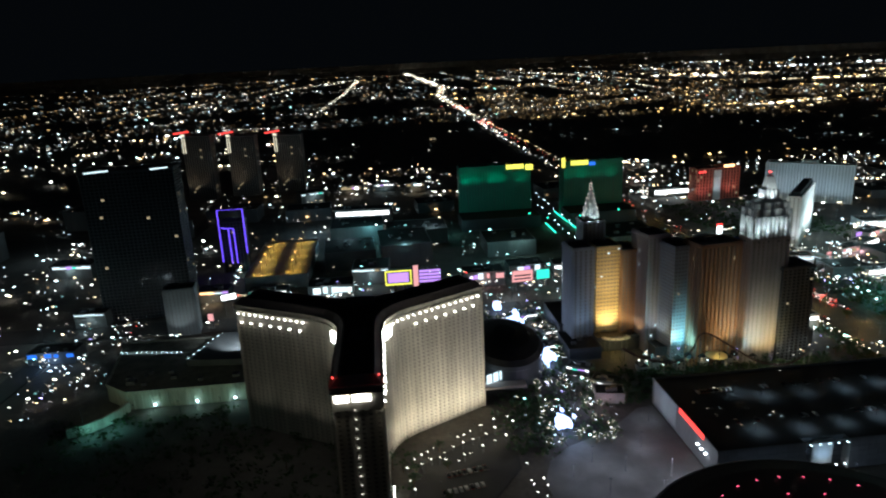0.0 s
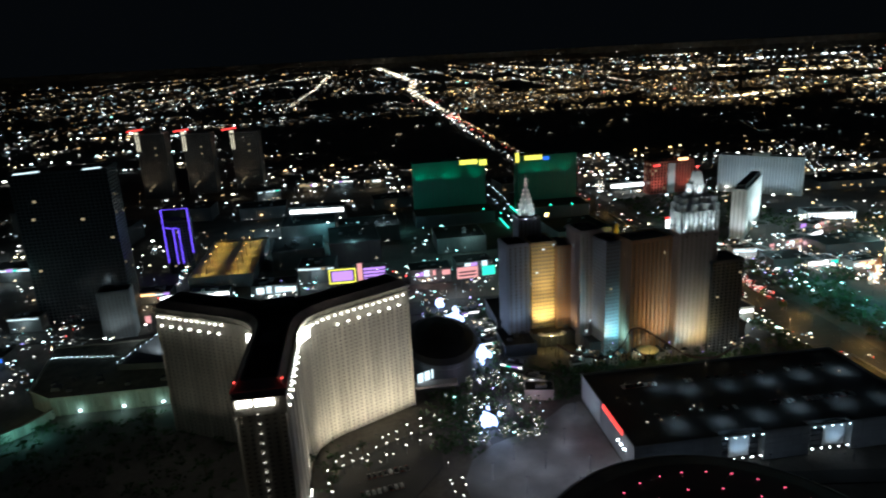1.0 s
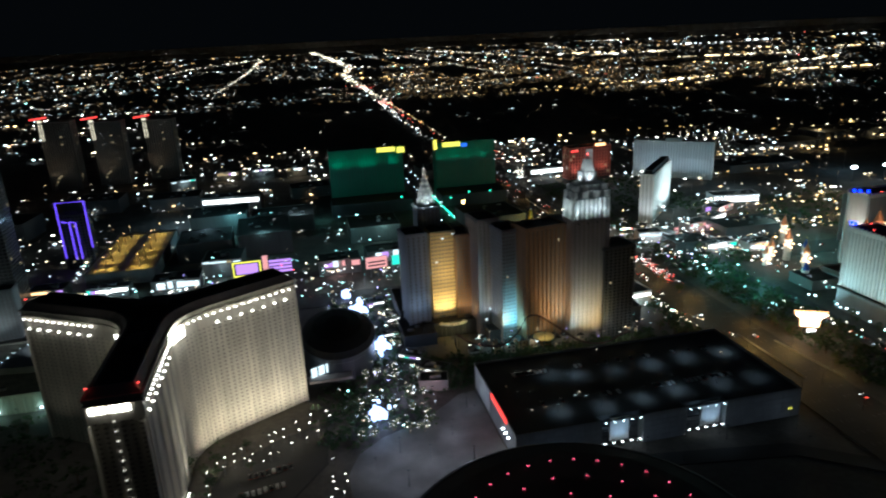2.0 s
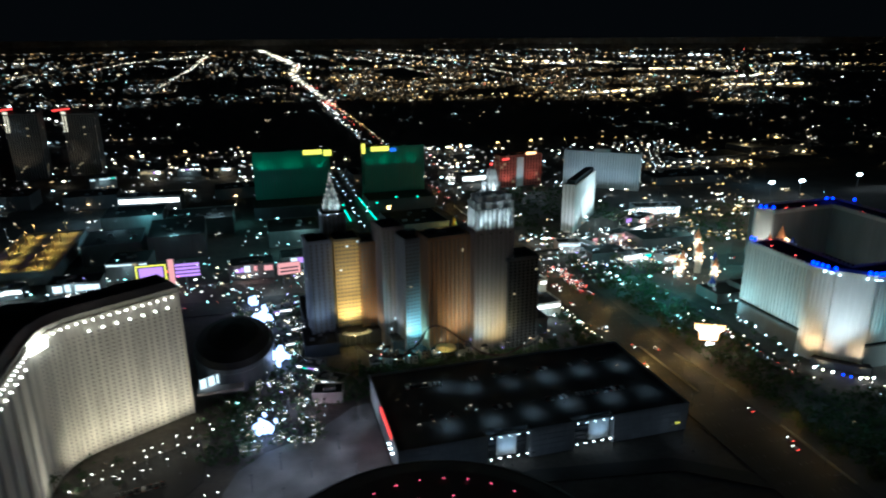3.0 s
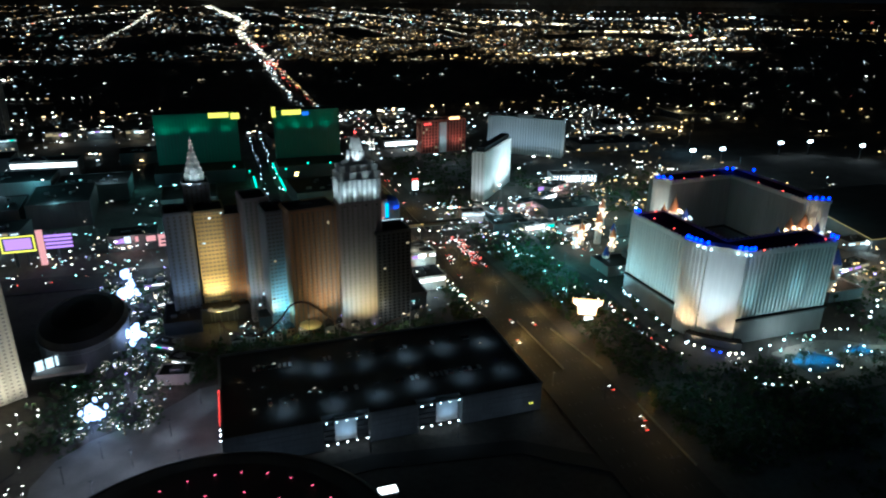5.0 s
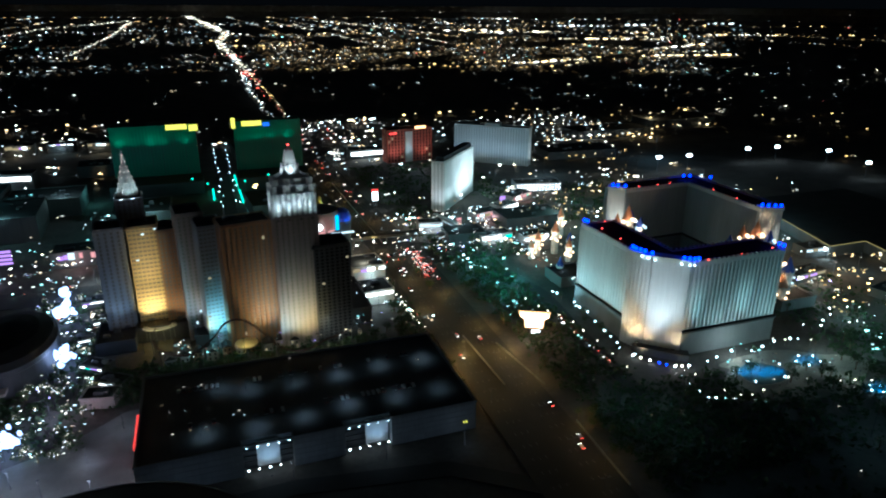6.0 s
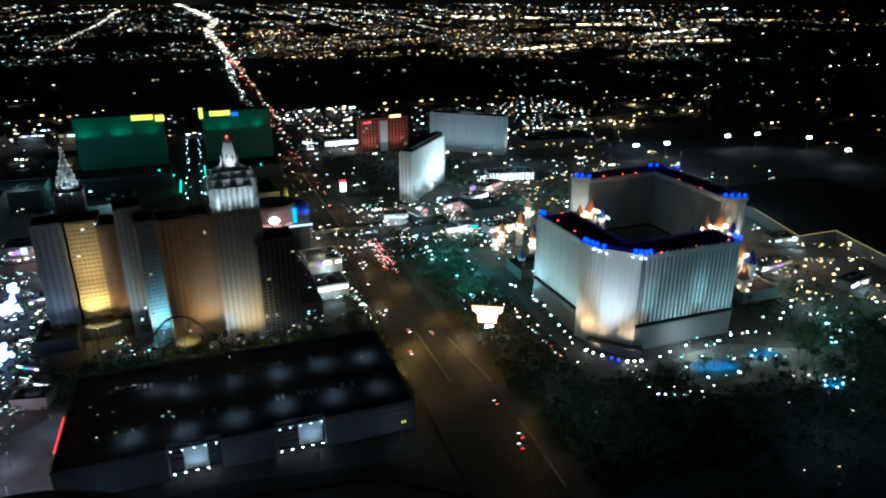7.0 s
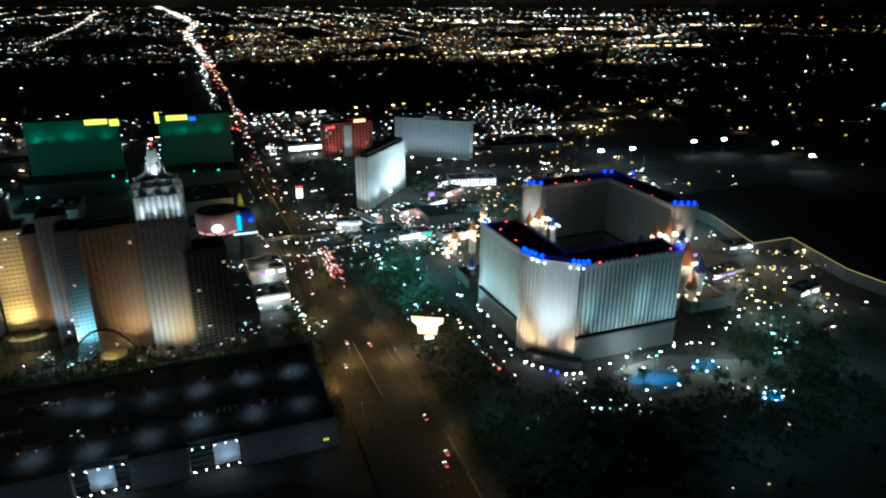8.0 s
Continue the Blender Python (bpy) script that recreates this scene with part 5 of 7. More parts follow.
for x, y, w, d, h, k, tn in ((520, 684, 34, 18, 10, "sign_pink", 14), (556, 706, 30, 18, 9, "sign_white", 24), (590, 744, 40, 20, 9, "sign_pink", 30), (446, 660, 26, 16, 12, "window_cool", -8), (500, 610, 36, 18, 9, "sign_white", 4), (540, 600, 30, 18, 8, "sign_orange", 4)):
    lit_hall(x, y, w, d, h, k, "low pale hall with a bright front", tn, 3.5, wall="rose_wall")
    flood((x + 6, y - d / 2 - 12, 2), (x, y - d / 2, 7), 2600, (1, 0.8, 0.8) if k == "sign_pink" else (0.9, 0.97, 1), 120, 0.95)


stone = block("hotel_tower", (-193, 602, 0), 26, 16, 44, "plain grey stone tower lit from its foot", "grey_wall", 6, 8, 14, pier=0.7, band=0.3, core="tint_glass", depth=0.3, clutter=1)
flood((-196, 578, 2), (-194, 594, 24), 3600, (0.85, 0.95, 0.95), 80, 0.95)
flood((-180, 584, 2), (-186, 594, 30), 1800, (0.9, 0.95, 0.9), 70, 0.95)


def lamp_grid():
    b = lit_hall(640, 786, 62, 26, 10, None, "open white garage with rows of lamps", -12, wall="grey_wall")
    for j in range(3):
        for k in range(14):
            put_mesh("deck_lamp", shared_ball("deck_lamp", 0.5, G["lamp"]), b, pose(-28 + 4.3 * k, -13.6, 2.2 + 3 * j))


lamp_grid()
# added fill lights that lift the dark streets and those roofs
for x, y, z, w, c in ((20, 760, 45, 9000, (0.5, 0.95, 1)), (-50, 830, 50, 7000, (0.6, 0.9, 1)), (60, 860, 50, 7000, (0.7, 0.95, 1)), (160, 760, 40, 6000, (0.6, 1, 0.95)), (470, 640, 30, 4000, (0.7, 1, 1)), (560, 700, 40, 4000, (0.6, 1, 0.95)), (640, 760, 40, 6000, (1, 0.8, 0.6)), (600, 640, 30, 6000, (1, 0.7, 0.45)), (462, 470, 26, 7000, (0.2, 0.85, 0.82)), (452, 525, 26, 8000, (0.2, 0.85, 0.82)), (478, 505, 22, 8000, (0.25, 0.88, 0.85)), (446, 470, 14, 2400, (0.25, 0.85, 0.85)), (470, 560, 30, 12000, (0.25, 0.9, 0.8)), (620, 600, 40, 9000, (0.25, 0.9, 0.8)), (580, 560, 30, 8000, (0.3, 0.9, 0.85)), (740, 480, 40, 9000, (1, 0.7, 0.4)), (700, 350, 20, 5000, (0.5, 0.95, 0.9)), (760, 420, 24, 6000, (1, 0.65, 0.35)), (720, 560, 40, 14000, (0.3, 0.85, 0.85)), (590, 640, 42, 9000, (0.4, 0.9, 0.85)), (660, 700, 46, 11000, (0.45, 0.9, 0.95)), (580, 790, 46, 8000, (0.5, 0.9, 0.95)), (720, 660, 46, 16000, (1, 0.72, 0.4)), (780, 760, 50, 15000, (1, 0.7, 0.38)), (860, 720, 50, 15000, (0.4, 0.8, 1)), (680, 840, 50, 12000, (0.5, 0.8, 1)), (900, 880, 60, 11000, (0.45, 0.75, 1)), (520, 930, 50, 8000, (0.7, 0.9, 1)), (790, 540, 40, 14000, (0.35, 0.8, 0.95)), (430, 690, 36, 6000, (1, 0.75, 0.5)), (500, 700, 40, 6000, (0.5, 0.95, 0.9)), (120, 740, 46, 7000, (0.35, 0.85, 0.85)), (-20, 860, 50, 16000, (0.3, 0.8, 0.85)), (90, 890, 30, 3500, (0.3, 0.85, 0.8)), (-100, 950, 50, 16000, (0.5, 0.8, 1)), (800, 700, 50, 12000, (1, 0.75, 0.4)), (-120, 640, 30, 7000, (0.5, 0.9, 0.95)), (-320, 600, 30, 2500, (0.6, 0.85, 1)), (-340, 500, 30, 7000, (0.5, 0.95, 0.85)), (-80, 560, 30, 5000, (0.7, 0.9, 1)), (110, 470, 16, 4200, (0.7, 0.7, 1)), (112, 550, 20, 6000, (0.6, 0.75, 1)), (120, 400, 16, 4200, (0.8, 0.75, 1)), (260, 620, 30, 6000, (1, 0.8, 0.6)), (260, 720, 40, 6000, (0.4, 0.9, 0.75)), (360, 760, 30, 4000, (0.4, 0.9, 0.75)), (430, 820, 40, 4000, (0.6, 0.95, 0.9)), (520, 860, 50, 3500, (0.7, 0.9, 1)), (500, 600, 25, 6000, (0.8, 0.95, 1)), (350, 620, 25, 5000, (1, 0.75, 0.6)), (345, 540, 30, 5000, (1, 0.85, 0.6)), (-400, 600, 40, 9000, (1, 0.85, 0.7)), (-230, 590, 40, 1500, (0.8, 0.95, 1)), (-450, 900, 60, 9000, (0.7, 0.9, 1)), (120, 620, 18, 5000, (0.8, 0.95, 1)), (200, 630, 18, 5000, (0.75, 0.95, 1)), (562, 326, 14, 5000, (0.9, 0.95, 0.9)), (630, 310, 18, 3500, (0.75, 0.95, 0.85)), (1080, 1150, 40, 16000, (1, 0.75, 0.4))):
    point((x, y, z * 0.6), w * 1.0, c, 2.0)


for x, y, w, d, h, k, tn in ((728, 424, 40, 16, 8, "window_warm", 8), (766, 372, 30, 14, 7, "sign_white", 12), (716, 470, 34, 16, 8, "sign_orange", 4), (790, 470, 36, 18, 9, "window_cool", -6)):
    lit_hall(x, y, w, d, h, k, "low hall behind a castle hotel with lit fronts", tn, 2.5)
# added teal fill lights over the dark planted ground and yards
for x, y, z, w, c in ((455, 262, 26, 1500, (0.4, 0.85, 0.9)), (570, 225, 28, 2000, (0.4, 0.8, 0.95)), (640, 235, 28, 2000, (0.4, 0.85, 0.9)), (700, 275, 26, 4000, (0.45, 0.85, 0.9)), (450, 300, 20, 1500, (0.4, 0.85, 0.85)), (720, 400, 16, 3500, (0.45, 0.9, 0.85)), (750, 345, 16, 3000, (0.4, 0.9, 0.85)), (790, 420, 18, 3500, (0.5, 0.85, 1)), (690, 330, 12, 2500, (0.5, 0.95, 0.9)), (655, 300, 12, 2200, (0.6, 0.9, 0.8)), (770, 520, 20, 7000, (1, 0.7, 0.4))):
    point((x, y, z), w, c, 1.5)


# ---- signs along the boulevard ----
def sign_group():
    b = thing("street_sign", (24, 652, 0), "yellow-framed and violet boulevard video signs", "sign", "boulevard signs")
    part("sign_frame", ring(bmesh.new(), rect(-29, -2, -1, 1), rect(-28, -3, -0.9, 0.9), 14, 15), G["sign_yellow"], b)
    part("yellow_edge", boxes((-29, -2, -0.6, -0.2, 14, 15.2), (-29, -2, -0.6, -0.2, 28, 29.2), (-29, -27.8, -0.6, -0.2, 14, 29), (-3.2, -2, -0.6, -0.2, 14, 29)), G["sign_yellow"], b, "yellow glowing frame")
    part("screen", boxes((-26, -5, -0.3, 0.5, 16.5, 26.5)), G["sign_purple"], b, "dim violet screen")
    part("pylon", boxes((0, 5, -1.5, 1.5, 0, 33)), G["sign_pink"], b, "glowing pink pylon")
    for j in range(4):
        part("sign_bar", boxes((6, 28, -0.8, 0.4, 15 + 3.6 * j, 17 + 3.6 * j)), G["sign_purple"], b, "violet glowing bar")
    part("post", boxes((-20, -18, 0, 1, 0, 14), (-10, -8, 0, 1, 0, 14), (14, 16, 0.6, 1.4, 0, 30)), M["steel"], b)


sign_group()


def board(x, y, z, w, h, key, label, turn=0.0, bars=0):
    b = thing("street_sign", (x, y, 0), label, "sign", "boulevard signs", turn=turn)
    part("post", boxes((-w * 0.3, -w * 0.3 + 0.6, 0.35, 0.95, 0, z + h * 0.8), (w * 0.3 - 0.6, w * 0.3, 0.35, 0.95, 0, z + h * 0.8)), M["steel"], b)
    part("cabinet", boxes((-w / 2 - 0.3, w / 2 + 0.3, -0.3, 0.3, z - 0.3, z + h + 0.3)), M["dark_wall"], b)
    part("sign_face", boxes((-w / 2, w / 2, -0.5, -0.31, z, z + h)), G[key], b, "glowing sign face")
    for k in range(bars):
        part("sign_bar", boxes((-w * 0.4, w * 0.4, -0.7, -0.52, z + h * (0.2 + 0.3 * k), z + h * (0.32 + 0.3 * k))), M["dark_wall"], b)
    return b


def flared_marquee():
    """A marquee that widens towards its top, white-hot with an orange rim, on two posts."""
    b = thing("street_sign", (443, 404, 0), "flared white-hot marquee with an orange rim", "sign", "boulevard signs", turn=-28)
    def flare(grow, y0, y1):
        bm = bmesh.new()
        pts = [(-6.2 - grow, 6.5 - grow), (6.2 + grow, 6.5 - grow), (7.0 + grow, 13), (10.5 + grow, 15.5), (10.8 + grow, 18 + grow), (-10.8 - grow, 18 + grow), (-10.5 - grow, 15.5), (-7.0 - grow, 13)]
        a = [bm.verts.new((x, y0, z)) for x, z in pts]
        c = [bm.verts.new((x, y1, z)) for x, z in pts]
        bm.faces.new(a)
        bm.faces.new(c[::-1])
        for i in range(8):
            bm.faces.new((a[i], a[(i + 1) % 8], c[(i + 1) % 8], c[i]))
        return bm
    part("cabinet", flare(0.5, -0.6, 1.0), G["sign_orange"], b, "glowing orange rim")
    part("sign_face", flare(-0.4, -0.9, -0.62), G["marquee"], b, "white-hot sign face")
    for k in range(9):
        put_mesh("bulb", shared_ball("bulb", 0.7, G["sign_orange"]), b, pose(-11 + 2.75 * k, -0.6, 19.2))
    for x in (-4.4, 3.6):
        part("post", boxes((x, x + 0.9, -0.4, 0.6, 0, 6.1)), M["dark_wall"], b)
    part("reader_board", boxes((-1.5, 4.5, -0.9, -0.5, 1.6, 4.6)), G["sign_white"], b, "small white reader board")


flared_marquee()
point((440, 392, 14), 3600, (1, 0.6, 0.3), 1.0)


def round_sign():
    """Casino corner: a broad pink-lit drum, a blue dome beside it, a cyan screen and a white oval one."""
    b = thing("round_sign_tower", (316, 602, 0), "round pink-lit casino drum with a blue dome and screens", "sign", "boulevard signs")
    part("shaft", lathe(bmesh.new(), [(18, 0), (18, 36)], 28), M["dark_wall"], b)
    part("drum", lathe(bmesh.new(), [(18.6, 36), (20, 38), (20, 52), (19, 54.5)], 32), M["rose_wall"], b, "pink-lit drum")
    part("drum_roof", lathe(bmesh.new(), [(18.8, 54.4), (10, 56), (1, 56.6)], 28), M["rose_wall"], b)
    part("side_tower", lathe(bmesh.new(), [(8.5, 0), (8.5, 44)], 20, 22, -4), M["dark_wall"], b)
    part("blue_dome", lathe(bmesh.new(), [(8.8, 44), (8.6, 48), (6.8, 52), (3.5, 54.6), (0.4, 55.4)], 20, 22, -4), M["slate_blue"], b, "blue dome under blue light")
    part("cyan_screen", boxes((-2.6, 2.6, -0.5, 0.3, 37, 51)), G["cyan"], b, "tall cyan glowing screen", pose(15, -13.5, 0, 0, 0, -12))
    part("oval_screen", lathe(bmesh.new(), [(0.3, -4.6), (2.6, -3.2), (3.6, 0), (2.6, 3.2), (0.3, 4.6)], 14), G["sign_white"], b, "white glowing oval screen", pose(-3, -20, 43, 0, 90, 0))
    part("ledge", boxes((10, 31, -16, -14.6, 33.6, 35)), G["window_cool"], b, "pale glowing ledge")
    for k in range(4):
        a = math.pi * (1.2 + 0.15 * k)
        put_mesh("drum_band", shared_box("drum_band", 7.0, 0.6, 1.4, G["sign_pink"]), b, pose(20.3 * math.cos(a), 20.3 * math.sin(a), 37.2, 0, 0, math.degrees(a) + 90), "thin pink glowing band")


round_sign()
for dx in (-16, 0, 14):
    flood((316 + dx * 1.3, 572, 34), (316 + dx * 0.8, 588, 47), 3800, (1, 0.36, 0.36), 80, 0.9, 0.6)
flood((344, 586, 42), (339, 595, 49), 4500, (0.05, 0.22, 1), 80, 0.9, 0.5)
board(136, 645, 10, 22, 12, "sign_pink", "pink and white boulevard sign", 5, 2)
board(160, 655, 8, 14, 10, "sign_teal", "green glowing boulevard sign", 5)
board(182, 640, 8, 12, 22, "sign_white", "tall white boulevard sign", 8, 2)
board(205, 652, 12, 20, 7, "sign_red", "red and white boulevard sign", 8)
board(478, 655, 6, 6, 8, "sign_pink", "narrow pink and white sign", 10, 2)
board(413, 771, 8, 7, 11, "sign_white", "narrow white avenue sign", 0, 1)
board(413, 772, 19.6, 8, 2.5, "sign_red", "red cap of a white avenue sign", 0)
board(560, 720, 6, 8, 8, "sign_purple", "violet glowing sign before a hotel", 10)
def lamp_cluster(x, y, z, r, n, key, label):
    """A round cluster of bulbs on a post."""
    b = thing("bulb_sign", (x, y, 0), label, "sign", "bulb signs")
    part("post", lathe(bmesh.new(), [(0.5, 0), (0.4, z)], 6), M["steel"], b)
    rng = random.Random(n)
    ball = shared_ball("bulb", 0.8, G[key])
    for _ in range(n):
        d = Vector((rng.gauss(0, 1), rng.gauss(0, 0.5), rng.gauss(0, 0.8))).normalized() * r * rng.uniform(0.3, 1)
        put_mesh("bulb", ball, b, pose(d.x, d.y, z + d.z))


lamp_cluster(411, 1010, 18, 8, 24, "cove", "cluster of warm bulbs on a tall post")
lamp_cluster(277, 850, 18, 4, 8, "sodium", "yellow bulb cluster on a post")
board(-196, 612, 22, 9, 5, "sign_orange", "orange glowing wall sign", 10)
board(-160, 640, 16, 14, 5, "sign_white", "white glowing angled sign", 24)
board(-170, 605, 8, 5, 7, "sign_pink", "pink glowing sign on a wall", 0)


def gold_statue():
    b = alone("statue", lathe(bmesh.new(), [(5, 0), (5, 5), (3, 6), (3.6, 10), (2.2, 14), (2.6, 17), (1, 20)], 10), M["gold"], "gilded statue on a round base", "statue")
    b.location = (345, 770, 0)
    point((340, 755, 8), 6000, (1, 0.7, 0.15), 0.5)


gold_statue()


# ---- footbridges at the crossing ----
def bridge(p, q, label, lit=True):
    p, q = Vector(p), Vector(q)
    u = (q - p).normalized()
    turn, ln = math.degrees(math.atan2(u.y, u.x)), (q - p).length
    b = thing("footbridge", (p.x, p.y, 0), label, "bridge", "footbridges", turn=turn)
    part("deck", boxes((0, ln, -2.4, 2.4, 6.2, 6.9)), M["concrete"], b)
    for s in (-2.4, 2.2):
        part("side_panel", boxes((0, ln, s, s + 0.2, 6.9, 8.2)), M["white_wall" if lit else "dusty_wall"], b)
        if not lit:
            continue
        part("light_band", boxes((0, ln, s + (-0.12 if s < 0 else 0.22), s + (0.0 - 0.02 if s < 0 else 0.34), 6.3, 6.8)), G["window_cool"], b, "pale light strip")
    part("roof", boxes((0, ln, -2.8, 2.8, 10, 10.4)), M["white_wall" if lit else "roof"], b)
    for x in (2, ln / 2, ln - 2):
        part("column", lathe(bmesh.new(), [(0.8, 0), (0.6, 6.2)], 8, x, 0), M["concrete"], b)
    for k in range(8):
        part("roof_post", boxes((ln * (k + 0.5) / 8 - 0.1, ln * (k + 0.5) / 8 + 0.1, -2.3, -2.1, 8.2, 10)), M["steel"], b)


bridge((462, 690), (474, 648), "covered footbridge with pale light strips")
bridge((474, 640), (440, 618), "covered footbridge with pale light strips over a boulevard")
bridge((356, 640), (428, 640), "dark covered footbridge over an avenue", False)


# ---- roof-edge line building beside the castle ----
def edge_building():
    b = thing("low_building", (900, 440, 0), "dark low building with a yellow roof-edge line", "building")
    poly = [(-60, -230), (100, -230), (100, 180), (-81, 180), (-81, 101), (-105, 17), (-58, 17), (-77, -61)]
    part("wall", prism(bmesh.new(), poly, 0, 11.4), M["dusty_wall"], b)
    part("roof", prism(bmesh.new(), offset(poly, -0.8), 11.4, 11.8), M["roof"], b)
    part("parapet", ring(bmesh.new(), offset(poly, 0.2), offset(poly, -0.7), 10.6, 12), M["dusty_wall"], b)
    o = offset(poly, 0.5)
    part("roof_line", tube(bmesh.new(), [(*o[k], 12) for k in (4, 5, 6, 7, 0)], 0.24, 5), G["yellow_line"], b, "thin yellow light line")


edge_building()


# ---- pools ----
def pool(x, y, rx, ry, seed, label):
    rng = random.Random(seed)
    rad = [rng.uniform(0.62, 1.2) for _ in range(9)]
    out = []
    for k in range(36):
        f = k / 4
        i = int(f)
        r = rad[i % 9] + (rad[(i + 1) % 9] - rad[i % 9]) * (f - i)
        out.append((rx * r * math.cos(TAU * k / 36), ry * r * math.sin(TAU * k / 36)))
    b = thing("swimming_pool", (x, y, 0), label, "pool", "lit pools")
    part("basin", prism(bmesh.new(), out, -0.55, -0.45), M["tile"], b)
    part("coping", ring(bmesh.new(), offset(out, 1.2), out, -0.55, 0.25), M["deck"], b)
    m = MESHES.get("water")
    if m is None:
        m = bpy.data.materials.new("pool_water")
        m.use_nodes = True
        p = m.node_tree.nodes["Principled BSDF"]
        p.inputs["Base Color"].default_value = (0.3, 0.7, 1, 1)
        p.inputs["Roughness"].default_value, p.inputs["IOR"].default_value = 0.05, 1.33
        p.inputs["Transmission Weight"].default_value = 1.0
        MESHES["water"] = m
    bm = bmesh.new()
    bm.faces.new([bm.verts.new((px, py, 0.0)) for px, py in out])
    w = part("water", bm, m, b, "clear lit pool water")
    w.visible_shadow = False
    for k in range(5):
        a = TAU * k / 5 + seed
        put_mesh("pool_lamp", shared_ball("pool_lamp", 0.6, G["cool"], 0.5), b, pose(rx * 0.95 * math.cos(a), ry * 0.95 * math.sin(a), 0.55))
    # blue floods added above the water in place of underwater lamps
    flood((x, y, 7), (x, y + 0.1, 0), 380 * rx, (0.03, 0.42, 1), 110, 0.6, 1.5)
    flood((x - rx * 0.5, y + ry * 0.2, 6), (x - rx * 0.5, y + ry * 0.21, 0), 380 * rx, (0.03, 0.42, 1), 100, 0.6, 1.5)
    flood((x + rx * 0.5, y - ry * 0.2, 6), (x + rx * 0.5, y - ry * 0.19, 0), 380 * rx, (0.03, 0.42, 1), 100, 0.6, 1.5)


def terrace():
    rng = random.Random(3)
    out = []
    for k in range(48):
        a = TAU * k / 48
        r = 1 + 0.12 * math.sin(3 * a + 1) + 0.08 * math.sin(7 * a) + rng.uniform(-0.03, 0.03)
        out.append((594 + 62 * r * math.cos(a - 0.35) * 0.94 + 10 * math.sin(a), 293 + 22 * r * math.sin(a) - 24 * math.cos(a)))
    slab("pavement", out, "deck", "sandy pool terrace among trees", "pavement", -0.2)


terrace()
pool(565, 305, 21, 14, 4, "irregular blue-lit swimming pool")
pool(608, 306, 10, 7, 8, "small blue-lit swimming pool")
pool(622, 262, 7, 5, 12, "small blue-lit round pool")
for x, y, w in ((556, 322, 1500), (578, 326, 1200), (598, 300, 1100), (612, 290, 900), (618, 274, 700)):
    point((x, y, 7), w, (0.75, 0.95, 0.85), 0.4)


# ---- trees ----
def tree_mesh(seed, h, spread, leaves):
    rng = random.Random(seed)
    bt = bmesh.new()
    lathe(bt, [(0.34, 0), (0.26, h * 0.3), (0.14, h * 0.62)], 6)
    for k in range(4):
        a = TAU * k / 4 + rng.random()
        tube(bt, [(0, 0, h * (0.32 + 0.06 * k)), (spread * 0.4 * math.cos(a), spread * 0.4 * math.sin(a), h * 0.6), (spread * 0.65 * math.cos(a), spread * 0.65 * math.sin(a), h * 0.78)], 0.09, 4)
    bl = bmesh.new()
    lobes = [(rng.uniform(-0.55, 0.55) * spread, rng.uniform(-0.55, 0.55) * spread, h * rng.uniform(0.5, 0.85), spread * rng.uniform(0.35, 0.6)) for _ in range(6)]
    for _ in range(leaves):
        cx, cy, cz, r = rng.choice(lobes)
        d = Vector((rng.gauss(0, 1), rng.gauss(0, 1), rng.gauss(0, 0.8))).normalized() * r * rng.uniform(0.55, 1.05)
        s = rng.uniform(0.25, 0.6)
        p = Vector((cx, cy, cz)) + d
        ax = [Vector((rng.gauss(0, 1), rng.gauss(0, 1), rng.gauss(0, 1))).normalized() * s for _ in range(3)]
        v = [bl.verts.new(p + q) for q in (ax[0], ax[1], ax[2], -0.8 * (ax[0] + ax[1] + ax[2]) / 1.7)]
        for f in ((0, 1, 2), (0, 3, 1), (1, 3, 2), (2, 3, 0)):
            bl.faces.new([v[i] for i in f])
    return bt, bl


def tree(seed, h, spread, leaves, label, fairy=False):
    t = thing("tree", (0, 0, 0), label, "tree", "lamp-lit trees" if fairy else "street trees")
    bt, bl = tree_mesh(seed, h, spread, leaves)
    part("trunk", bt, M["bark"], t)
    crown = part("crown", bl, M["leaf"], t)
    if fairy:
        rng = random.Random(seed + 50)
        bm = bmesh.new()
        for _ in range(16):
            a, r, z = rng.random() * TAU, spread * rng.uniform(0.3, 0.95), h * rng.uniform(0.35, 0.9)
            c = Vector((r * math.cos(a), r * math.sin(a), z))
            s = rng.uniform(0.15, 0.32)
            q = [bm.verts.new(c + Vector(p) * s) for p in ((1, 0, 0), (-1, 0, 0), (0, 1, 0), (0, -1, 0), (0, 0, 1), (0, 0, -1))]
            for i in (0, 1):
                for j in (2, 3):
                    for k in (4, 5):
                        bm.faces.new((q[i], q[j], q[k]))
        part("fairy_lights", bm, S["fairy"], crown, "small warm string lights")["kind"] = "stuff"
    return t


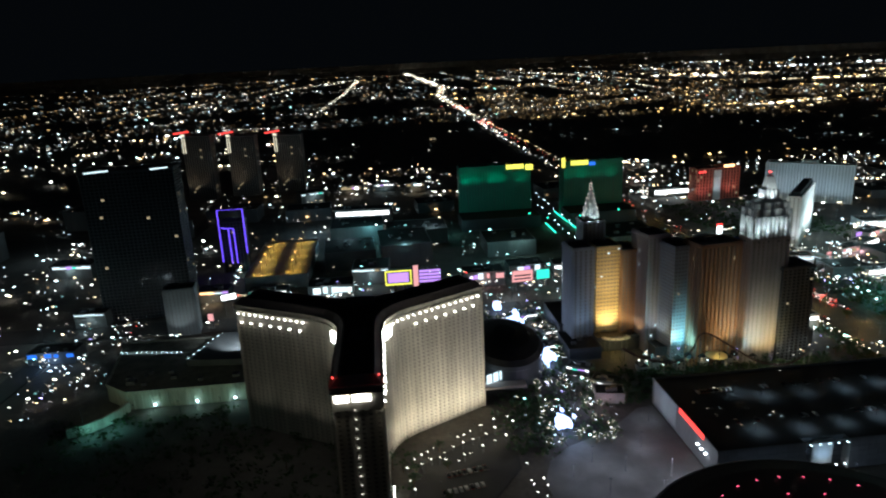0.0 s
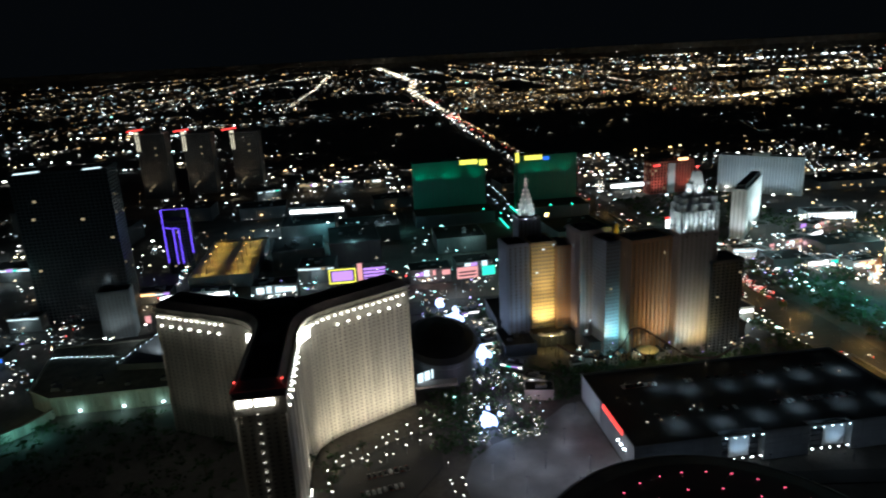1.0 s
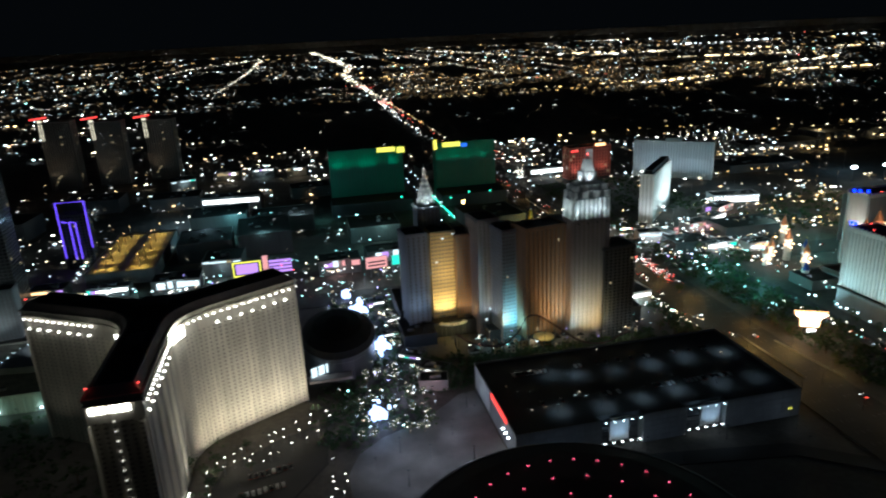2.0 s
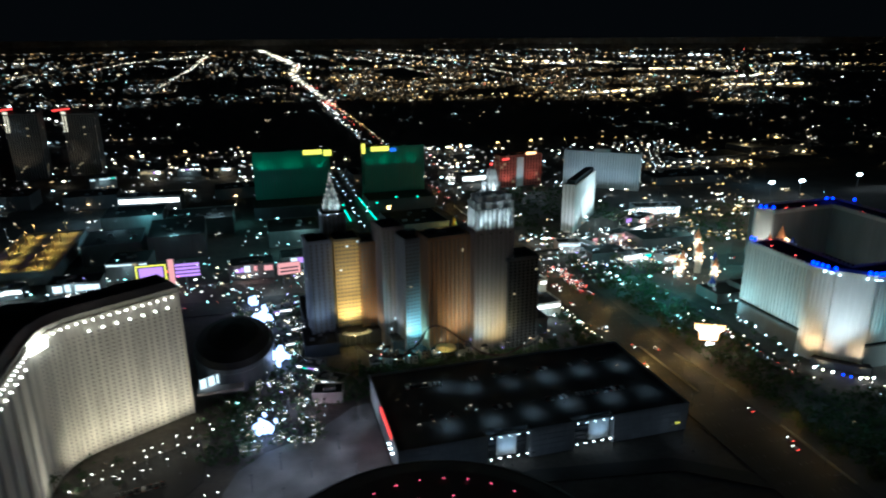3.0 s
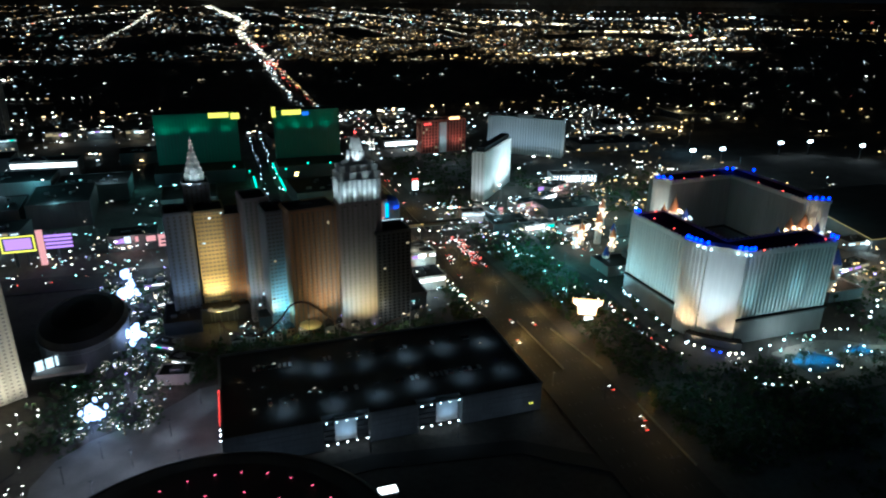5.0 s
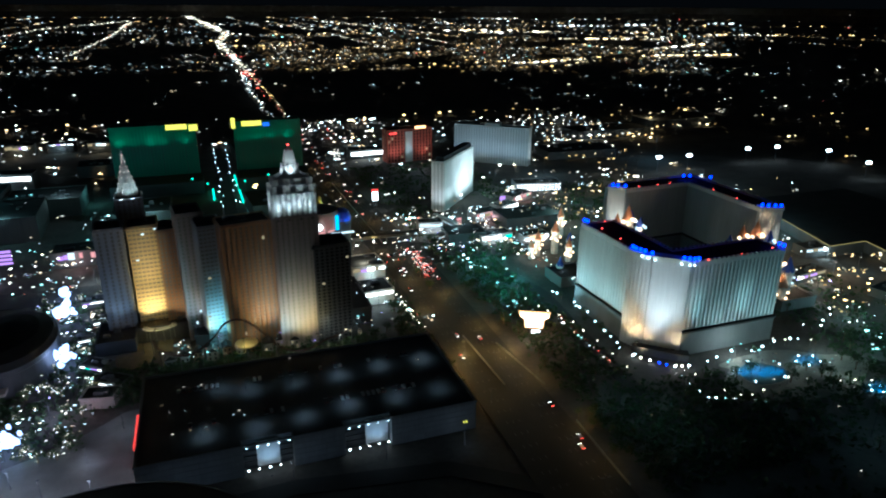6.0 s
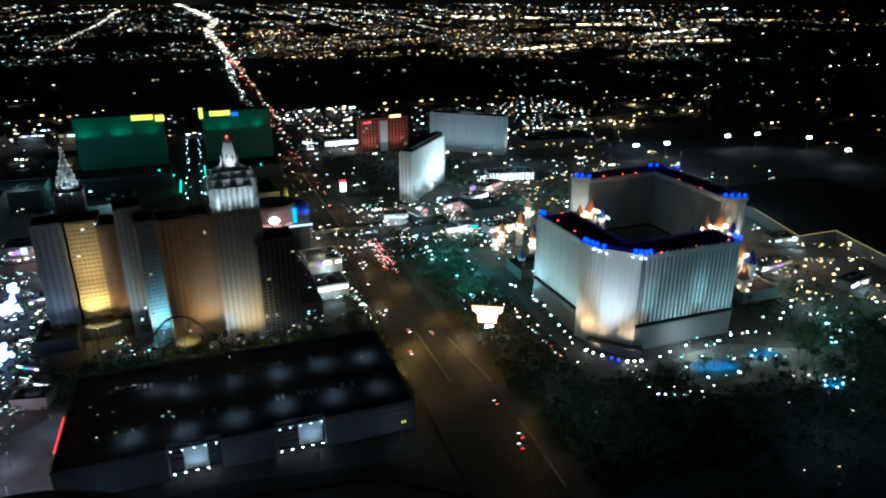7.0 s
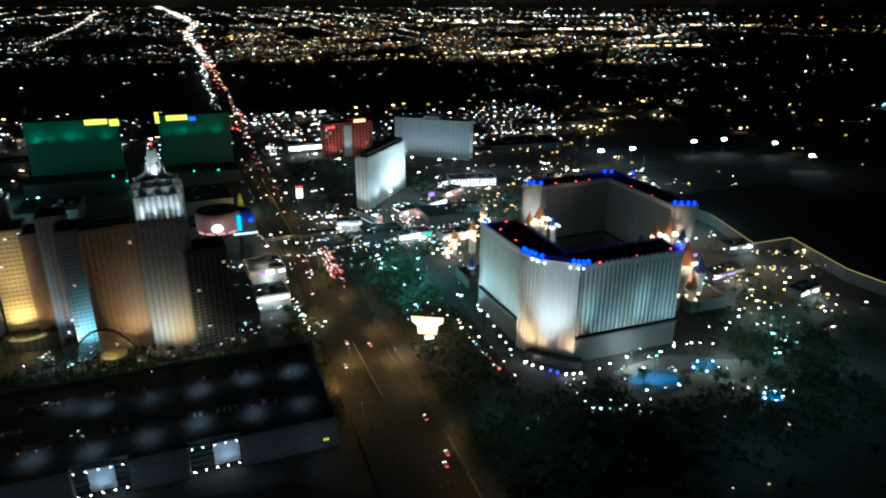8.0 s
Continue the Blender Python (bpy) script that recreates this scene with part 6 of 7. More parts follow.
def plant_trees():
    plain = [tree(11 + k, 8 + 1.6 * k, 3.4 + 0.5 * k, 150, "dark leafy street tree") for k in range(3)]
    fairy = [tree(31 + k, 7 + 1.2 * k, 3.2 + 0.4 * k, 130, "leafy promenade tree hung with lights", True) for k in range(2)]
    rng = random.Random(5)
    spots = []
    for _ in range(60):
        y = rng.uniform(356, 585)
        spots.append((112 + 6 * math.sin((y - 350) / 70) + rng.uniform(-24, 24), y, True))
    for x0, x1, y0, y1, n in ((430, 478, 420, 560, 24), (430, 462, 320, 400, 10), (430, 700, 235, 300, 22), (480, 496, 340, 460, 6), (540, 690, 270, 330, 22), (330, 362, 405, 480, 8), (-230, 0, 300, 440, 12), (430, 520, 560, 640, 14), (640, 760, 300, 420, 10), (-10, 55, 305, 370, 8), (500, 700, 140, 235, 8), (418, 436, 250, 560, 16), (352, 366, 405, 560, 12), (395, 398, 440, 545, 5), (140, 335, 402, 446, 46), (66, 96, 352, 420, 5), (440, 600, 800, 960, 6)):
        for _ in range(n):
            spots.append((rng.uniform(x0, x1), rng.uniform(y0, y1), False))
    used = set()
    for x, y, lit in spots:
        src = rng.choice(fairy if lit else plain)
        if src not in used:
            used.add(src)
            src.matrix_basis = pose(x, y, -0.2)
        else:
            c = copy_thing(src, pose(x, y, -0.2, 0, 0, rng.uniform(0, 360)) @ Matrix.Scale(1, 4))
            s = rng.uniform(0.75, 1.25)
            c.scale = (s, s, s * rng.uniform(0.85, 1.15))


plant_trees()


def shrubs():
    rng = random.Random(61)
    verts, faces = [], []
    for x0, x1, y0, y1, n in ((430, 540, 225, 318, 420), (430, 700, 225, 282, 420), (640, 720, 280, 330, 120), (430, 480, 320, 560, 420), (140, 335, 400, 450, 620), (66, 100, 350, 430, 90), (-240, 10, 290, 445, 420), (430, 520, 560, 640, 150), (640, 760, 300, 430, 160), (352, 368, 330, 560, 120), (80, 140, 360, 580, 240), (440, 760, 120, 225, 200), (425, 600, 780, 980, 420), (560, 800, 640, 800, 420), (430, 470, 640, 780, 90)):
        for _ in range(int(n * 1.7)):
            x, y, s = rng.uniform(x0, x1), rng.uniform(y0, y1), rng.choice((1.0, 1.5, 2.2, 3.0, 3.8))
            for _ in range(5):
                c = Vector((x + rng.gauss(0, s * 0.6), y + rng.gauss(0, s * 0.6), rng.uniform(0, s * 0.7) - 0.2))
                k = len(verts)
                for _ in range(4):
                    d = Vector((rng.gauss(0, 1), rng.gauss(0, 1), rng.gauss(0, 1))).normalized() * s * 0.6
                    verts.append(tuple(c + d))
                faces += [(k, k + 1, k + 2), (k, k + 3, k + 1), (k + 1, k + 3, k + 2), (k + 2, k + 3, k)]
    me = bpy.data.meshes.new("shrubs")
    me.from_pydata(verts, [], faces)
    me.materials.append(M["leaf"])
    tagged(new("shrubs", me), "dark low shrubs on planted ground", "shrubs", kind="stuff")


shrubs()


def small_house(x, y, w, d, h, mat, turn):
    b = thing("small_house", (x, y, 0), "narrow stage-set town house with a gable roof", "house", "stage-set houses", turn=turn)
    part("wall", boxes((-w / 2, w / 2, -d / 2, d / 2, 0, h)), M[mat], b)
    bm = bmesh.new()
    v = [bm.verts.new(p) for p in ((-w / 2 - 0.3, -d / 2 - 0.3, h), (w / 2 + 0.3, -d / 2 - 0.3, h), (0, -d / 2 - 0.3, h + w * 0.4), (-w / 2 - 0.3, d / 2 + 0.3, h), (w / 2 + 0.3, d / 2 + 0.3, h), (0, d / 2 + 0.3, h + w * 0.4))]
    for f in ((0, 1, 2), (3, 5, 4), (0, 2, 5, 3), (1, 4, 5, 2), (0, 3, 4, 1)):
        bm.faces.new([v[i] for i in f])
    part("gable_roof", bm, M["roof"], b)
    rng = random.Random(int(x * 3 + y))
    for j in range(int(h / 3.4)):
        for k in (-0.25, 0.25):
            lit = rng.random() < 0.3
            put_mesh("window", shared_box("window", 1.2, 0.12, 1.7, G["window_warm"] if lit else M["glass"]), b, pose(k * w, -d / 2 - 0.03, 1.2 + 3.3 * j), "lit window" if lit else "")


rng_house = random.Random(40)
for k in range(15):
    small_house(186 + 9.4 * k, 448 + rng_house.uniform(-4, 4), rng_house.uniform(5.5, 7.5), 8, rng_house.uniform(4.5, 7.5), rng_house.choice(("rose_wall", "brown_wall", "grey_wall", "stucco")), rng_house.uniform(-6, 6))
canopy = thing("canopy", (237, 434, 0), "small round ochre canopy under an added yellow lamp", "canopy")
# ochre render carries part of the yellow light; the added lamp stands above
part("canopy_roof", lathe(bmesh.new(), [(8, 14), (7.6, 14.6), (4, 15.4), (0.3, 15.8)], 14), M["yellow_wall"], canopy)
part("canopy_post", lathe(bmesh.new(), [(0.5, 0), (0.4, 14)], 8), M["steel"], canopy)
point((235, 426, 21), 1500, (1, 0.8, 0.3), 0.5)
for x, y, w, c in ((190, 440, 900, (0.7, 0.95, 1)), (200, 452, 700, (1, 0.8, 0.5)), (258, 436, 700, (1, 0.8, 0.5)), (292, 432, 900, (1, 0.9, 0.7)), (318, 440, 900, (0.8, 0.95, 1)), (206, 434, 700, (0.4, 0.9, 0.9)), (244, 446, 600, (1, 0.7, 0.4))):
    point((x, y, 15), w * 0.5, c, 0.5)


# ---- glowing sculptures on the promenade ----
def plume(x, y, h, r, turn, label):
    b = thing("light_sculpture", (x, y, 0), label, "sculpture", "promenade sculptures", turn=turn)
    part("stem", lathe(bmesh.new(), [(0.7, 0), (0.4, h * 0.45)], 8), M["steel"], b)
    rng = random.Random(int(x))
    put_mesh("glow_core", shared_ball("glow_core", round(r * 0.5, 1), G["plume"], 1.25), b, pose(0, 0, h * 0.5), "blue-white glowing core")
    for k in range(13):
        a, q = TAU * k / 13 * 3, r * rng.uniform(0.35, 0.85)
        size = rng.choice((1.2, 1.7, 2.3))
        put_mesh("petal", shared_ball("petal", size, G["plume"], 1.5), b, pose(q * math.cos(a), q * math.sin(a), h * rng.uniform(0.25, 0.9), rng.uniform(-40, 40), rng.uniform(-40, 40), 0), "blue-white glowing petal")


plume(104, 373, 15, 8.5, 0, "blue-white glowing petal sculpture")
plume(118, 469, 13, 7.5, 30, "blue-white glowing petal sculpture")
plume(107, 545, 17, 10, 50, "tall blue-white glowing petal sculpture")
plume(100, 592, 9, 4, 70, "blue-white glowing petal sculpture beside a boulevard")
for x, y in ((104, 364), (118, 460), (107, 536), (100, 584)):
    point((x, y, 12), 4200, (0.62, 0.7, 1), 0.8)
for x, y, w, t in ((140, 455, 18, -35), (152, 430, 20, -35), (128, 500, 12, 10), (134, 530, 14, 20), (124, 570, 16, 5)):
    b = lit_hall(x, y, w, 12, 5, "sign_white", "small kiosk with a glowing edge", t, 0.9)


lit_hall(147, 410, 20, 14, 7, None, "low rose-coloured kiosk by a promenade", -12, wall="rose_wall")
point((143, 396, 7), 500, (1, 0.6, 0.7), 0.5)


# ---- street lamps ----
def street_lamp(x, y, h, key, label, group, two=True):
    b = thing("street_lamp", (x, y, -0.02), label, "street lamp", group)
    part("pole", lathe(bmesh.new(), [(0.16, 0), (0.08, h)], 6), M["dark_wall"], b)
    arms = (-1, 1) if two else (1,)
    for s in arms:
        arm = part("arm", tube(bmesh.new(), [(0, 0, h - 0.2), (s * 1.2, 0, h + 0.2), (s * 2, 0, h + 0.2)], 0.08, 4), M["steel"], b)
        put_mesh("lamp_head", shared_box("lamp_head", 0.9, 0.5, 0.08, G[key]), arm, pose(s * 2, 0, h + 0.03))
        put_mesh("lamp_cover", shared_box("lamp_cover", 1.9, 1.3, 0.25, M["dark_wall"]), arm, pose(s * 2, 0, h + 0.12))
    return b


def globe_lamp(x, y, h, key, label, group, r=0.55):
    b = thing("street_lamp", (x, y, -0.05), label, "street lamp", group)
    part("pole", lathe(bmesh.new(), [(0.16, 0), (0.09, h)], 6), M["steel"], b)
    put_mesh("globe", shared_ball("globe", r, G[key]), b, pose(0, 0, h + r * 0.8))
    return b


def place_lamps():
    rng = random.Random(9)
    a = street_lamp(397, 200, 11, "sodium", "tall sodium street lamp on an avenue median", "avenue lamps")
    for k in range(1, 14):
        y = 200 + 34 * k
        copy_thing(a, pose(397 if y < 640 else 388 - (y - 640) * 0.01, y, -0.02))
    lines = [("cool", 0.6, [((488, 462), (496, 440), (489, 360), (497, 334)), ((533, 322), (625, 328))], 8.0, 6, "white globe lamp beside a castle hotel", "castle lamps"),
             ("warm", 0.42, [((462, 458), (477, 400), (480, 330)), ((512, 326), (516, 296), (532, 280), (552, 278)), ((600, 334), (640, 318)), ((560, 288), (600, 276), (640, 254))], 7.5, 4.5, "small warm path lamp", "path lamps"),
             ("warm", 0.4, [((350, 545), (362, 490), (366, 430))], 7.0, 5, "small warm sidewalk lamp", "sidewalk lamps"),
             ("bulb", 0.3, [((2, 344), (14, 362), (74, 394)), ((10, 346), (24, 358), (76, 384)), ((24, 346), (70, 370)), ((70, 296), (74, 342)), ((78, 300), (80, 330)), ((4, 316), (6, 334))], 6.5, 4.5, "small white forecourt lamp", "forecourt lamps"),
             ("lamp", 0.5, [((660, 340), (690, 360), (720, 350)), ((640, 345), (655, 330))], 12, 6, "white globe lamp in a yard", "yard lamps"),
             ("sodium", 0.5, [((700, 372), (740, 380))], 10, 6, "amber globe lamp in a yard", "yard lamps")]
    for key, r, paths, step, h, label, group in lines:
        src = None
        for path in paths:
            for p, q in zip(path, path[1:]):
                p, q = Vector(p), Vector(q)
                n = max(1, round((q - p).length / step))
                for k in range(n):
                    c = p.lerp(q, (k + 0.25) / n)
                    if rng.random() < (0.34 if group == "path lamps" else 0.14):
                        continue
                    c += Vector((rng.uniform(-2.2, 2.2), rng.uniform(-2.2, 2.2)))
                    if src is None:
                        src = globe_lamp(c.x, c.y, h, key, label, group, r)
                    else:
                        other = copy_thing(src, pose(c.x, c.y, -0.05))
                        f = rng.uniform(0.62, 1.2)
                        other.scale = (f, f, f)
    src = globe_lamp(237, 800, 9, "cool", "white globe street lamp between green hotels", "green street lamps", 0.5)
    for k in range(1, 22):
        copy_thing(src, pose(237 + 17 * (k % 2) + rng.uniform(-3, 3), 800 + 34 * (k // 2) + rng.uniform(-14, 14), -0.05))
    roof = street_lamp(0, 0, 8, "cool", "shielded lamp post on a garage roof", "garage roof lamps", False)
    spots = [(208, 327), (235, 325), (261, 327), (286, 331), (315, 330), (341, 330), (218, 372), (234, 366), (261, 365), (288, 365), (314, 368), (342, 367)]
    roof.matrix_basis = pose(spots[0][0] - 2, spots[0][1], 17.8)
    for x, y in spots[1:]:
        copy_thing(roof, pose(x - 2, y, 17.8))
    for x, y in spots:
        d = bpy.data.lights.new("lamp_light", "SPOT")
        d.energy, d.color, d.spot_size, d.spot_blend, d.shadow_soft_size = rng.uniform(650, 1500), (0.6, 0.8, 1), radians(140), 1.0, 0.3
        ob = new("lamp_light", d)
        ob.location = (x, y, 25.4)
        tagged(ob, "cool light of a garage roof lamp", "lamp", "garage roof lamps")


place_lamps()
for x, y, w in ((410, 254, 900), (418, 290, 2200), (376, 330, 1000), (366, 366, 6500), (415, 348, 2800), (384, 396, 8500), (413, 385, 8500), (412, 432, 5200), (376, 470, 5600), (404, 498, 5600), (388, 535, 4600), (402, 585, 5600), (372, 610, 3800), (380, 640, 4200), (395, 720, 4200), (384, 820, 4200), (384, 900, 3800), (380, 1000, 3800)):
    point((x, y, 9.6), w * 0.8, (1, 0.56, 0.15), 0.4)
for x, y, w in ((22, 350, 500), (48, 364, 600), (66, 376, 500), (12, 344, 400)):
    point((x, y, 7), w, (1, 0.8, 0.55), 0.4)


# a bright white lamp, made as a glowing panel on an added stand
gate = thing("gate_canopy", (250, 262, 0), "bright white lamp built as a glowing panel on posts", "canopy")
part("canopy_roof", boxes((-5, 5, -3, 3, 5, 5.5)), M["steel"], gate)
part("light_panel", boxes((-4.6, 4.6, -2.6, 2.6, 5.5, 5.7)), G["sign_white"], gate, "bright white panel")
for px, py in ((-4, -2), (4, -2), (-4, 2), (4, 2)):
    part("post", boxes((px - 0.15, px + 0.15, py - 0.15, py + 0.15, 0, 5)), M["steel"], gate)


# ---- stadium lamps ----
def mast(x, y):
    b = thing("floodlight_mast", (x, y, -0.5), "tall mast with a bank of white floodlights", "floodlight", "floodlight masts")
    part("pole", lathe(bmesh.new(), [(0.5, 0), (0.3, 22)], 8), M["steel"], b)
    part("bank", boxes((-4, 4, -0.3, 0.3, 20.5, 25)), M["steel"], b)
    # balls far larger than lamps, to imitate their glare
    for k in range(3):
        put_mesh("flood_lamp", shared_ball("flood_lamp", 2.2, G["stadium"]), b, pose(-2.6 + 2.6 * k, -1.6, 22.8))


for x, y in ((856, 815), (908, 812), (1030, 824), (1085, 820), (1140, 772), (1122, 688)):
    mast(x, y)


# ---- cars ----
def car(paint, label, group="cars in traffic", on=True):
    b = thing("car", (0, 0, 0), label, "car", group)
    bm = bmesh.new()
    prof = [(-2.2, 0.35), (2.2, 0.35), (2.25, 0.75), (1.2, 0.9), (0.5, 1.42), (-1.1, 1.45), (-1.9, 0.95), (-2.25, 0.85)]
    lo = [bm.verts.new((-0.85, y, z)) for y, z in prof]
    hi = [bm.verts.new((0.85, y, z)) for y, z in prof]
    bm.faces.new(lo)
    bm.faces.new(hi[::-1])
    for i in range(8):
        bm.faces.new((lo[i], lo[(i + 1) % 8], hi[(i + 1) % 8], hi[i]))
    body = part("body", bm, M[paint], b)
    for x in (-0.8, 0.8):
        for y in (-1.35, 1.35):
            w = part("wheel", lathe(bmesh.new(), [(0.33, -0.1), (0.33, 0.1)], 8), M["rubber"], b, "", pose(x, y, 0.33, 0, 90, 0))
    for x in (-0.6, 0.6):
        put_mesh("headlight", shared_box("headlight", 0.5, 0.2, 0.4, G["head"] if on else M["white_wall"]), body, pose(x, 2.3, 0.5))
        put_mesh("taillight", shared_box("taillight", 0.5, 0.2, 0.4, G["tail"] if on else M["red_wall"]), body, pose(x, -2.3, 0.6))
    return b


def traffic():
    rng = random.Random(21)
    src = [car("car_dark", "dark saloon car with its lamps on"), car("car_light", "silver saloon car with its lamps on")]
    fresh = [True, True]
    jobs = []
    for _ in range(36):
        y = rng.choice([rng.uniform(540, 585), rng.uniform(640, 1050), rng.uniform(420, 640), rng.uniform(640, 1000), rng.uniform(230, 520)])
        side = rng.choice((-1, 1))
        jobs.append((395 + side * rng.choice((7.5, 11.5, 15.5)) - max(0, y - 600) * 0.035, y, 0 if side > 0 else 180))
    for _ in range(26):
        jobs.append((404 + rng.choice((0, 4, 8)), rng.uniform(540, 610), 0))
    for _ in range(30):
        x = rng.uniform(-280, 700)
        side = rng.choice((-1, 1))
        jobs.append((x, 607 - (x - 60) * 0.035 + side * rng.choice((4, 8, 12)), 90 if side < 0 else -90))
    for x, y, turn in jobs:
        k = rng.randrange(2)
        m = pose(x, y, 0.0, 0, 0, turn + rng.uniform(-2, 2))
        if fresh[k]:
            src[k].matrix_basis, fresh[k] = m, False
        else:
            copy_thing(src[k], m)


traffic()


def parked():
    rng = random.Random(33)
    src = [car("car_dark", "parked dark saloon car, lamps off", "parked cars", False), car("car_light", "parked silver saloon car, lamps off", "parked cars", False)]
    fresh = [True, True]
    jobs = [(22 + 3.2 * k, 322 + 0.6 * k, 0.0, 8) for k in range(8)] + [(26 + 3.2 * k, 338 + 0.6 * k, 0.0, 8) for k in range(8)] + [(182 + 3.1 * k, 338, 17.8, 0) for k in range(3, 50) if rng.random() < 0.4] + [(182 + 3.1 * k, 376, 17.8, 0) for k in range(3, 50) if rng.random() < 0.35]
    for x, y, z, turn in jobs:
        k = rng.randrange(2)
        m = pose(x, y, z, 0, 0, turn + rng.choice((0, 180)))
        if fresh[k]:
            src[k].matrix_basis, fresh[k] = m, False
        else:
            copy_thing(src[k], m)


parked()


# ---- lamps of the city, past counting ----
OCTA = np.array([(1, 0, 0), (-1, 0, 0), (0, 1, 0), (0, -1, 0), (0, 0, 1), (0, 0, -1)], float)
FACES = [(0, 2, 4), (2, 1, 4), (1, 3, 4), (3, 0, 4), (2, 0, 5), (1, 2, 5), (3, 1, 5), (0, 3, 5)]


def lamps(name, pts, key, label, size=0.00075, flat=1.0, low=0.22):
    """Lamps at (x, y, height) on the plain, enlarged with distance to show in the camera's view."""
    verts, faces = [], []
    rng = random.Random(len(pts))
    for x, y, z in pts:
        for x0, x1, y0, y1, h in HALLS:
            if x0 < x < x1 and y0 < y < y1:
                if rng.random() < 0.25:
                    z = h + 1.2
                else:
                    y = y0 - rng.uniform(0.5, 9)
                    z = min(z, h)
        p = np.array(earth(x, y, z))
        d = math.hypot(p[0] - CENTRE[0], p[1])
        s = max(low, d * size * rng.choice((0.4, 0.5, 0.6, 0.75, 1.0, 1.3, 1.7)))
        n = len(verts)
        # stretched sideways to imitate lamps blurred into streaks
        verts += [tuple(p + OCTA[k] * s * np.array((1.7 * flat, 1.2, 0.6))) for k in range(6)]
        faces += [tuple(n + i for i in f) for f in FACES]
    me = bpy.data.meshes.new(name)
    me.from_pydata(verts, [], faces)
    me.materials.append(S[key])
    ob = new(name, me)
    return tagged(ob, label, "city lights", kind="stuff")


R = random.Random(77)


def scatter(x0, x1, y0, y1, n, z=(4, 9)):
    out = []
    while len(out) < n:
        x, y, h = R.uniform(x0, x1), R.uniform(y0, y1), R.uniform(*z)
        out.append((x, y, h))
        if R.random() < 0.4:
            wide = (x1 - x0) * 0.03 + 2
            out += [(x + R.gauss(0, wide), y + R.gauss(0, 3), h + R.uniform(-0.5, 0.5)) for _ in range(R.randrange(1, 5))]
    return out[:n]


def along(line, step, jitter, keep=1.0, z=(6, 10)):
    out = []
    for p, q in zip(line, line[1:]):
        ln = math.hypot(q[0] - p[0], q[1] - p[1])
        n = max(1, int(ln / step))
        for k in range(n):
            if R.random() < keep:
                f = (k + R.random()) / n
                out.append((p[0] + (q[0] - p[0]) * f + R.gauss(0, jitter), p[1] + (q[1] - p[1]) * f + R.gauss(0, jitter), R.uniform(*z)))
    return out


def rows(x0, x1, y0, y1, nx, ny, keep=0.85, z=(8, 9)):
    """Car-park lamps in loose rows."""
    return [(x0 + (x1 - x0) * (i + R.uniform(-0.15, 0.15)) / nx, y0 + (y1 - y0) * (j + R.uniform(-0.15, 0.15)) / ny, R.uniform(*z)) for i in range(nx) for j in range(ny) if R.random() < keep]


def polar(n, d0, d1, a0=-48, a1=58):
    """Spread so that they lie evenly between the near and far edge as seen from above the boulevard."""
    out = []
    for _ in range(n):
        u = R.random()
        d = 1 / (1 / d0 + (1 / d1 - 1 / d0) * u)
        a = radians(R.uniform(a0, a1))
        out.append((CENTRE[0] + d * math.sin(a), d * math.cos(a), R.uniform(4, 9)))
    return out


def clusters(n, d0, d1, a0, a1, wide, count):
    """Lots and malls: short rows of lamps strung out across the view."""
    out = []
    for _ in range(n):
        cx, cy, _z = polar(1, d0, d1, a0, a1)[0]
        d = math.hypot(cx - CENTRE[0], cy)
        wx, wy = d * wide * R.uniform(0.4, 1.5), d * wide * R.uniform(0.05, 0.5)
        for _ in range(R.randrange(*count)):
            out.append((cx + R.gauss(0, wx), cy + R.gauss(0, wy), 8))
    return out


def patchy(pts, low=-0.08):
    """Leaves dark quarters between the lit ones."""
    out = []
    for x, y, z in pts:
        d = math.hypot(x - CENTRE[0], y)
        a = math.atan2(x - CENTRE[0], y)
        if noise.noise(Vector((a * 11, math.log(d) * 9, 3.3))) > low:
            out.append((x, y, z))
    return out


def streets(lines, step, jitter, keep=0.9):
    """Lamps along several streets; the step grows with distance as one lamp hides the next."""
    out = []
    for line in lines:
        for p, q in zip(line, line[1:]):
            d = math.hypot((p[0] + q[0]) / 2 - CENTRE[0], (p[1] + q[1]) / 2)
            out += along([p, q], d * step, d * jitter, keep)
    return out


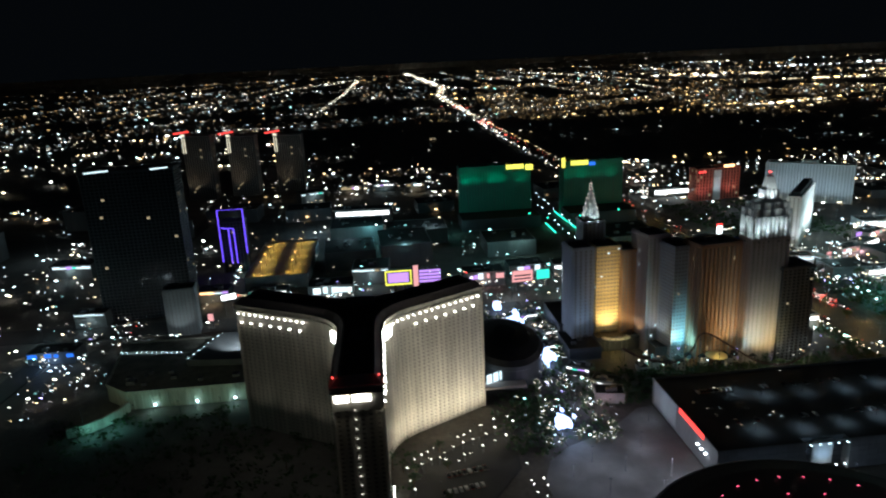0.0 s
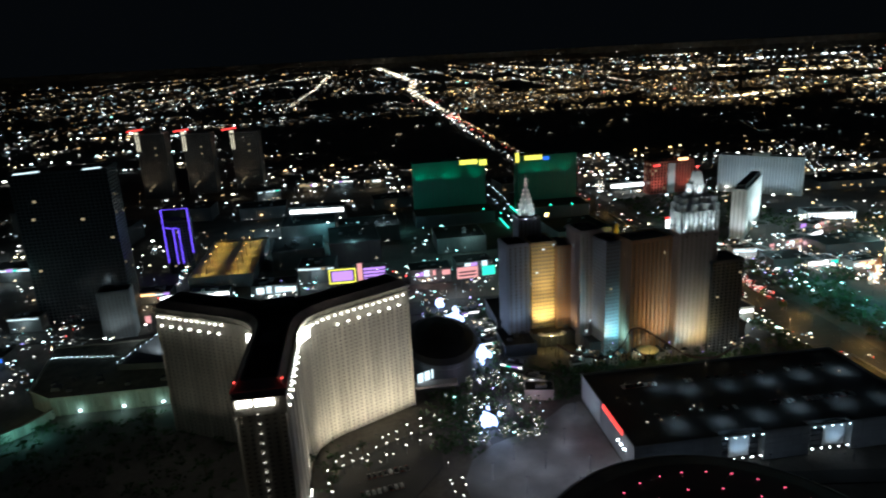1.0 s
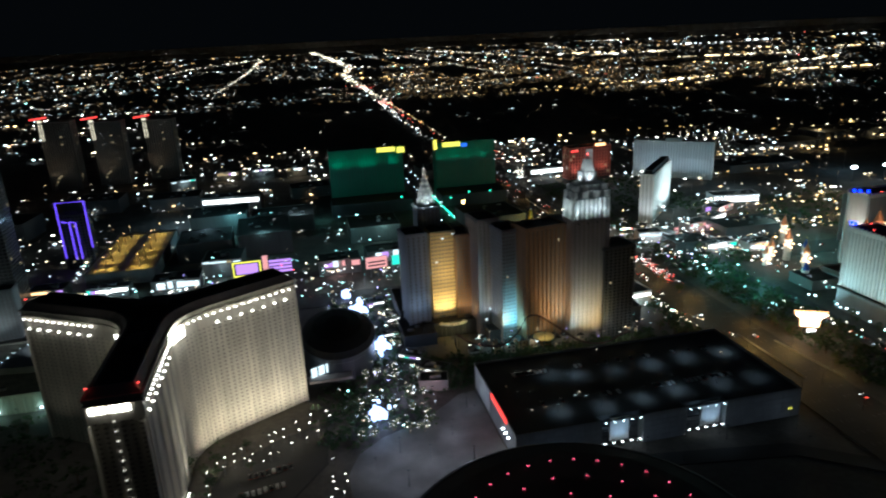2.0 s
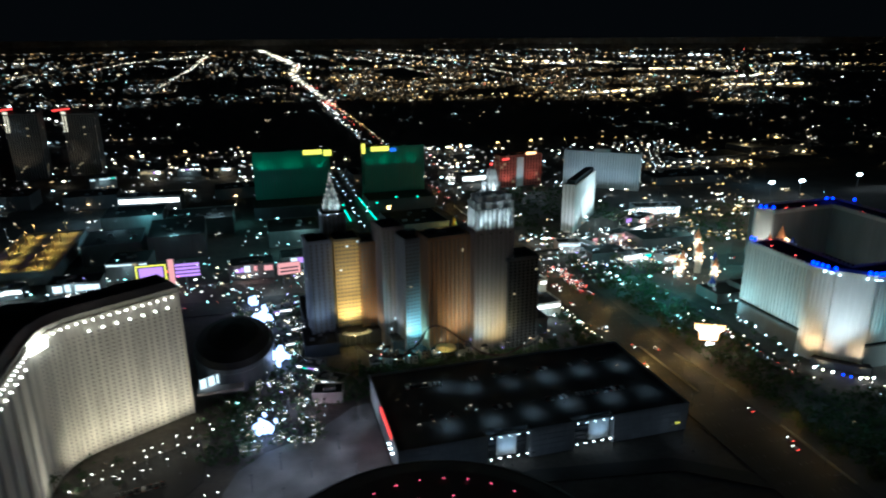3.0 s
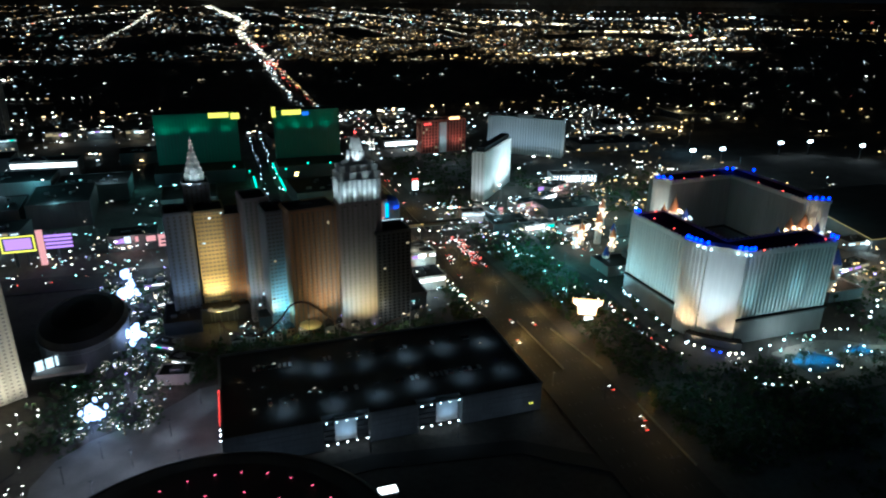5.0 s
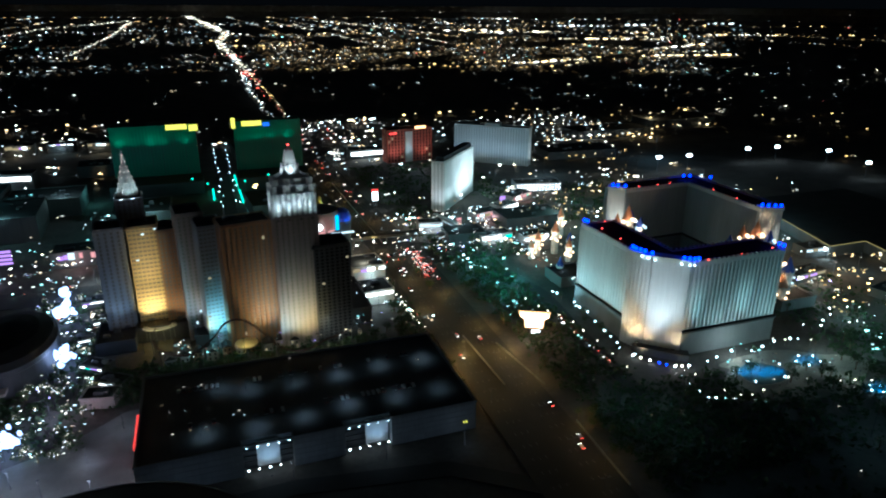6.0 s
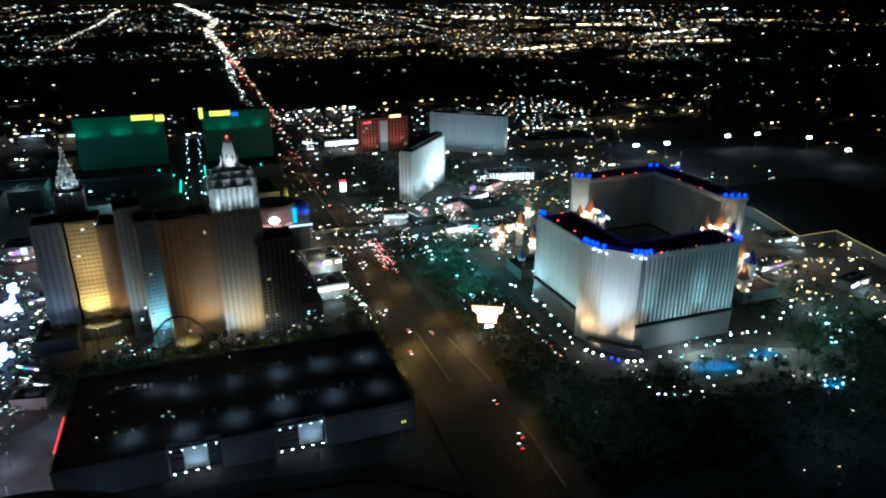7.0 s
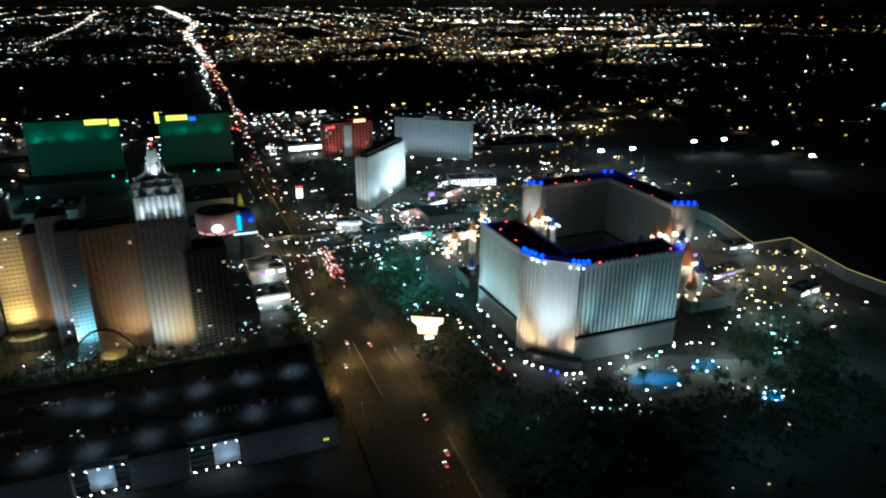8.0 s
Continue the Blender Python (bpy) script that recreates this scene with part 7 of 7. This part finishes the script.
def far_city():
    # faint, wide glowing specks added to imitate light on street-lit blocks
    lamps("city_lights", patchy(polar(6000, 2540, 15000, -48, 44), -0.12), "haze", "faint specks imitating the glow of far street-lit blocks", 0.00044, 1.8)
    lamps("city_lights", patchy(polar(3200, 2540, 5600, 6, 36), -0.2), "tan", "faint amber specks imitating the glow of far suburbs", 0.00044, 1.8)
    lamps("city_lights", patchy(polar(1700, 2600, 15000, -48, 44)), "dim", "faint house lamps of the far city", 0.00044, 1.8)
    lamps("city_lights", patchy(polar(420, 2600, 12000, -48, 8) + polar(620, 2650, 16000, 0, 42)), "mix", "scattered lamps of the far city", 0.00041, 1.8)
    lamps("city_lights", polar(300, 7000, 24000, -48, 56), "dim", "faint lamps on the far hills", 0.00041, 1.8)
    lamps("city_lights", patchy(clusters(70, 2560, 8000, -46, 14, 0.022, (5, 14)), -0.06), "white", "bright car park lamps of the far city", 0.00040, 1.8)
    lamps("city_lights", patchy(clusters(90, 2700, 12000, -46, 42, 0.018, (4, 10)), -0.04), "mix", "lamps of far malls and lots", 0.00041, 1.8)
    lamps("city_lights", patchy(clusters(120, 2560, 7000, 6, 38, 0.03, (6, 14)), -0.04), "amber", "amber street lamps of far suburbs", 0.00044, 1.8)
    # the grid: cross streets and avenues, lit in stretches
    pts = []
    for k in range(22):
        y = 2700 * 1.085 ** k
        for _ in range(3):
            x0 = CENTRE[0] + y * R.uniform(-1.0, 0.75)
            pts += streets([[(x0, y), (x0 + y * R.uniform(0.06, 0.3), y * R.uniform(0.995, 1.005))]], 0.012, 0.0018, 0.7)
    for x in (-4600, -3700, -2900, -2300, -1750, -1250, 900, 1500, 2050, 2600, 3200, 3900, 4700):
        y = R.uniform(2700, 3600)
        while y < 12000:
            if R.random() < 0.62:
                pts.append((x + R.gauss(0, y * 0.0008), y, 8))
            y *= 1.011
    lamps("street_lights", pts, "grid", "lamps along the grid of far streets", 0.00044, 1.8)
    # the great avenue, bright and bending far away
    lamps("street_lights", streets([[(390, 2490), (380, 3290), (370, 4400), (490, 5560), (440, 7800), (390, 10090), (250, 13000)]], 0.003, 0.0028, 0.9), "avenue", "bright lamps along a far straight avenue", 0.00056, 1.8)
    lamps("street_lights", streets([[(-970, 5330), (-960, 6860), (-670, 8270), (-260, 10210), (200, 11500)], [(-1600, 4100), (-970, 5330)], [(-380, 9370), (-290, 5310), (-300, 3430)]], 0.0055, 0.0016, 0.85), "avenue", "bright lamps along two far curving avenues", 0.00040, 1.8)
    lamps("street_lights", streets([[(1200, 7850), (1280, 6310)], [(1700, 10500), (1830, 9200), (2010, 7670), (2060, 5150)], [(1250, 5360), (1220, 4290), (1210, 3600)], [(1750, 4590), (1680, 3900)]], 0.006, 0.0008, 0.9), "avenue", "lamps along far straight avenues", 0.00040, 1.8)
    # the edge of the city along the dark airfield
    lamps("street_lights", streets([[(180, 2600), (310, 2560)], [(560, 2520), (710, 2450), (930, 2480), (1120, 2490), (1330, 2400), (1570, 2380), (1860, 2600), (2280, 2760), (2700, 2670)], [(700, 2560), (1300, 2620), (2000, 2760)]], 0.009, 0.004, 0.85), "amber", "amber lamps along the airfield's edge", 0.00059, 1.8)
    lamps("street_lights", streets([[(1430, 2530), (1860, 2670)], [(2280, 2760), (2700, 2670)], [(2610, 3190), (3140, 3480)], [(2600, 4270), (3150, 4200)]], 0.005, 0.003, 0.9), "gold", "bright yellow-white lamps of lots past the airfield", 0.00102, 1.8)
    lamps("depot_lights", streets([[(2470, 5370), (3230, 5420)], [(2300, 5900), (3000, 5800)], [(4120, 4600), (4630, 4360)]], 0.004, 0.007, 0.9), "gold", "white lamps of far depots and malls", 0.00094, 1.8)
    lamps("depot_lights", streets([[(4000, 6810), (4650, 6660)], [(5030, 6990), (5360, 6920)], [(6350, 7170), (6710, 7090)]], 0.0055, 0.0016, 1.0), "strip", "long white lamp rows of far warehouses", 0.00094, 1.8)
    lamps("street_lights", streets([[(4510, 4190), (4800, 3580), (5600, 3300)], [(4200, 5200), (5600, 3900), (7500, 3300)], [(5200, 6800), (9000, 5200)]], 0.01, 0.003, 0.8), "amber", "amber lamps along a far hill road", 0.00044, 1.8)
    lamps("depot_lights", streets([[(1950, 2460), (2210, 2320)]], 0.009, 0.001, 0.9), "teal", "pale teal lamps along an airfield hall", 0.00037, 1.8)
    lamps("depot_lights", clusters(12, 9000, 22000, 16, 30, 0.03, (5, 12)), "white", "white lamps at the foot of the far hills", 0.00037, 1.8)
    lamps("city_lights", patchy(polar(200, 1900, 9000, 30, 54)), "mix", "lamps past the dark airfield", 0.00037, 1.8)
    pts = scatter(1000, 2600, 700, 2300, 34) + clusters(5, 1500, 2800, 40, 58, 0.02, (4, 9))
    lamps("airfield_lights", pts, "white", "lone lamps on a dark airfield", 0.00044, 1.8)


far_city()


def near_city():
    w = []
    w += rows(-330, -60, 1700, 1720, 16, 1, 0.85) + rows(-260, -100, 1500, 1530, 10, 1, 0.8) + rows(-420, 60, 1800, 2300, 10, 3, 0.3)
    w += rows(-180, 120, 1280, 1420, 9, 3, 0.7)
    w += rows(420, 560, 1150, 1420, 9, 8, 0.75) + rows(560, 800, 1120, 1350, 12, 7, 0.6)
    w += rows(800, 1000, 1080, 1330, 9, 8, 0.75)
    w += scatter(400, 620, 600, 1000, 90) + scatter(620, 900, 560, 900, 70) + scatter(400, 520, 590, 720, 90)
    w += scatter(-84, -38, 652, 662, 26, (4, 14)) + scatter(-160, -100, 664, 672, 14, (3, 9)) + scatter(-260, 100, 960, 1500, 150) + scatter(60, 420, 1050, 1500, 90) + scatter(-300, 60, 700, 960, 90)
    w += scatter(-700, -200, 560, 1300, 160) + scatter(-900, -300, 1300, 2500, 110) + scatter(-1500, -500, 1700, 2600, 150)
    w += scatter(690, 980, 480, 800, 60) + scatter(680, 800, 420, 560, 30) + rows(840, 1010, 1080, 1340, 10, 9, 0.8) + scatter(560, 900, 900, 1120, 70) + scatter(400, 560, 1000, 1400, 110) + scatter(480, 640, 640, 780, 60) + scatter(560, 800, 600, 860, 110) + scatter(500, 600, 540, 640, 50) + scatter(690, 860, 380, 640, 30) + scatter(-900, -240, 420, 900, 120)
    lamps("car_park_lights", w, "lot", "white lamps of car parks and yards", 0.0009)
    t = scatter(-60, 240, 640, 900, 80) + scatter(430, 520, 420, 560, 50, (2, 6)) + scatter(180, 340, 436, 464, 24, (3, 10)) + scatter(540, 700, 290, 340, 30, (2, 5)) + scatter(-320, -180, 480, 700, 30)
    lamps("car_park_lights", t, "teal", "pale teal lamps among halls", 0.0009)
    m = scatter(80, 145, 355, 600, 260, (1, 6)) + scatter(140, 400, 600, 660, 120, (2, 8)) + scatter(330, 470, 560, 660, 150, (2, 8)) + scatter(-260, 140, 600, 680, 150, (2, 8)) + scatter(-420, -220, 380, 640, 90) + scatter(640, 820, 300, 520, 26, (2, 8))
    m += scatter(420, 560, 560, 720, 170, (2, 9)) + scatter(500, 560, 470, 600, 60, (2, 9)) + scatter(60, 240, 600, 700, 120, (3, 12)) + scatter(190, 330, 440, 464, 60, (3, 11)) + scatter(-420, -200, 600, 900, 110, (3, 14)) + scatter(660, 740, 330, 420, 26, (2, 8)) + scatter(300, 372, 440, 600, 110, (2, 12))
    m += along([(-168, 690), (-186, 860)], 5, 1.6, 0.9)
    m += along([(509, 334), (508, 308), (508, 288), (524, 281), (541, 272)], 4.5, 0.5, 0.9, (1, 2)) + along([(473, 420), (473, 347)], 4.2, 0.4, 0.9, (1, 2))
    lamps("shop_lights", m, "shop", "small lamps of shops and promenades", 0.00085)
    a = along([(560, 690), (700, 640), (860, 600)], 14, 4, 0.9) + scatter(700, 1000, 900, 1100, 50) + along([(620, 1420), (1000, 1380)], 16, 8, 0.8) + scatter(1000, 1250, 1100, 1250, 50) + scatter(690, 860, 330, 480, 70) + scatter(670, 800, 320, 420, 30)
    a += scatter(900, 1600, 620, 1400, 60) + along([(540, 700), (640, 640), (800, 600)], 9, 6, 0.9) + scatter(560, 780, 600, 760, 90) + scatter(640, 900, 640, 900, 60) + along([(640, 760), (760, 700), (900, 660)], 10, 5, 0.9)
    v = along([(366, 660), (358, 1100), (362, 2580)], 30, 5, 0.8)
    lamps("avenue_lights", v, "white", "white lamps and signs along one side of the avenue", 0.0007)
    lamps("street_lights", a, "side", "amber lamps along side streets", 0.00095)
    lamps("street_lights", along([(-278, 430), (-252, 522), (-238, 600)], 5, 7, 0.9, (3, 8)) + along([(-262, 440), (-244, 540)], 6, 3, 0.8, (1, 4)) + along([(-440, 780), (-400, 880), (-440, 980)], 7, 9, 0.9, (3, 10)) + along([(-246, 566), (-178, 556)], 4.5, 0.8, 0.9, (14, 16)) + scatter(-320, -240, 520, 580, 30, (3, 8)) + along([(-640, 1240), (-560, 1120)], 12, 10, 0.9), "lot", "lamps and traffic along a side street", 0.0007)
    lamps("avenue_lights", along([(360, 1380), (358, 1880), (370, 2380)], 22, 4, 0.9, (5, 9)) + along([(400, 640), (394, 1100), (396, 1500)], 22, 5, 0.8, (5, 10)), "white", "white lamps and signs along the avenue", 0.0009)
    lamps("avenue_lights", along([(392, 1430), (398, 1730), (390, 2490)], 14, 2, 0.95, (5, 9)), "amber", "amber lamps along the avenue's far side", 0.0005)
    r = along([(398, 640), (388, 1000), (392, 1500), (394, 2500)], 34, 6, 0.6, (0.8, 1.2)) + along([(386, 2440), (392, 2600)], 8, 12, 0.9, (0.8, 6)) + along([(400, 1320), (396, 1460)], 9, 8, 0.8, (0.8, 6)) + along([(385, 3200), (378, 3400)], 14, 16, 0.9, (0.8, 6)) + along([(381, 2380), (381, 2560)], 9, 6, 0.9, (0.8, 1.2)) + along([(381, 1250), (381, 1330)], 9, 8, 0.9, (0.8, 1.2)) + scatter(395, 420, 530, 610, 40, (0.8, 1.4)) + scatter(380, 470, 1180, 1300, 16, (3, 14))
    r += along([(477, 425), (475, 385), (474, 345)], 3.2, 0.6, 0.8, (0.8, 1.4))
    lamps("tail_lights", r, "red", "red tail lamps of queueing traffic", 0.0009)
    d = scatter(430, 760, 120, 340, 30, (2, 6)) + scatter(180, 350, 318, 395, 20, (18.5, 19)) + scatter(-320, 0, 260, 440, 24) + scatter(440, 900, 1500, 2300, 26) + scatter(900, 1700, 1300, 2200, 50) + scatter(-100, 370, 1500, 2400, 22) + scatter(190, 340, 430, 460, 30, (6, 12))
    lamps("yard_lights", d, "dim", "few faint lamps on dark ground", 0.0007)


near_city()
